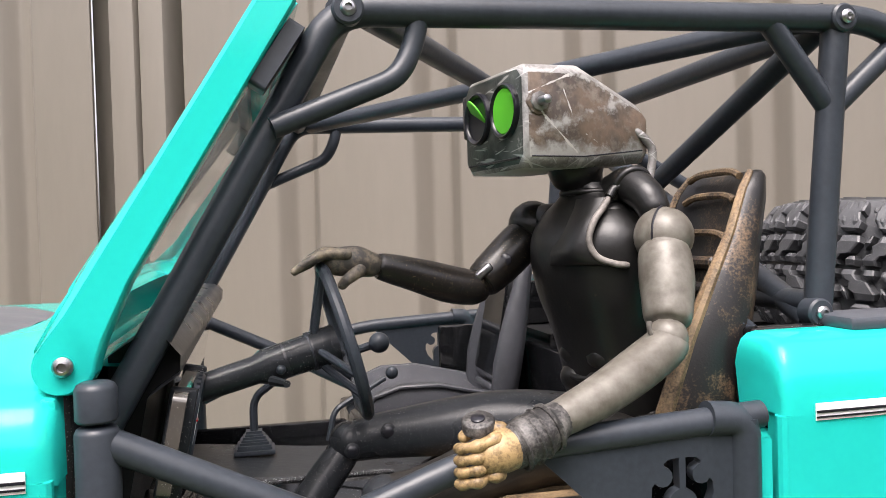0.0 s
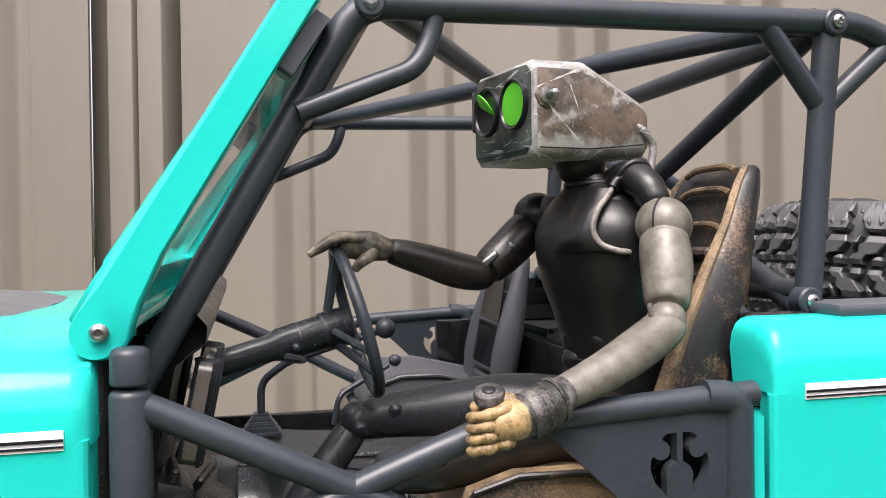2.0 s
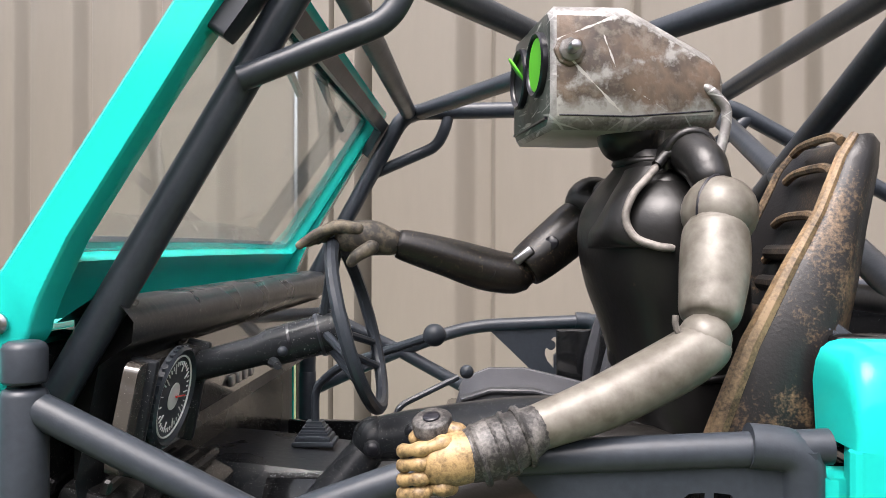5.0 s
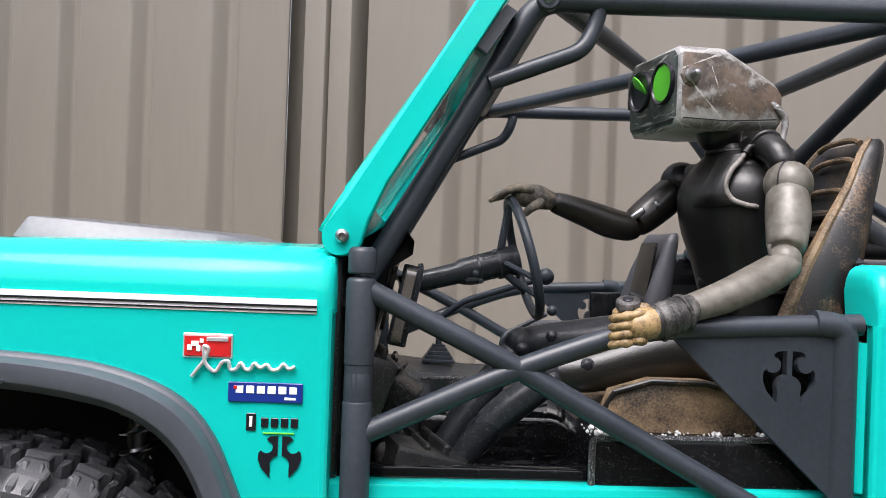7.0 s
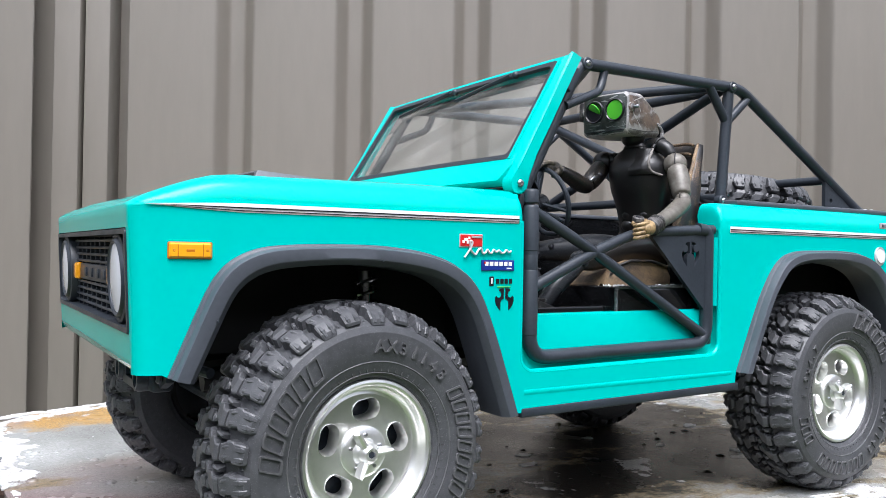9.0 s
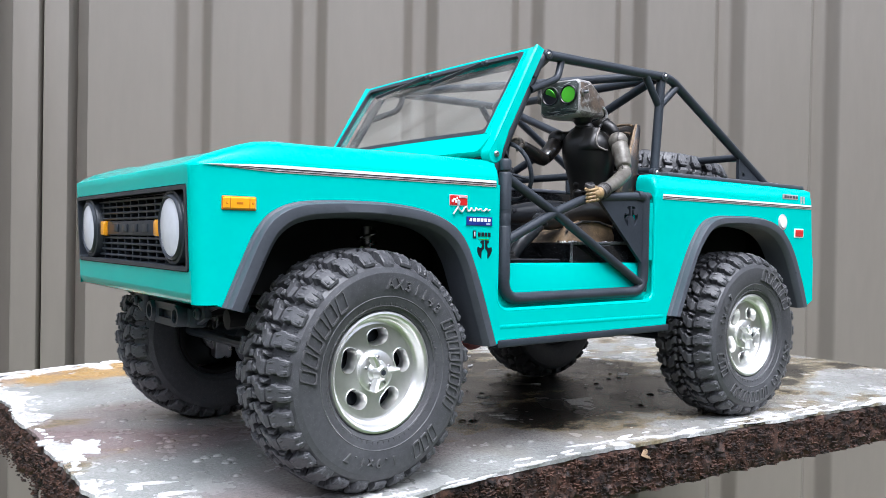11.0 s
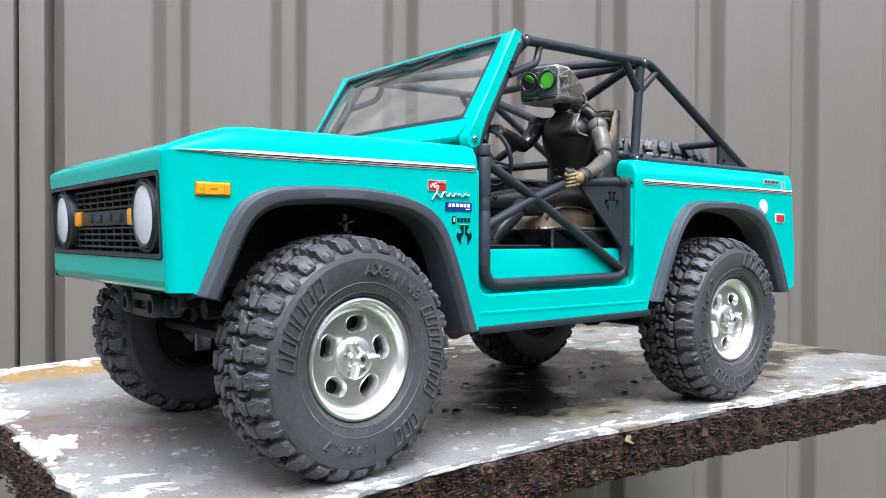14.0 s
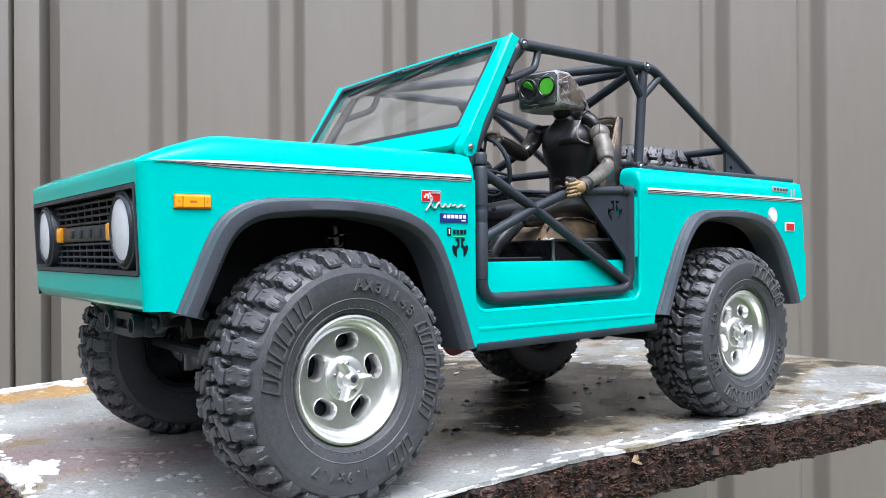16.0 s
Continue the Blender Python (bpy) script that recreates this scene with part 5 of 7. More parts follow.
plate(bm, soft2([(-0.0920, -0.0110), (0.0600, -0.0110), (0.0600, 0.0085), (-0.0920, 0.0085)], 0.002), [], frame_of((-0.0637, 0, 0.1520), (0, -1, 0), (0.0040, 0, 0.0200)) @ Matrix.Translation((0, 0, -0.0002)), -0.0012)
part("dash_panel", bm, PANEL, dash, "glossy panel with the fence's reflection painted in taupe")
bm = bmesh.new()
for k in range(4):
    box(bm, (-0.0632, -0.018 + k * 0.006, 0.1450), (0.0012, 0.004, 0.003), 0.0004)
part("dash_plate_bars", bm, STEEL, dash)

# steering column and wheel
WC = Vector((-0.0235, -0.0600, 0.1640))
axis = Vector((0.95, 0.02, 0.26)).normalized()
base = Vector((-0.0600, -0.0640, 0.1545))
bm = bmesh.new()
tube(bm, [base, base.lerp(WC, 0.45), base.lerp(WC, 0.50), base.lerp(WC, 0.78)], [0.0030, 0.0032, 0.0040, 0.0042], 20)
tube(bm, [base.lerp(WC, 0.80), base.lerp(WC, 0.95)], 0.0045, 20)
tube(bm, [base.lerp(WC, 0.55) + Vector((0, -0.004, -0.003)), base.lerp(WC, 0.6) + Vector((0.001, -0.012, -0.003))], [0.0012, 0.0008], 8)
column = part("steering_column", bm, DUSTY, truck, "dusty black steering column")
for f, r in ((0.62, 0.00412), (0.79, 0.0043)):
    bm = bmesh.new()
    disc(bm, base.lerp(WC, f), WC - base, r, 0.0006, 24)
    part("column_joint", bm, INK, column)
bm = bmesh.new()
ball(bm, base.lerp(WC, 0.60) + Vector((0, -0.0040, -0.0012)), 0.0011, n=12)
part("column_button", bm, BLACK, column)
sw = frame_of(WC, (0, 1, 0), axis.cross(Vector((0, 1, 0))))
bm = bmesh.new()
tube(bm, [sw @ Vector((0.0178 * math.cos(k * math.tau / 48), 0.0178 * math.sin(k * math.tau / 48), 0)) for k in range(48)], 0.0014, 10, closed=True)
wheel = part("steering_wheel", bm, BLACK, truck, "thin black three-spoke steering wheel")
sgn_hub = -1 if (sw @ Vector((0, 0, 1)) - WC).dot(axis) > 0 else 1
for k in range(3):
    a = radians(90 + 120 * k)
    for off in (-0.0022, 0.0022):
        c, s = math.cos(a), math.sin(a)
        bm = bmesh.new()
        tube(bm, [sw @ Vector((0.004 * c - off * s, 0.004 * s + off * c, 0.006 * sgn_hub)), sw @ Vector((0.0174 * c - off * 1.4 * s, 0.0174 * s + off * 1.4 * c, 0))], 0.0009, 8)
        part("spoke", bm, BLACK, wheel)
bm = bmesh.new()
disc(bm, WC - axis * 0.0085, axis, 0.0046, 0.0050, 24)
part("wheel_hub", bm, BLACK, wheel)

# levers
bm = bmesh.new()
for k, (r, z) in enumerate(((0.0060, 0.1243), (0.0050, 0.1258), (0.0039, 0.1273), (0.0028, 0.1288))):
    box(bm, (-0.0450, 0.0025, z), (r * 2, r * 1.6, 0.0014), 0.0004)
    box(bm, (-0.0450, 0.0025, z + 0.0009), (r * 1.7, r * 1.35, 0.0012), 0)
boot = part("gear_boot", bm, BLACK, truck, "stepped black rubber gear lever boot")
bm = bmesh.new()
tube(bm, [(-0.0450, 0.0025, 0.1288), (-0.0450, 0.0020, 0.1400), (-0.0370, -0.0040, 0.1470), (-0.0095, -0.0202, 0.1576)], 0.0012, 10, 0.004)
part("lever", bm, BLACK, boot)
bm = bmesh.new()
ball(bm, (-0.0095, -0.0202, 0.1576), 0.0030)
part("knob", bm, BLACK, boot)
bm = bmesh.new()
tube(bm, [(-0.0230, -0.0010, 0.1260), (-0.0210, 0.0000, 0.1350), (-0.0040, 0.0075, 0.1424)], 0.0009, 8, 0.003)
ball(bm, (-0.0015, 0.0086, 0.1438), 0.0021)
part("transfer_lever", bm, BLACK, truck, "short black transfer lever")


# seats
def seat(y, worn_seat):
    main, trim = (SEAT_WORN, SEAT_TAN) if worn_seat else (SEAT_GREY, SEAT_GREY)
    s = part("seat", bmesh.new(), main, truck, "high-backed bucket seat with brown worn leather" if worn_seat else "grey black bucket seat")
    bm = bmesh.new()
    # backrest: rounded slab that narrows to the headrest
    lo, hi = Vector((0.0485, y, 0.1200)) + Vector((0.0025 if worn_seat else 0, 0, 0)), Vector((0.0722, y, 0.2005)) if worn_seat else Vector((0.0590, y, 0.1765))
    d = (hi - lo)
    nrm = Vector((-d.z, 0, d.x)).normalized()
    rows = []
    for f, w, th, bo in ((0.0, 0.019, 0.008, 1.2), (0.1, 0.0207, 0.009, 1.5), (0.3, 0.0218, 0.0095, 1.7), (0.5, 0.0215, 0.009, 1.6), (0.68, 0.0195, 0.0085, 1.25), (0.80, 0.0172, 0.0075, 1.0), (0.93, 0.0158, 0.0065, 0.9), (0.985, 0.0145, 0.005, 0.8), (1.0, 0.0120, 0.002, 0.7)):
        c = lo + d * f
        if not worn_seat:
            w, th, bo = 0.6 * w + 0.0085, th * 0.9, 0.55 + bo * 0.35
        row = []
        for u, v in ((-1.0, 0.25), (-0.98, bo * 0.8), (-0.90, bo), (-0.80, bo * 0.95), (-0.68, 0.55), (-0.3, 0.45), (0.3, 0.45), (0.68, 0.55), (0.80, bo * 0.95), (0.90, bo), (0.98, bo * 0.8), (1.0, 0.25), (0.8, -0.25), (-0.8, -0.25)):
            row.append(c + Vector((0, u * w, 0)) + nrm * (v * th))
        rows.append(row)
    vs = loft(bm, rows, closed=True)
    bm.faces.new(vs[0][::-1])
    bm.faces.new(vs[-1])
    bm.to_mesh(s.data)
    bm.free()
    s.data.polygons.foreach_set("use_smooth", [True] * len(s.data.polygons))
    s.data.set_sharp_from_angle(angle=radians(60))
    # padded ribs across the back
    for k in range(9):
        f = 0.12 + k * 0.075
        bm = bmesh.new()
        c = lo + d * f + nrm * 0.0055
        w = 0.0125 if f < 0.6 else 0.0095
        tube(bm, [c + Vector((0, u * w, 0)) for u in (-1, -0.9, 0.9, 1)], [0.0008, 0.0016, 0.0016, 0.0008], 10)
        part("back_pad", bm, main, s)
    if worn_seat:
        for f in (0.70, 0.79, 0.90, 0.97):
            bm = bmesh.new()
            c = lo + d * f + nrm * 0.0052
            tube(bm, [c + Vector((0, u * 0.0110, 0)) + d.normalized() * (0.0016 * (1 - u ** 4)) for u in np.linspace(-1, 1, 11)], 0.0009, 8)
            part("headrest_fold", bm, trim, s)
        # piping along the outer edges
        for u in (-1, 1):
            bm = bmesh.new()
            tube(bm, [lo + d * f + Vector((0, u * w * 0.9, 0)) + nrm * th * 1.5 for f, w, th in ((0.02, 0.019, 0.0064), (0.1, 0.0207, 0.009), (0.3, 0.0218, 0.0108), (0.5, 0.0215, 0.0096), (0.68, 0.0195, 0.0071), (0.80, 0.0172, 0.0050), (0.93, 0.0158, 0.0039), (0.985, 0.0145, 0.0027))], [0.0014, 0.0018, 0.0020, 0.0018, 0.0014, 0.0011, 0.0010, 0.0008], 8)
            part("piping", bm, trim, s)
    else:
        bm = bmesh.new()
        plate(bm, soft2([(-0.014, 0.012), (0.014, 0.012), (0.011, 0.052), (-0.011, 0.052)], 0.002), [], frame_of(lo + nrm * 0.0062, (0, -1, 0), d), 0.001)
        part("back_panel", bm, GLOSS, s)
    # cushion with raised bolsters
    bm = bmesh.new()
    rows = []
    for x, z, w in ((-0.0065, 0.1180, 0.0185), (-0.0040, 0.1270, 0.0220), (0.0060, 0.1305, 0.0238), (0.0200, 0.1305, 0.0245), (0.0350, 0.1270, 0.0245), (0.0520, 0.1230, 0.0230)):
        rows.append([(x, y + u * w, zz) for u, zz in ((-1.0, 0.1150), (-1.02, z - 0.002), (-0.95, z + 0.0030), (-0.80, z + 0.0034), (-0.62, z - 0.001), (0, z - 0.0025), (0.62, z - 0.001), (0.80, z + 0.0034), (0.95, z + 0.0030), (1.02, z - 0.002), (1.0, 0.1150))])
    loft(bm, rows)
    part("cushion", bm, trim, s, "worn tan leather cushion" if worn_seat else "", sharp=60)
    for u in (-1, 1):
        bm = bmesh.new()
        tube(bm, [(x, y + u * w * 0.99, z + 0.0028) for x, z, w in ((-0.0050, 0.1230, 0.0205), (-0.0030, 0.1272, 0.0220), (0.0060, 0.1305, 0.0238), (0.0200, 0.1305, 0.0245), (0.0350, 0.1270, 0.0245), (0.0520, 0.1230, 0.0230))], 0.0008, 8)
        part("cushion_piping", bm, main, s)


seat(-0.0700, True)
seat(0.0600, False)

# harness block beside the driver's seat
bm = bmesh.new()
rb = Euler((0, radians(-52), 0)).to_matrix()
box(bm, (0.0585, -0.0870, 0.1594), (0.018, 0.006, 0.0070), 0.0012, rb)
buckle = part("harness_buckle", bm, BLACK, truck, "ribbed black harness buckle")
for k in range(6):
    bm = bmesh.new()
    box(bm, Vector((0.0585, -0.0901, 0.1594)) + rb @ Vector((-0.0068 + k * 0.0027, 0, 0)), (0.0012, 0.0012, 0.0066), 0.0003, rb)
    part("buckle_rib", bm, BLACK, buckle)
bm = bmesh.new()
tube(bm, [Vector((0.0515, -0.0870, 0.1528)) + Vector((0.0038 * math.cos(k), 0, 0.0038 * math.sin(k))) for k in np.linspace(0.6, 5.6, 12)], 0.0011, 8)
part("buckle_hook", bm, STEEL, buckle)


# ---------------------------------------------------------------- wheels
TYRE_R, TYRE_W, RIM_R = 0.0588, 0.0225, 0.0287


PROFILE = [(0.0, 0.0588, 0.0), (0.008, 0.0586, 0.0080), (0.0128, 0.0580, 0.0127), (0.0170, 0.0568, 0.0168), (0.0205, 0.0550, 0.0200), (0.0240, 0.0522, 0.0224), (0.0275, 0.0489, 0.0237), (0.0310, 0.0455, 0.0242)]


def on_tyre(u, s, depth, side):
    """A point at the turn u, s metres from the crown's middle, depth below the tread's top."""
    s0 = min(max(s, 0.0), 0.0309)
    for (a, ra, ya), (b, rb, yb) in zip(PROFILE, PROFILE[1:]):
        if s0 <= b:
            f = (s0 - a) / (b - a)
            r, y, t = ra + (rb - ra) * f, ya + (yb - ya) * f, Vector((rb - ra, yb - ya)).normalized()
            break
    r, y = r - depth * t.y, y + depth * t.x
    return (r * math.cos(u), side * y, r * math.sin(u))


def block(bm, u, d, side, rows, deep, top=0.0, slope=0.05):
    """A rubber block from rows of (s, start, end), start and end in parts of the pitch d; its flanks slope."""
    out = []
    last = len(rows) - 1
    for i, (s, a, b) in enumerate(rows):
        lift = 0.0007 if i in (0, last) else 0.0
        dd = min(deep, 0.0011) if s > 0.0262 else deep
        out.append([on_tyre(u + a * d, s, dd, side), on_tyre(u + (a + slope) * d, s, top + lift + 0.0003, side), on_tyre(u + (a + slope * 2) * d, s, top + lift, side), on_tyre(u + (b - slope * 2) * d, s, top + lift, side), on_tyre(u + (b - slope) * d, s, top + lift + 0.0003, side), on_tyre(u + b * d, s, dd, side)])
    vs = loft(bm, out)
    for end, (s, a, b) in ((vs[0], rows[0]), (vs[-1], rows[-1])):
        bm.faces.new(end)


def tyre_mesh():
    bm = bmesh.new()
    prof = []
    for sd in (-1, 1):
        side = [(0.0282, 0.0165), (0.0300, 0.0195), (0.0318, 0.0205), (0.0322, 0.0212), (0.0350, 0.0222), (0.0395, 0.0231), (0.0440, 0.0234), (0.0475, 0.0232), (0.0500, 0.0222), (0.0514, 0.0204), (0.0526, 0.0175), (0.0536, 0.0130), (0.0541, 0.0080)]
        side = [(r, sd * v) for r, v in side]
        prof += side if sd < 0 else [(0.0543, 0)] + side[::-1]
    lathe(bm, prof, 96)
    n = 30
    d = math.tau / n
    for k in range(n):
        u = k * d
        for sd in (-1, 1):
            o = 0.0 if sd < 0 else 0.5
            odd = k % 2
            # shoulder lug: steps out twice on its way down to the side wall
            far = 0.0258 if odd else 0.0246
            rows = [(0.0118, o + 0.20, o + 0.62), (0.0128, o + 0.12, o + 0.72), (0.0152, o + 0.04, o + 0.76), (0.0158, o - 0.02, o + 0.70), (0.0185, o - 0.02, o + 0.66), (0.0190, o + 0.02, o + 0.74), (0.0215, o + 0.02, o + 0.76), (0.0234, o + 0.04, o + 0.75), (far, o + 0.07, o + 0.72)]
            block(bm, u, d, sd, rows, 0.0046)
            # raised panel on the outer half of the lug, with a cut across it
            block(bm, u, d, sd, [(0.0196, o + 0.12, o + 0.34), (0.0222, o + 0.12, o + 0.35), (far - 0.0010, o + 0.15, o + 0.34)], 0.0008, -0.0006, 0.03)
            block(bm, u, d, sd, [(0.0196, o + 0.44, o + 0.66), (0.0222, o + 0.44, o + 0.66), (far - 0.0010, o + 0.45, o + 0.63)], 0.0008, -0.0006, 0.03)
            # low ribs on the lug's crown half
            block(bm, u, d, sd, [(0.0130, o + 0.22, o + 0.36), (0.0150, o + 0.16, o + 0.32), (0.0176, o + 0.10, o + 0.26)], 0.0006, -0.0005, 0.03)
            block(bm, u, d, sd, [(0.0132, o + 0.46, o + 0.60), (0.0150, o + 0.46, o + 0.64), (0.0176, o + 0.40, o + 0.58)], 0.0006, -0.0005, 0.03)
            # bar in the groove between two lugs
            block(bm, u, d, sd, [(0.0205, o + 0.80, o + 0.98), (0.0226, o + 0.80, o + 0.98), (0.0240, o + 0.82, o + 0.96)], 0.0046, 0.0020, 0.04)
            # hooked centre blocks
            rows = [(0.0008, o - 0.18, o + 0.26), (0.0024, o - 0.20, o + 0.24), (0.0040, o - 0.10, o + 0.34), (0.0046, o + 0.02, o + 0.58), (0.0070, o + 0.02, o + 0.72), (0.0082, o + 0.16, o + 0.80), (0.0104, o + 0.20, o + 0.76)]
            block(bm, u, d, sd, rows, 0.0048)
            rows = [(0.0006, o + 0.38, o + 0.72), (0.0024, o + 0.38, o + 0.74), (0.0036, o + 0.46, o + 0.70)]
            block(bm, u, d, sd, rows, 0.0048)
            rows = [(0.0062, o - 0.20, o - 0.06), (0.0080, o - 0.18, o + 0.06), (0.0106, o - 0.08, o + 0.10)]
            block(bm, u, d, sd, rows, 0.0048, 0.0003)
    return bm


def ring_text(bm, word, r, mid, size, h, flip=1):
    """Raised characters round the side wall; mid: the turn in degrees, clockwise from the top, of the word's middle."""
    cu = bpy.data.curves.new("word", "FONT")
    cu.size, cu.extrude, cu.offset = size, 0.0008, size * 0.016
    step = size * 0.74
    for i, ch in enumerate(word):
        cu.body, cu.align_x = ch, "CENTER"
        ob = bpy.data.objects.new("word", cu)
        me = bpy.data.meshes.new_from_object(ob)
        a = radians(mid) + (i - (len(word) - 1) / 2) * step / r
        tmp = bmesh.new()
        tmp.from_mesh(me)
        m = Matrix.Rotation(a, 4, Vector((0, 1, 0))) @ Matrix.Translation((0, -h, r)) @ pose(0, 0, 0, 90, 0, 0)
        bmesh.ops.transform(tmp, matrix=m, verts=tmp.verts)
        tmp.verts.index_update()
        join(bm, tmp)
        bpy.data.objects.remove(ob)
        bpy.data.meshes.remove(me)
    bpy.data.curves.remove(cu)


def ring_bars(bm, count, r, mid, wide, tall, h):
    """Raised hollow blocks round the side wall in place of a brand name."""
    w, t, e = wide / 2, tall / 2, 0.0008
    lean = tall * 0.12
    outer = [(-w - lean, -t), (w - lean, -t), (w + lean, t), (-w + lean, t)]
    inner = [(-w + e - lean * 0.8, -t + e), (w - e - lean * 0.8, -t + e), (w - e + lean * 0.8, t - e), (-w + e + lean * 0.8, t - e)]
    for i in range(count):
        a = radians(mid) + (i - (count - 1) / 2) * (wide * 1.28) / r
        m = Matrix.Rotation(a, 4, Vector((0, 1, 0))) @ Matrix.Translation((0, -h + 0.0006, r)) @ pose(0, 0, 0, 90, 0, 0)
        plate(bm, soft2(outer, 0.0012, 3), [soft2(inner, 0.0008, 3)], m, 0.0014)


def build_wheel():
    """One wheel about its own middle; its outer face looks to -y."""
    w = new("wheel")
    w.empty_display_size = 0.02
    part("tyre", tyre_mesh(), RUBBER, w, "black rubber mud-terrain tyre with deep lugs", sharp=11)
    bm = bmesh.new()
    ring_text(bm, "AX31143", 0.0400, 24, 0.0070, 0.0234)
    ring_text(bm, "1.9x4.7", 0.0400, 192, 0.0060, 0.0234)
    ring_bars(bm, 6, 0.0432, -62, 0.0058, 0.0090, 0.0232)
    ring_bars(bm, 8, 0.0432, 88, 0.0046, 0.0080, 0.0232)
    ring_bars(bm, 3, 0.0432, 146, 0.0046, 0.0080, 0.0232)
    for k in range(64):
        a = math.tau * k / 64
        rot = Matrix.Rotation(a, 4, Vector((0, 1, 0)))
        box(bm, rot @ Vector((0, -0.0214, 0.0336)), (0.0004, 0.0006, 0.0026), 0, rot.to_3x3())
    for r in (0.0362, 0.0318):
        tube(bm, [(r * math.cos(k * math.tau / 72), -0.0223 if r > 0.035 else -0.0208, r * math.sin(k * math.tau / 72)) for k in range(72)], 0.0004, 5, closed=True)
    part("side_wall_lettering", bm, LETTER, w, "raised black lettering")
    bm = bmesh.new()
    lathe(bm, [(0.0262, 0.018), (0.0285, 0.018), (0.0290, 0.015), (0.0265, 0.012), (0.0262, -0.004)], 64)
    # black barrel, coloured darker still for the shade behind the wheel
    part("rim_barrel", bm, SHADE_BLACK, w, "black inner rim")
    bm = bmesh.new()
    lathe(bm, [(0.0288, -0.0170), (0.0292, -0.0186), (0.0288, -0.0196), (0.0278, -0.0199), (0.0268, -0.0194), (0.0262, -0.0184), (0.0260, -0.0160), (0.0250, -0.0142), (0.0238, -0.0136), (0.0226, -0.0140)], 64)
    holes, inner = [], []
    for k in range(5):
        a = radians(86 + 72 * k + 12)
        c, sn = math.cos(a), math.sin(a)
        mid = (0.0164 * math.cos(a - radians(12)), 0.0164 * math.sin(a - radians(12)))
        for rad, ln, out in ((0.0041, 0.0021, holes), (0.0032, 0.0019, inner)):
            slot = arc(0, ln, rad, 0, 180, 10) + arc(0, -ln, rad, 180, 360, 10)
            out.append([(mid[0] + x * c - y * sn, mid[1] + x * sn + y * c) for x, y in slot])
    outer = arc(0, 0, 0.0229, 0, 360, 64)[:-1]
    plate(bm, outer, holes, frame_of((0, -0.0138, 0), (1, 0, 0), (0, 0, 1)), -0.0008)
    rim = part("rim", bm, SATIN, w, "satin silver slotted wheel rim")
    for big, small in zip(holes, inner):
        bm = bmesh.new()
        rings = []
        for f, y in ((-0.06, -0.0136), (-0.02, -0.0143), (0.10, -0.0140), (0.45, -0.0124), (0.85, -0.0112), (1.0, -0.0100), (1.0, -0.0075)):
            rings.append([(p[0] + (q[0] - p[0]) * f, y, p[1] + (q[1] - p[1]) * f) for p, q in zip(big, small)])
        loft(bm, rings, closed=True)
        part("slot_edge", bm, SATIN, rim)
    bm = bmesh.new()
    lathe(bm, [(0, -0.004), (0.025, -0.004), (0.025, -0.003), (0, -0.003)], 40)
    part("brake_disc", bm, BLACK, w)
    bm = bmesh.new()
    lathe(bm, [(0.0100, -0.0136), (0.0100, -0.0150), (0.0092, -0.0156), (0.0056, -0.0158), (0.0050, -0.0172), (0.0042, -0.0178), (0.0036, -0.0200), (0.0026, -0.0212), (0.0018, -0.0212), (0.0016, -0.0190), (0, -0.0190)], 36)
    hub = part("hub_cap", bm, SATIN, w)
    for k in range(3):
        a = radians(4 + 120 * k)
        c, s = math.cos(a), math.sin(a)
        bm = bmesh.new()
        rows = []
        for r, wd, y0 in ((0.0020, 0.0019, -0.0202), (0.0065, 0.0015, -0.0208), (0.0100, 0.0010, -0.0210)):
            rows.append([(r * c - q * s, y, r * s + q * c) for q, y in ((-wd, -0.0168), (-wd * 0.7, y0 + 0.0006), (0, y0), (wd * 0.7, y0 + 0.0006), (wd, -0.0168))])
        vs = loft(bm, rows)
        bm.faces.new(vs[-1])
        part("spinner_arm", bm, SATIN, hub)
    bm = bmesh.new()
    for k in range(5):
        a = radians(90 + 72 * k)
        disc(bm, (0.0070 * math.cos(a), -0.0156, 0.0070 * math.sin(a)), (0, -1, 0), 0.0007, 0.0010, 10)
    part("lug_screw", bm, STEEL, hub)
    bm = bmesh.new()
    disc(bm, (0, -0.0206, 0), (0, -1, 0), 0.0014, 0.0003, 6)
    part("hub_socket", bm, BLACK, hub)
    return w


wheel_a = build_wheel()
places = [pose(-0.1560, -0.0972, 0.0572, 0, 38, 4), pose(0.1560, -0.0972, 0.0572, 0, 100, 0), pose(-0.1560, 0.0972, 0.0572, 0, 20, 184), pose(0.1560, 0.0972, 0.0572, 0, 70, 180), Matrix.Translation((0.1950, 0, 0.1662)) @ Matrix.Rotation(radians(8), 4, "Y") @ pose(0, 0, 0, -90, 0, 30)]
wheel_a.matrix_basis = places[0] @ pose(0, 0, 0, 0, -38, 0)
wheel_a.parent = truck
for p in places[1:4]:
    copy_thing(wheel_a, p)
spare = copy_thing(wheel_a, places[4])
spare.parent = None
spare.name = "spare_wheel"
tagged(spare, "black mud-terrain spare wheel lying flat in the truck bed", "wheel")

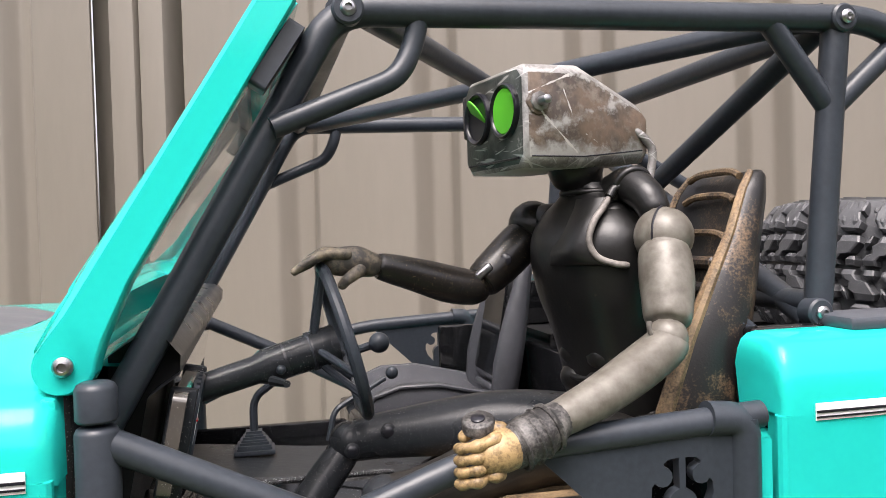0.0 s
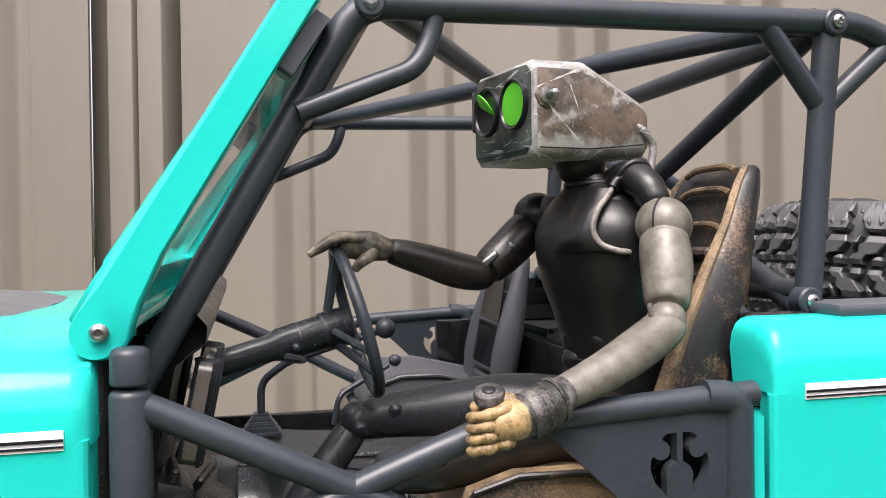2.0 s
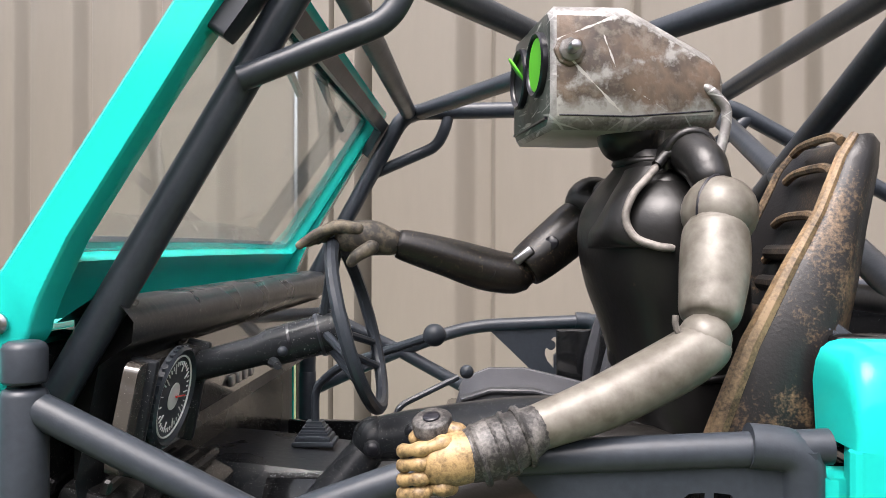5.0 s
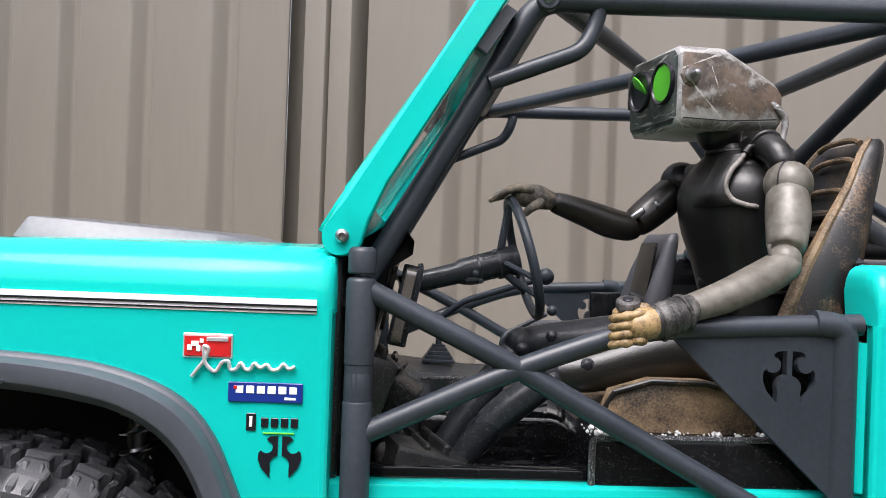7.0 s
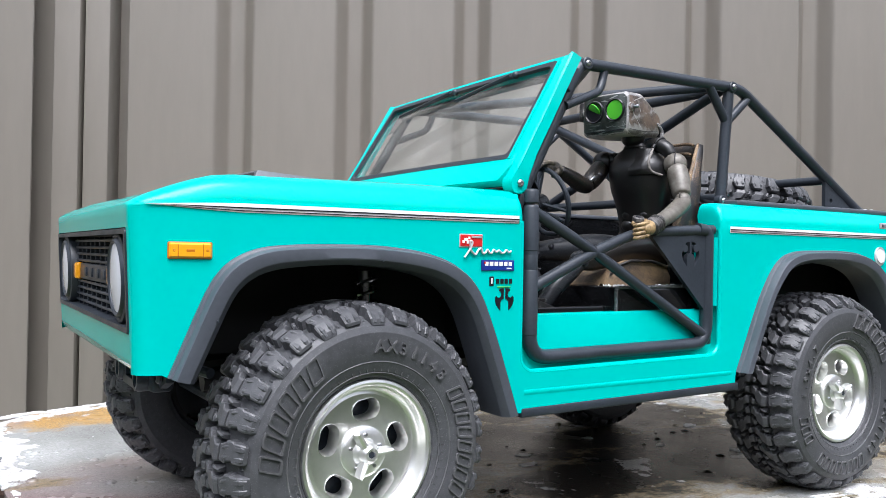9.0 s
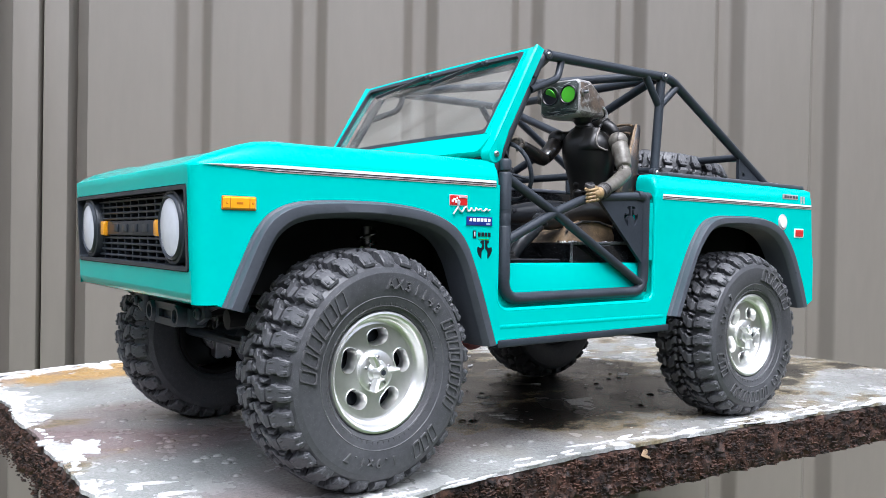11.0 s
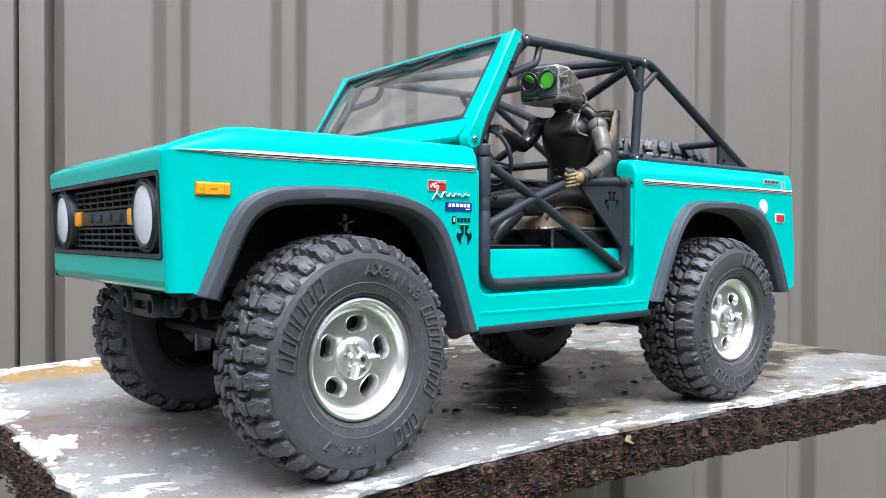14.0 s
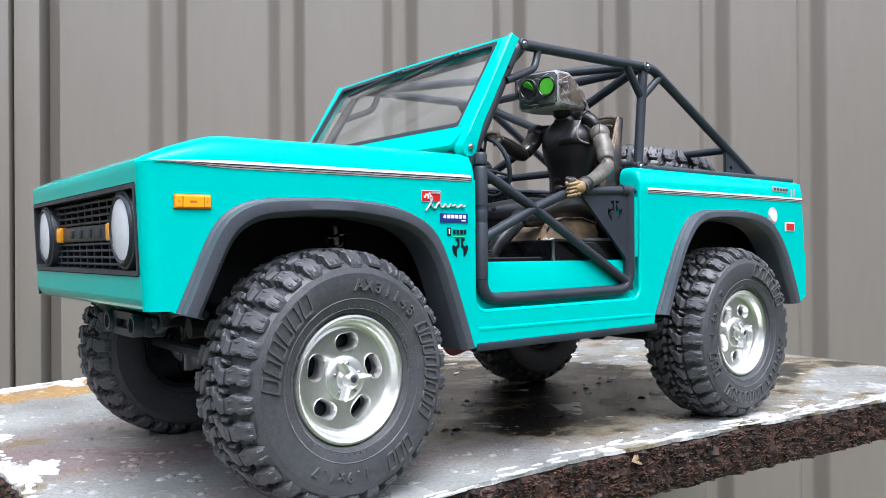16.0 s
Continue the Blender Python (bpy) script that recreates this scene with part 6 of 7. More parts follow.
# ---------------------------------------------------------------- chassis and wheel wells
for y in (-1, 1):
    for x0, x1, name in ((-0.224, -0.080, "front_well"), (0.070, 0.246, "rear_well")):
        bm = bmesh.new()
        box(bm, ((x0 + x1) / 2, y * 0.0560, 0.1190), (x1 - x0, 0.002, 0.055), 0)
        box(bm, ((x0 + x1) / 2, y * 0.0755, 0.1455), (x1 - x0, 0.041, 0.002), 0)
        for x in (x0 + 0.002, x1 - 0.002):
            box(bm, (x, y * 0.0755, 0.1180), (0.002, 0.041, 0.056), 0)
        # near-black colour carries the shade inside the arches
        part(name, bm, SHADE_BLACK, truck, "black inner wheel arch liner, shade deepened by its colour")
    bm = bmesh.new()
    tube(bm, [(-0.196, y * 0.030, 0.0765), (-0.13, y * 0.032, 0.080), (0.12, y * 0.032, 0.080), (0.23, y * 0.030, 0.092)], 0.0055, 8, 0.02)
    # same near-black, painting the shade under the truck onto the rails
    part("frame_rail", bm, SHADE_BLACK, truck)
    for x in (0.156,):
        d = 0.02
        bm = bmesh.new()
        tube(bm, [(x - d * 0.2, y * 0.058, 0.060), (x - d, y * 0.052, 0.140)], 0.0028, 12)
        shock = part("shock_absorber", bm, BLACK, truck, "black coil-over shock absorber")
        bm = bmesh.new()
        a, b = Vector((x - d * 0.3, y * 0.0572, 0.072)), Vector((x - d * 0.95, y * 0.0525, 0.134))
        tube(bm, [a.lerp(b, k / 120) + Vector((0.0058 * math.cos(k * math.tau / 12), 0.0058 * math.sin(k * math.tau / 12), 0)) for k in range(121)], 0.0008, 6)
        part("spring", bm, STEEL, shock)
for x in (-0.156, 0.156):
    bm = bmesh.new()
    tube(bm, [(x, -0.092, 0.0572), (x, 0.092, 0.0572)], 0.0065, 16)
    ball(bm, (x, 0.015, 0.0572), 0.015, squash=(1, 1.1, 1.05))
    part("axle", bm, BLACK, truck, "black axle housing")
    for y in (-1, 1):
        bm = bmesh.new()
        disc(bm, (x, y * 0.074, 0.0572), (0, y, 0), 0.0125, 0.010, 24)
        box(bm, (x, y * 0.076, 0.0572), (0.012, 0.012, 0.034), 0.002)
        part("steering_knuckle", bm, STEEL if x < 0 else BLACK, truck)
bm = bmesh.new()
box(bm, (0.0, 0, 0.0720), (0.060, 0.062, 0.022), 0.005)
box(bm, (-0.045, 0, 0.0800), (0.050, 0.040, 0.026), 0.004)
part("gearbox_skid", bm, BLACK, truck)
bm = bmesh.new()
tube(bm, [(-0.145, 0.015, 0.060), (-0.03, 0.012, 0.076)], 0.004, 12)
tube(bm, [(0.145, 0.015, 0.060), (0.03, 0.012, 0.076)], 0.004, 12)
part("drive_shaft", bm, BLACK, truck)
for y in (-1, 1):
    for s in (-1, 1):
        bm = bmesh.new()
        tube(bm, [(s * 0.150, y * 0.048, 0.050), (s * 0.035, y * 0.030, 0.066)], 0.0036, 10)
        part("suspension_link", bm, BLACK, truck)
bm = bmesh.new()
tube(bm, [(-0.176, -0.072, 0.060), (-0.178, 0.072, 0.060)], 0.0032, 10)
part("steering_link", bm, BLACK, truck)
# front bumper mount
bm = bmesh.new()
box(bm, (-0.2165, -0.0150, 0.0795), (0.010, 0.060, 0.010), 0.002)
mount = part("bumper_mount", bm, BLACK, truck, "black front bumper mount with round sockets")
for y in (-0.037, 0.0022):
    bm = bmesh.new()
    lathe(bm, [(0.0030, 0), (0.0054, 0), (0.0056, 0.004), (0.0050, 0.0058), (0.0036, 0.0058), (0.0030, 0.001)], 24, Matrix.Translation((-0.2205, y, 0.0800)) @ Vector((0, 1, 0)).rotation_difference(Vector((-1, 0, 0))).to_matrix().to_4x4(), close=True)
    part("socket", bm, BLACK, mount)
bm = bmesh.new()
plate(bm, soft2([(-0.0165, -0.0058), (0.0165, -0.0058), (0.0165, 0.0058), (-0.0165, 0.0058)], 0.002), [soft2([(-0.010, -0.0022), (0.010, -0.0022), (0.010, 0.0022), (-0.010, 0.0022)], 0.001)], frame_of((-0.2243, -0.0175, 0.0798), (0, -1, 0), (0, 0, 1)), -0.002)
part("mount_plate", bm, BLACK, mount)
for y in (-1, 1):
    bm = bmesh.new()
    tube(bm, [(-0.2180, y * 0.040, 0.0800), (-0.2120, y * 0.060, 0.0880), (-0.2050, y * 0.075, 0.0860)], 0.0022, 10, 0.005)
    box(bm, (-0.2160, y * 0.046, 0.0850), (0.004, 0.016, 0.016), 0.001, Euler((radians(20 * y), 0, 0)).to_matrix())
    part("mount_bracket", bm, BLACK, mount)
    bm = bmesh.new()
    screw(bm, (-0.2184, y * 0.049, 0.0820), (-1, 0, 0), 0.0030)
    part("mount_screw", bm, BLACK, mount)
for y in (-1, 1):
    bm = bmesh.new()
    a, b = Vector((-0.1315, y * 0.068, 0.075)), Vector((-0.1330, y * 0.066, 0.127))
    tube(bm, [a, b], 0.0030, 12)
    shock = part("shock_absorber", bm, STEEL, truck, "steel shock absorber with a coil spring")
    bm = bmesh.new()
    ax, sx = (b - a).normalized(), (b - a).normalized().cross(Vector((0, 1, 0))).normalized()
    sy = ax.cross(sx)
    tube(bm, [a.lerp(b, 0.05 + 0.9 * k / 120) + (sx * math.cos(k * math.tau / 14) + sy * math.sin(k * math.tau / 14)) * 0.0050 for k in range(121)], 0.0008, 6)
    part("coil_spring", bm, STEEL, shock, "steel coil spring")
for k in range(4):
    bm = bmesh.new()
    p = Vector((-0.004 + k * 0.005, -0.004 + k * 0.006, 0.060))
    tube(bm, [p + Vector((-0.02, 0.01, 0.03)), p + Vector((-0.008, 0.0, -0.010 - 0.003 * k)), p + Vector((0.016, 0.004, -0.014)), p + Vector((0.03, 0.006, 0.026))], 0.0016, 8, 0.010)
    part("wire", bm, PINK, truck, "loose pink wire")

# ---------------------------------------------------------------- the doll at the wheel: one mesh
def spline(pts, n):
    """Points along a smooth line through pts (tuples of any length)."""
    P = [np.array(p, float) for p in pts]
    P = [2 * P[0] - P[1]] + P + [2 * P[-1] - P[-2]]
    out = []
    for i in range(1, len(P) - 2):
        for k in range(n):
            t = k / n
            a, b, c, d = P[i - 1], P[i], P[i + 1], P[i + 2]
            out.append(0.5 * (2 * b + (c - a) * t + (2 * a - 5 * b + 4 * c - d) * t * t + (3 * b - a - 3 * c + d) * t ** 3))
    out.append(P[-2])
    return out


def soft_limb(bm, pts, mat, n=18, steps=6):
    """A smooth limb through (x, y, z, radius)."""
    s = spline(pts, steps)
    limb(bm, [tuple(p[:3]) for p in s], [float(p[3]) for p in s], n, mat)


bm = bmesh.new()
DOLL = [SUIT, ARM, HAND, WRAP, HEAD, GREEN, HEAD_SIDE, STEEL, INK, GLOVE, DUSTED, RIM, CREAM, SCUFF, DUSTY]
f_dir, l_dir = Vector((-0.95, -0.31, 0)), Vector((0.31, -0.95, 0))
# trunk
torso = spline([(0.0455, -0.0680, 0.1310, 0.0130, 0.0115), (0.0450, -0.0680, 0.1400, 0.0132, 0.0108), (0.0425, -0.0682, 0.1480, 0.0132, 0.0118), (0.0412, -0.0684, 0.1560, 0.0130, 0.0120), (0.0396, -0.0686, 0.1650, 0.0140, 0.0128), (0.0380, -0.0688, 0.1730, 0.0154, 0.0140), (0.0368, -0.0690, 0.1810, 0.0160, 0.0142), (0.0362, -0.0690, 0.1870, 0.0154, 0.0130), (0.0355, -0.0686, 0.1920, 0.0122, 0.0094), (0.0350, -0.0680, 0.1960, 0.0072, 0.0060), (0.0345, -0.0678, 0.1990, 0.0052, 0.0052)], 4)
rows = []
for x, y, z, w, d in torso:
    row = []
    for k in range(28):
        a = k * math.tau / 28
        cw, cd = math.cos(a), math.sin(a)
        cw, cd = math.copysign(abs(cw) ** 0.78, cw), math.copysign(abs(cd) ** 0.80, cd)
        row.append(Vector((x, y, z)) + l_dir * w * 1.06 * cw + f_dir * d * cd)
    rows.append(row)
vs = loft(bm, rows, 0, True)
bm.faces.new(vs[0][::-1])
# breast and belly plates
for s in (-1, 1):
    ball(bm, Vector((0.0372, -0.0690, 0.1815)) + f_dir * 0.0052 + l_dir * s * 0.0066, 0.0086, n=26, mat=0, squash=(0.95, 0.95, 0.88))
    for z in (0.1530, 0.1590, 0.1645):
        ball(bm, Vector((0.0405, -0.0685, z)) + f_dir * 0.0075 + l_dir * s * 0.0046, 0.0049, n=20, mat=0, squash=(0.95, 0.95, 0.80))
# hem of the vest, belt and skirt of the hip
tube(bm, [Vector((0.0414, -0.0684, 0.1552 + 0.0016 * math.cos(2 * k * math.tau / 28))) + l_dir * 0.0140 * math.cos(k * math.tau / 28) + f_dir * 0.0124 * math.sin(k * math.tau / 28) for k in range(28)], 0.0007, 8, closed=True)
for z, w, d, r in ((0.1462, 0.0140, 0.0124, 0.0010), (0.1395, 0.0142, 0.0120, 0.0012)):
    tube(bm, [Vector((0.0440, -0.0681, z)) + l_dir * w * math.cos(k * math.tau / 28) + f_dir * d * math.sin(k * math.tau / 28) for k in range(28)], r, 8, closed=True, mat=3)
# neck and collar
soft_limb(bm, [(0.0345, -0.0678, 0.1960, 0.0056), (0.0335, -0.0682, 0.1985, 0.0048), (0.0322, -0.0684, 0.2012, 0.0066), (0.0314, -0.0686, 0.2036, 0.0068), (0.0310, -0.0686, 0.2052, 0.0062)], 0)
tube(bm, [Vector((0.0348, -0.0679, 0.1968)) + l_dir * 0.0066 * math.cos(k * math.tau / 24) + f_dir * 0.0060 * math.sin(k * math.tau / 24) for k in range(24)], 0.0008, 8, closed=True)
# left shoulder: rim of the arm hole, dark socket, strap, ball
sl = Vector((0.0425, -0.0894, 0.1862))
loop = spline([(0.0357, -0.0868, 0.1801), (0.0324, -0.0862, 0.1806), (0.0291, -0.0848, 0.1822), (0.0277, -0.0840, 0.1856), (0.0291, -0.0835, 0.1897), (0.0320, -0.0822, 0.1929), (0.0338, -0.0812, 0.1951)], 5)
skin = []
for p in loop:
    p = Vector(p)
    deep = 0.0150 - max(0.0, p.z - 0.183) * 0.62
    mid = Vector((0.0368, -0.0690, p.z)) + f_dir * deep
    skin.append([p.lerp(mid, f) + (f_dir * 0.75 + l_dir * 0.65) * 0.0026 * math.sin(math.pi * f) for f in (0, 0.15, 0.3, 0.45, 0.6, 0.75, 0.9, 1.0)])
loft(bm, skin, 0)
tube(bm, [Vector(p) for p in loop], [0.0005] + [0.00075] * (len(loop) - 2) + [0.0005], 8, mat=11)
loop = spline([(0.0338, -0.0812, 0.1951), (0.0359, -0.0805, 0.1972), (0.0392, -0.0825, 0.1972), (0.0414, -0.0862, 0.1938)], 5)
tube(bm, [Vector(p) for p in loop], 0.0011, 8, mat=0)
ball(bm, (0.0362, -0.0785, 0.1868), 0.0076, n=24, mat=0, squash=(0.85, 0.50, 1.0))
disc(bm, (0.0318, -0.0806, 0.1868), (-0.75, -0.66, 0), 0.0014, 0.0012, 14, mat=8)
soft_limb(bm, [(0.0385, -0.0740, 0.1975, 0.0034), (0.0398, -0.0790, 0.1978, 0.0042), (0.0412, -0.0840, 0.1952, 0.0040), (0.0418, -0.0862, 0.1925, 0.0036)], 0)
tube(bm, [Vector((0.0400, -0.0800, 0.1965)) + Vector((0.0042 * math.cos(a), -0.002 * math.sin(a), 0.0046 * math.sin(a))) for a in np.linspace(-0.2, 3.5, 14)], 0.0010, 8, mat=0)
ball(bm, sl, 0.0064, n=26, mat=1)
tube(bm, [sl + Vector((0.0064 * math.sin(a) * 0.75, 0.0064 * math.sin(a) * 0.62, 0.0064 * math.cos(a))) for a in np.linspace(0, math.tau, 30, endpoint=False)], 0.0003, 5, closed=True, mat=8)
soft_limb(bm, [(0.0412, -0.0918, 0.1828, 0.0050), (0.0411, -0.0921, 0.1822, 0.0055), (0.0404, -0.0942, 0.1775, 0.0057), (0.0394, -0.0962, 0.1730, 0.0053), (0.0384, -0.0980, 0.1692, 0.0047), (0.0379, -0.0988, 0.1678, 0.0030)], 1, 24)
tube(bm, [Vector((0.0372, -0.0994, 0.1690)) + Vector((-0.0052 * math.cos(a), -0.0028 * math.cos(a), -0.0040 * math.sin(a))) for a in np.linspace(-0.2, 3.3, 14)], 0.0005, 6, mat=11)
ball(bm, (0.0372, -0.0998, 0.1660), 0.0042, n=16, mat=1)
soft_limb(bm, [(0.0388, -0.0998, 0.1664, 0.0026), (0.0372, -0.1002, 0.1648, 0.0042), (0.0300, -0.1022, 0.1609, 0.0045), (0.0200, -0.1055, 0.1566, 0.0041), (0.0100, -0.1085, 0.1534, 0.0034)], 1, 24)
soft_limb(bm, [(0.0098, -0.1086, 0.1533, 0.0036), (0.0068, -0.1096, 0.1519, 0.0043), (0.0035, -0.1106, 0.1508, 0.0045), (0.0012, -0.1112, 0.1502, 0.0041)], 3)
for k in range(4):
    c = Vector((0.0082 - k * 0.0021, -0.1092 - k * 0.0006, 0.1524 - k * 0.0008))
    ax = Vector((-0.0085, -0.0020 + 0.0012 * (k % 2), -0.0030)).normalized()
    s1 = ax.orthogonal().normalized()
    s2 = ax.cross(s1)
    tube(bm, [c + (s1 * math.cos(a) + s2 * math.sin(a)) * 0.0042 for a in np.linspace(0, math.tau, 20, endpoint=False)], 0.0006, 6, closed=True, mat=3)
wrist, SMALL = Vector((0.0015, -0.1112, 0.1503)), 0.80


def at_hand(x, y, z, r):
    return (*(wrist + (Vector((x, y, z)) - Vector((0.0020, -0.1112, 0.1500))) * SMALL), r * SMALL)


soft_limb(bm, [at_hand(0.0030, -0.1110, 0.1502, 0.0046), at_hand(-0.0020, -0.1122, 0.1492, 0.0048), at_hand(-0.0045, -0.1124, 0.1486, 0.0044)], 2)
for k in range(4):
    z = 0.1522 - k * 0.0026
    soft_limb(bm, [at_hand(*q) for q in ((-0.0028, -0.1132, z, 0.0015), (-0.0042, -0.1142, z + 0.0002, 0.0017), (-0.0062, -0.1146 + 0.0003 * k, z - 0.0003, 0.0012), (-0.0082, -0.1148, z - 0.0007, 0.0015), (-0.0098, -0.1142, z - 0.0010, 0.0011), (-0.0112, -0.1128, z - 0.0015, 0.0014), (-0.0116, -0.1112, z - 0.0018, 0.0012))], 2, 10, 4)
soft_limb(bm, [at_hand(*q) for q in ((-0.0015, -0.1100, 0.1535, 0.0018), (-0.0065, -0.1085, 0.1540, 0.0016), (-0.0095, -0.1080, 0.1520, 0.0014))], 2, 10, 4)
ring_at, ring_ax = Vector((-0.0050, -0.1090, 0.1532)), Vector((-0.15, -0.35, 1)).normalized()
disc(bm, ring_at, ring_ax, 0.0030, 0.0021, 22, mat=3)
disc(bm, ring_at + ring_ax * 0.0021, ring_ax, 0.0013, 0.0003, 16, mat=8)
# right arm to the wheel
sr = Vector((0.0270, -0.0500, 0.1895))
ball(bm, sr, 0.0064, n=22, mat=0)
soft_limb(bm, [(0.0290, -0.0530, 0.1905, 0.0044), (0.0310, -0.0560, 0.1900, 0.0050)], 0)
soft_limb(bm, [(0.0245, -0.0508, 0.1866, 0.0036), (0.0238, -0.0510, 0.1858, 0.0053), (0.0180, -0.0525, 0.1808, 0.0053), (0.0122, -0.0540, 0.1762, 0.0046), (0.0112, -0.0543, 0.1754, 0.0030)], 10, 20)
box(bm, (0.0112, -0.0575, 0.1785), (0.0048, 0.0030, 0.0020), 0.0005, Euler((0, radians(-38), 0)).to_matrix(), mat=7)
for p in ((0.0172, -0.0572, 0.1812), (0.0040, -0.0597, 0.1752)):
    disc(bm, p, (-0.3, -1, 0.1), 0.0015, 0.0007, 12, mat=8)
soft_limb(bm, [(0.0108, -0.0550, 0.1744, 0.0026), (0.0098, -0.0552, 0.1744, 0.0041), (0.0030, -0.0565, 0.1757, 0.0046), (-0.0050, -0.0587, 0.1782, 0.0041), (-0.0142, -0.0608, 0.1808, 0.0032), (-0.0151, -0.0610, 0.1810, 0.0020)], 10, 20)
soft_limb(bm, [(-0.0135, -0.0606, 0.1806, 0.0021), (-0.0178, -0.0616, 0.1816, 0.0021)], 7)
soft_limb(bm, [(-0.0170, -0.0616, 0.1815, 0.0030), (-0.0205, -0.0622, 0.1822, 0.0037), (-0.0250, -0.0628, 0.1824, 0.0032)], 9)
for k in range(4):
    y = -0.0655 + k * 0.0022
    soft_limb(bm, [(-0.0228, y, 0.1840, 0.0013), (-0.0275, y - 0.0003 * k, 0.1842 + 0.0004 * (k % 2), 0.0013), (-0.0312, y - 0.0006, 0.1828 - 0.0006 * (k % 2), 0.0011), (-0.0345 + 0.0014 * k, y - 0.0008, 0.1806 + 0.0005 * k, 0.0009)], 9, 10, 4)
soft_limb(bm, [(-0.0200, -0.0652, 0.1803, 0.0016), (-0.0228, -0.0664, 0.1785, 0.0013), (-0.0240, -0.0662, 0.1772, 0.0011)], 9, 10, 4)
# legs
for hip, knee, foot in (((0.0420, -0.0590), (-0.0205, -0.0470), (-0.0500, -0.0560)), ((0.0420, -0.0775), (-0.0170, -0.0810), (-0.0480, -0.0800))):
    zk = 0.1370 if hip[1] > -0.07 else 0.1330
    near = hip[1] < -0.07
    soft_limb(bm, [(*hip, 0.1370, 0.0090), (0.5 * (hip[0] + knee[0]) + 0.006, 0.5 * (hip[1] + knee[1]), 0.1400, 0.0082), (knee[0] + 0.010, knee[1], zk + 0.0010, 0.0060), (*knee, zk, 0.0050)], 12 if near else 14)
    ball(bm, (knee[0] - 0.001, knee[1], zk), 0.0052, n=20, mat=14)
    for dx, dz in ((-0.001, 0.0), (0.008, 0.004)):
        disc(bm, (knee[0] + dx, knee[1] - 0.0046, zk + dz - 0.001), (0, -1, 0.1), 0.0019, 0.0008, 18, mat=14)
        disc(bm, (knee[0] + dx, knee[1] - 0.0055, zk + dz - 0.001), (0, -1, 0.1), 0.0013, 0.0002, 12, mat=8)
    soft_limb(bm, [(knee[0] - 0.003, knee[1], zk - 0.003, 0.0042), (0.5 * (knee[0] + foot[0]), 0.5 * (knee[1] + foot[1]), 0.1200, 0.0046), (foot[0] + 0.004, foot[1], 0.1060, 0.0034)], 14)
    soft_limb(bm, [(foot[0] + 0.006, foot[1], 0.1020, 0.0044), (foot[0] - 0.004, foot[1] - 0.001, 0.1040, 0.0046), (foot[0] - 0.0140, foot[1] - 0.002, 0.1100, 0.0036)], 3)
# head: a scuffed metal case that tapers to the back
hf, hl = Vector((-0.983, -0.185, 0)), Vector((0.185, -0.983, 0))
hc = Vector((0.0120, -0.0663, 0.2130))
rows = []
for d, w, lo, hi in ((0.0000, 0.0141, -0.0101, 0.0107), (0.0010, 0.0151, -0.0110, 0.0117), (0.0140, 0.0152, -0.0110, 0.0120), (0.0150, 0.0152, -0.0110, 0.0118), (0.0322, 0.0134, -0.0097, 0.0040), (0.0336, 0.0131, -0.0095, 0.0026), (0.0344, 0.0122, -0.0086, 0.0012)):
    c = 0.0022
    base_c = hc - hf * d
    row = []
    for s, q in ((-w + c, lo), (w - c, lo), (w, lo + c), (w, hi - c), (w - c, hi), (-w + c, hi), (-w, hi - c), (-w, lo + c)):
        row.append(base_c + hl * s + Vector((0, 0, q)))
    rows.append(row)
first = len(bm.faces)
vs = loft(bm, rows, 6, True)
bm.faces.ensure_lookup_table()
for i, f in enumerate(bm.faces[first:]):
    ring, col = divmod(i, 8)
    if ring in (0, 5) or (ring in (1, 3) and col in (1, 3, 5, 7)):
        f.material_index = 13
    elif f.normal.z < -0.8 or f.normal.z > 0.8:
        f.material_index = 4
bm.faces.new(vs[0][::-1]).material_index = 4
bm.faces.new(vs[-1]).material_index = 6
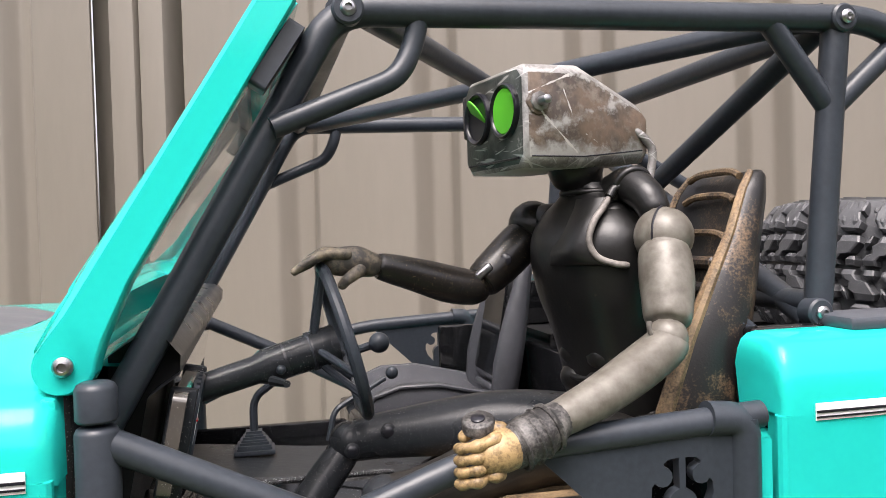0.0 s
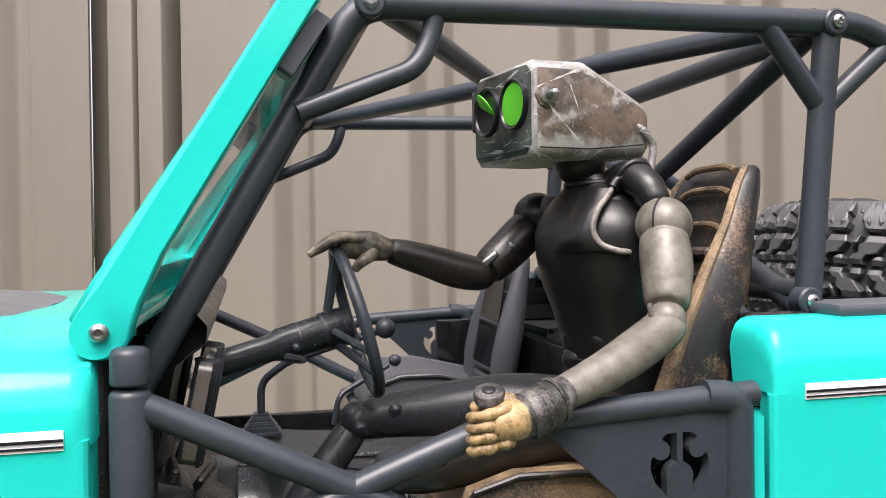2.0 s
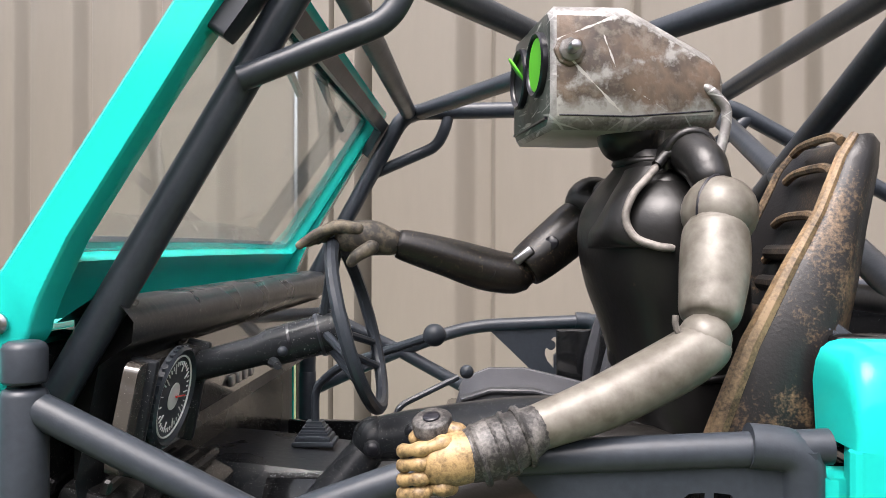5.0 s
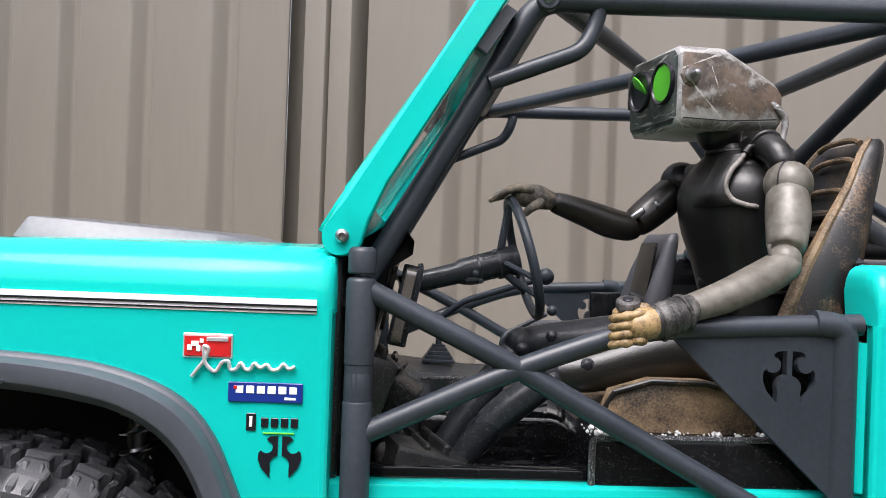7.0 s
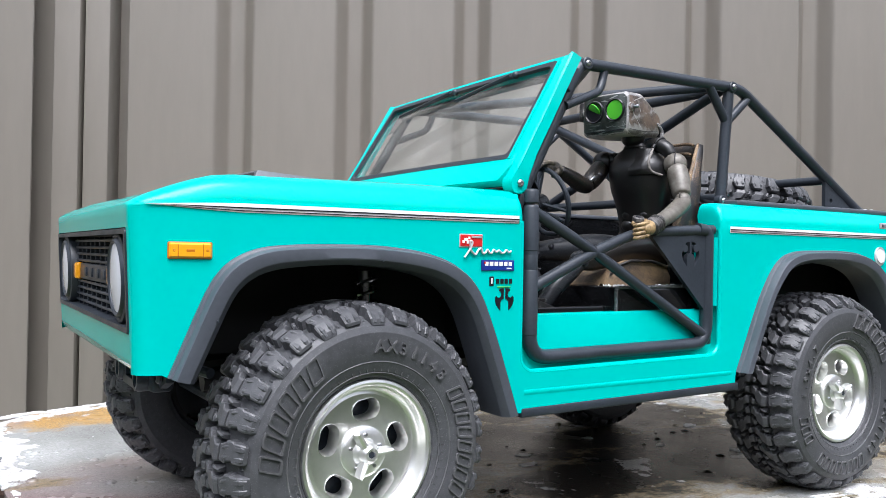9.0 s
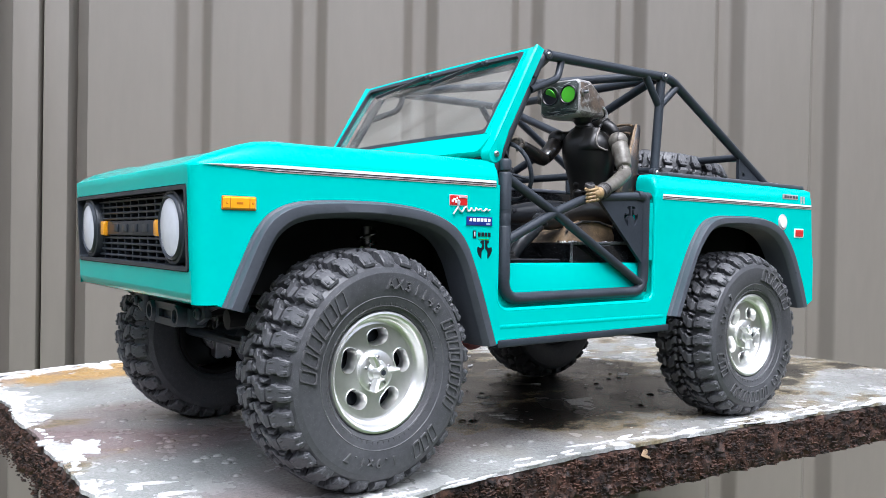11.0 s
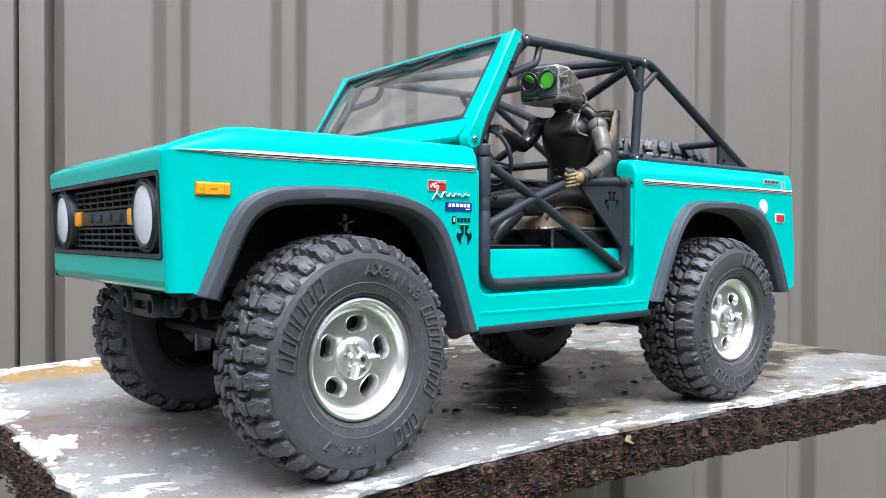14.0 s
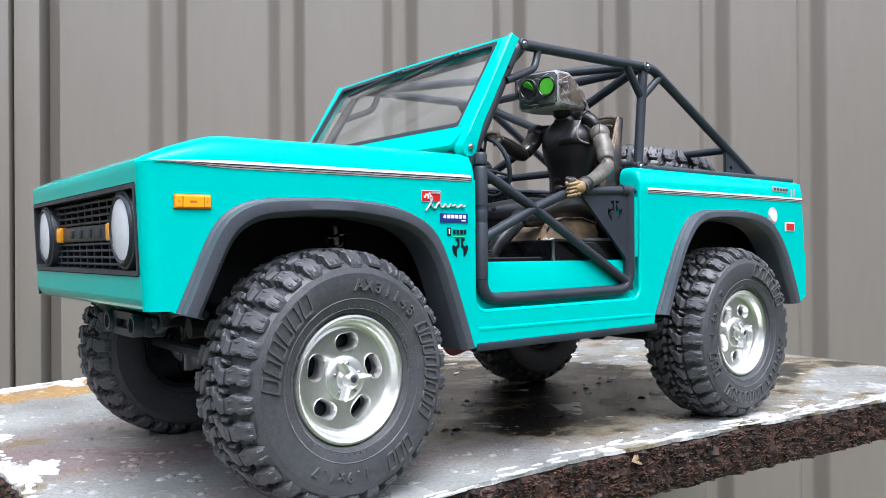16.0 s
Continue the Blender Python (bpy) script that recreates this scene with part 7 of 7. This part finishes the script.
# seam along the foot of the case, bolted plate on the flank
tube(bm, [hc + hf * 0.0003 + hl * -0.0125 + Vector((0, 0, -0.0088)), hc + hf * 0.0003 + hl * 0.0125 + Vector((0, 0, -0.0088))], 0.0003, 5, mat=8)
tube(bm, [hc - hf * 0.0015 + hl * 0.0152 + Vector((0, 0, -0.0086)), hc - hf * 0.0150 + hl * 0.0153 + Vector((0, 0, -0.0086)), hc - hf * 0.0320 + hl * 0.0135 + Vector((0, 0, -0.0068))], 0.00016, 5, mat=8)
for s in (-1, 1):
    c = hc + hl * s * 0.0068 + Vector((0, 0, 0.0022)) + hf * 0.0002
    m = Matrix.Translation(c) @ Vector((0, 1, 0)).rotation_difference(hf).to_matrix().to_4x4()
    lathe(bm, [(0.0062, -0.0004), (0.0062, 0.0008), (0.0058, 0.0011), (0.0053, 0.0008), (0.0052, 0.0002)], 32, m, 8)
    if s > 0:
        lathe(bm, [(0.0052, 0.0003), (0.0050, 0.0006), (0, 0.0006)], 32, m, 5)
    else:
        # the far eye's green disc is swung half open over its dark hole
        lathe(bm, [(0.0053, 0.0001), (0, 0.0001)], 32, m, 8)
        disc(bm, c + hf * 0.0001 + Vector((0, 0, 0.0009)), hf * 0.80 + Vector((0, 0, -0.55)) + hl * -0.25, 0.0042, 0.0004, 30, mat=5)
    e = hc + hl * s * 0.0152 - hf * 0.0034 + Vector((0, 0, 0.0032))
    disc(bm, e, hl * s, 0.0022, 0.0010, 8, mat=13)
    disc(bm, e + hl * s * 0.0012, hl * s, 0.0010, 0.0030, 12, mat=7)
    disc(bm, e - hl * s * 0.0004, hl * s, 0.0030, 0.0008, 8, mat=6)
box(bm, hc + hl * -0.0172 - hf * 0.004 + Vector((0, 0, 0.004)), (0.0060, 0.0030, 0.0110), 0.0008, Matrix((hf, hl, Vector((0, 0, 1)))).transposed(), mat=3)
tube(bm, [(0.0400, -0.0705, 0.2125), (0.0452, -0.0738, 0.2105), (0.0484, -0.0740, 0.2068), (0.0484, -0.0740, 0.2040), (0.0473, -0.0742, 0.1990), (0.0455, -0.0745, 0.1935)], 0.0010, 10, 0.004, mat=13)
doll = finish("robot_doll", bm, DOLL, sharp=50)
tagged(doll, "black jointed robot doll with scuffed metal head and green eyes", "doll")
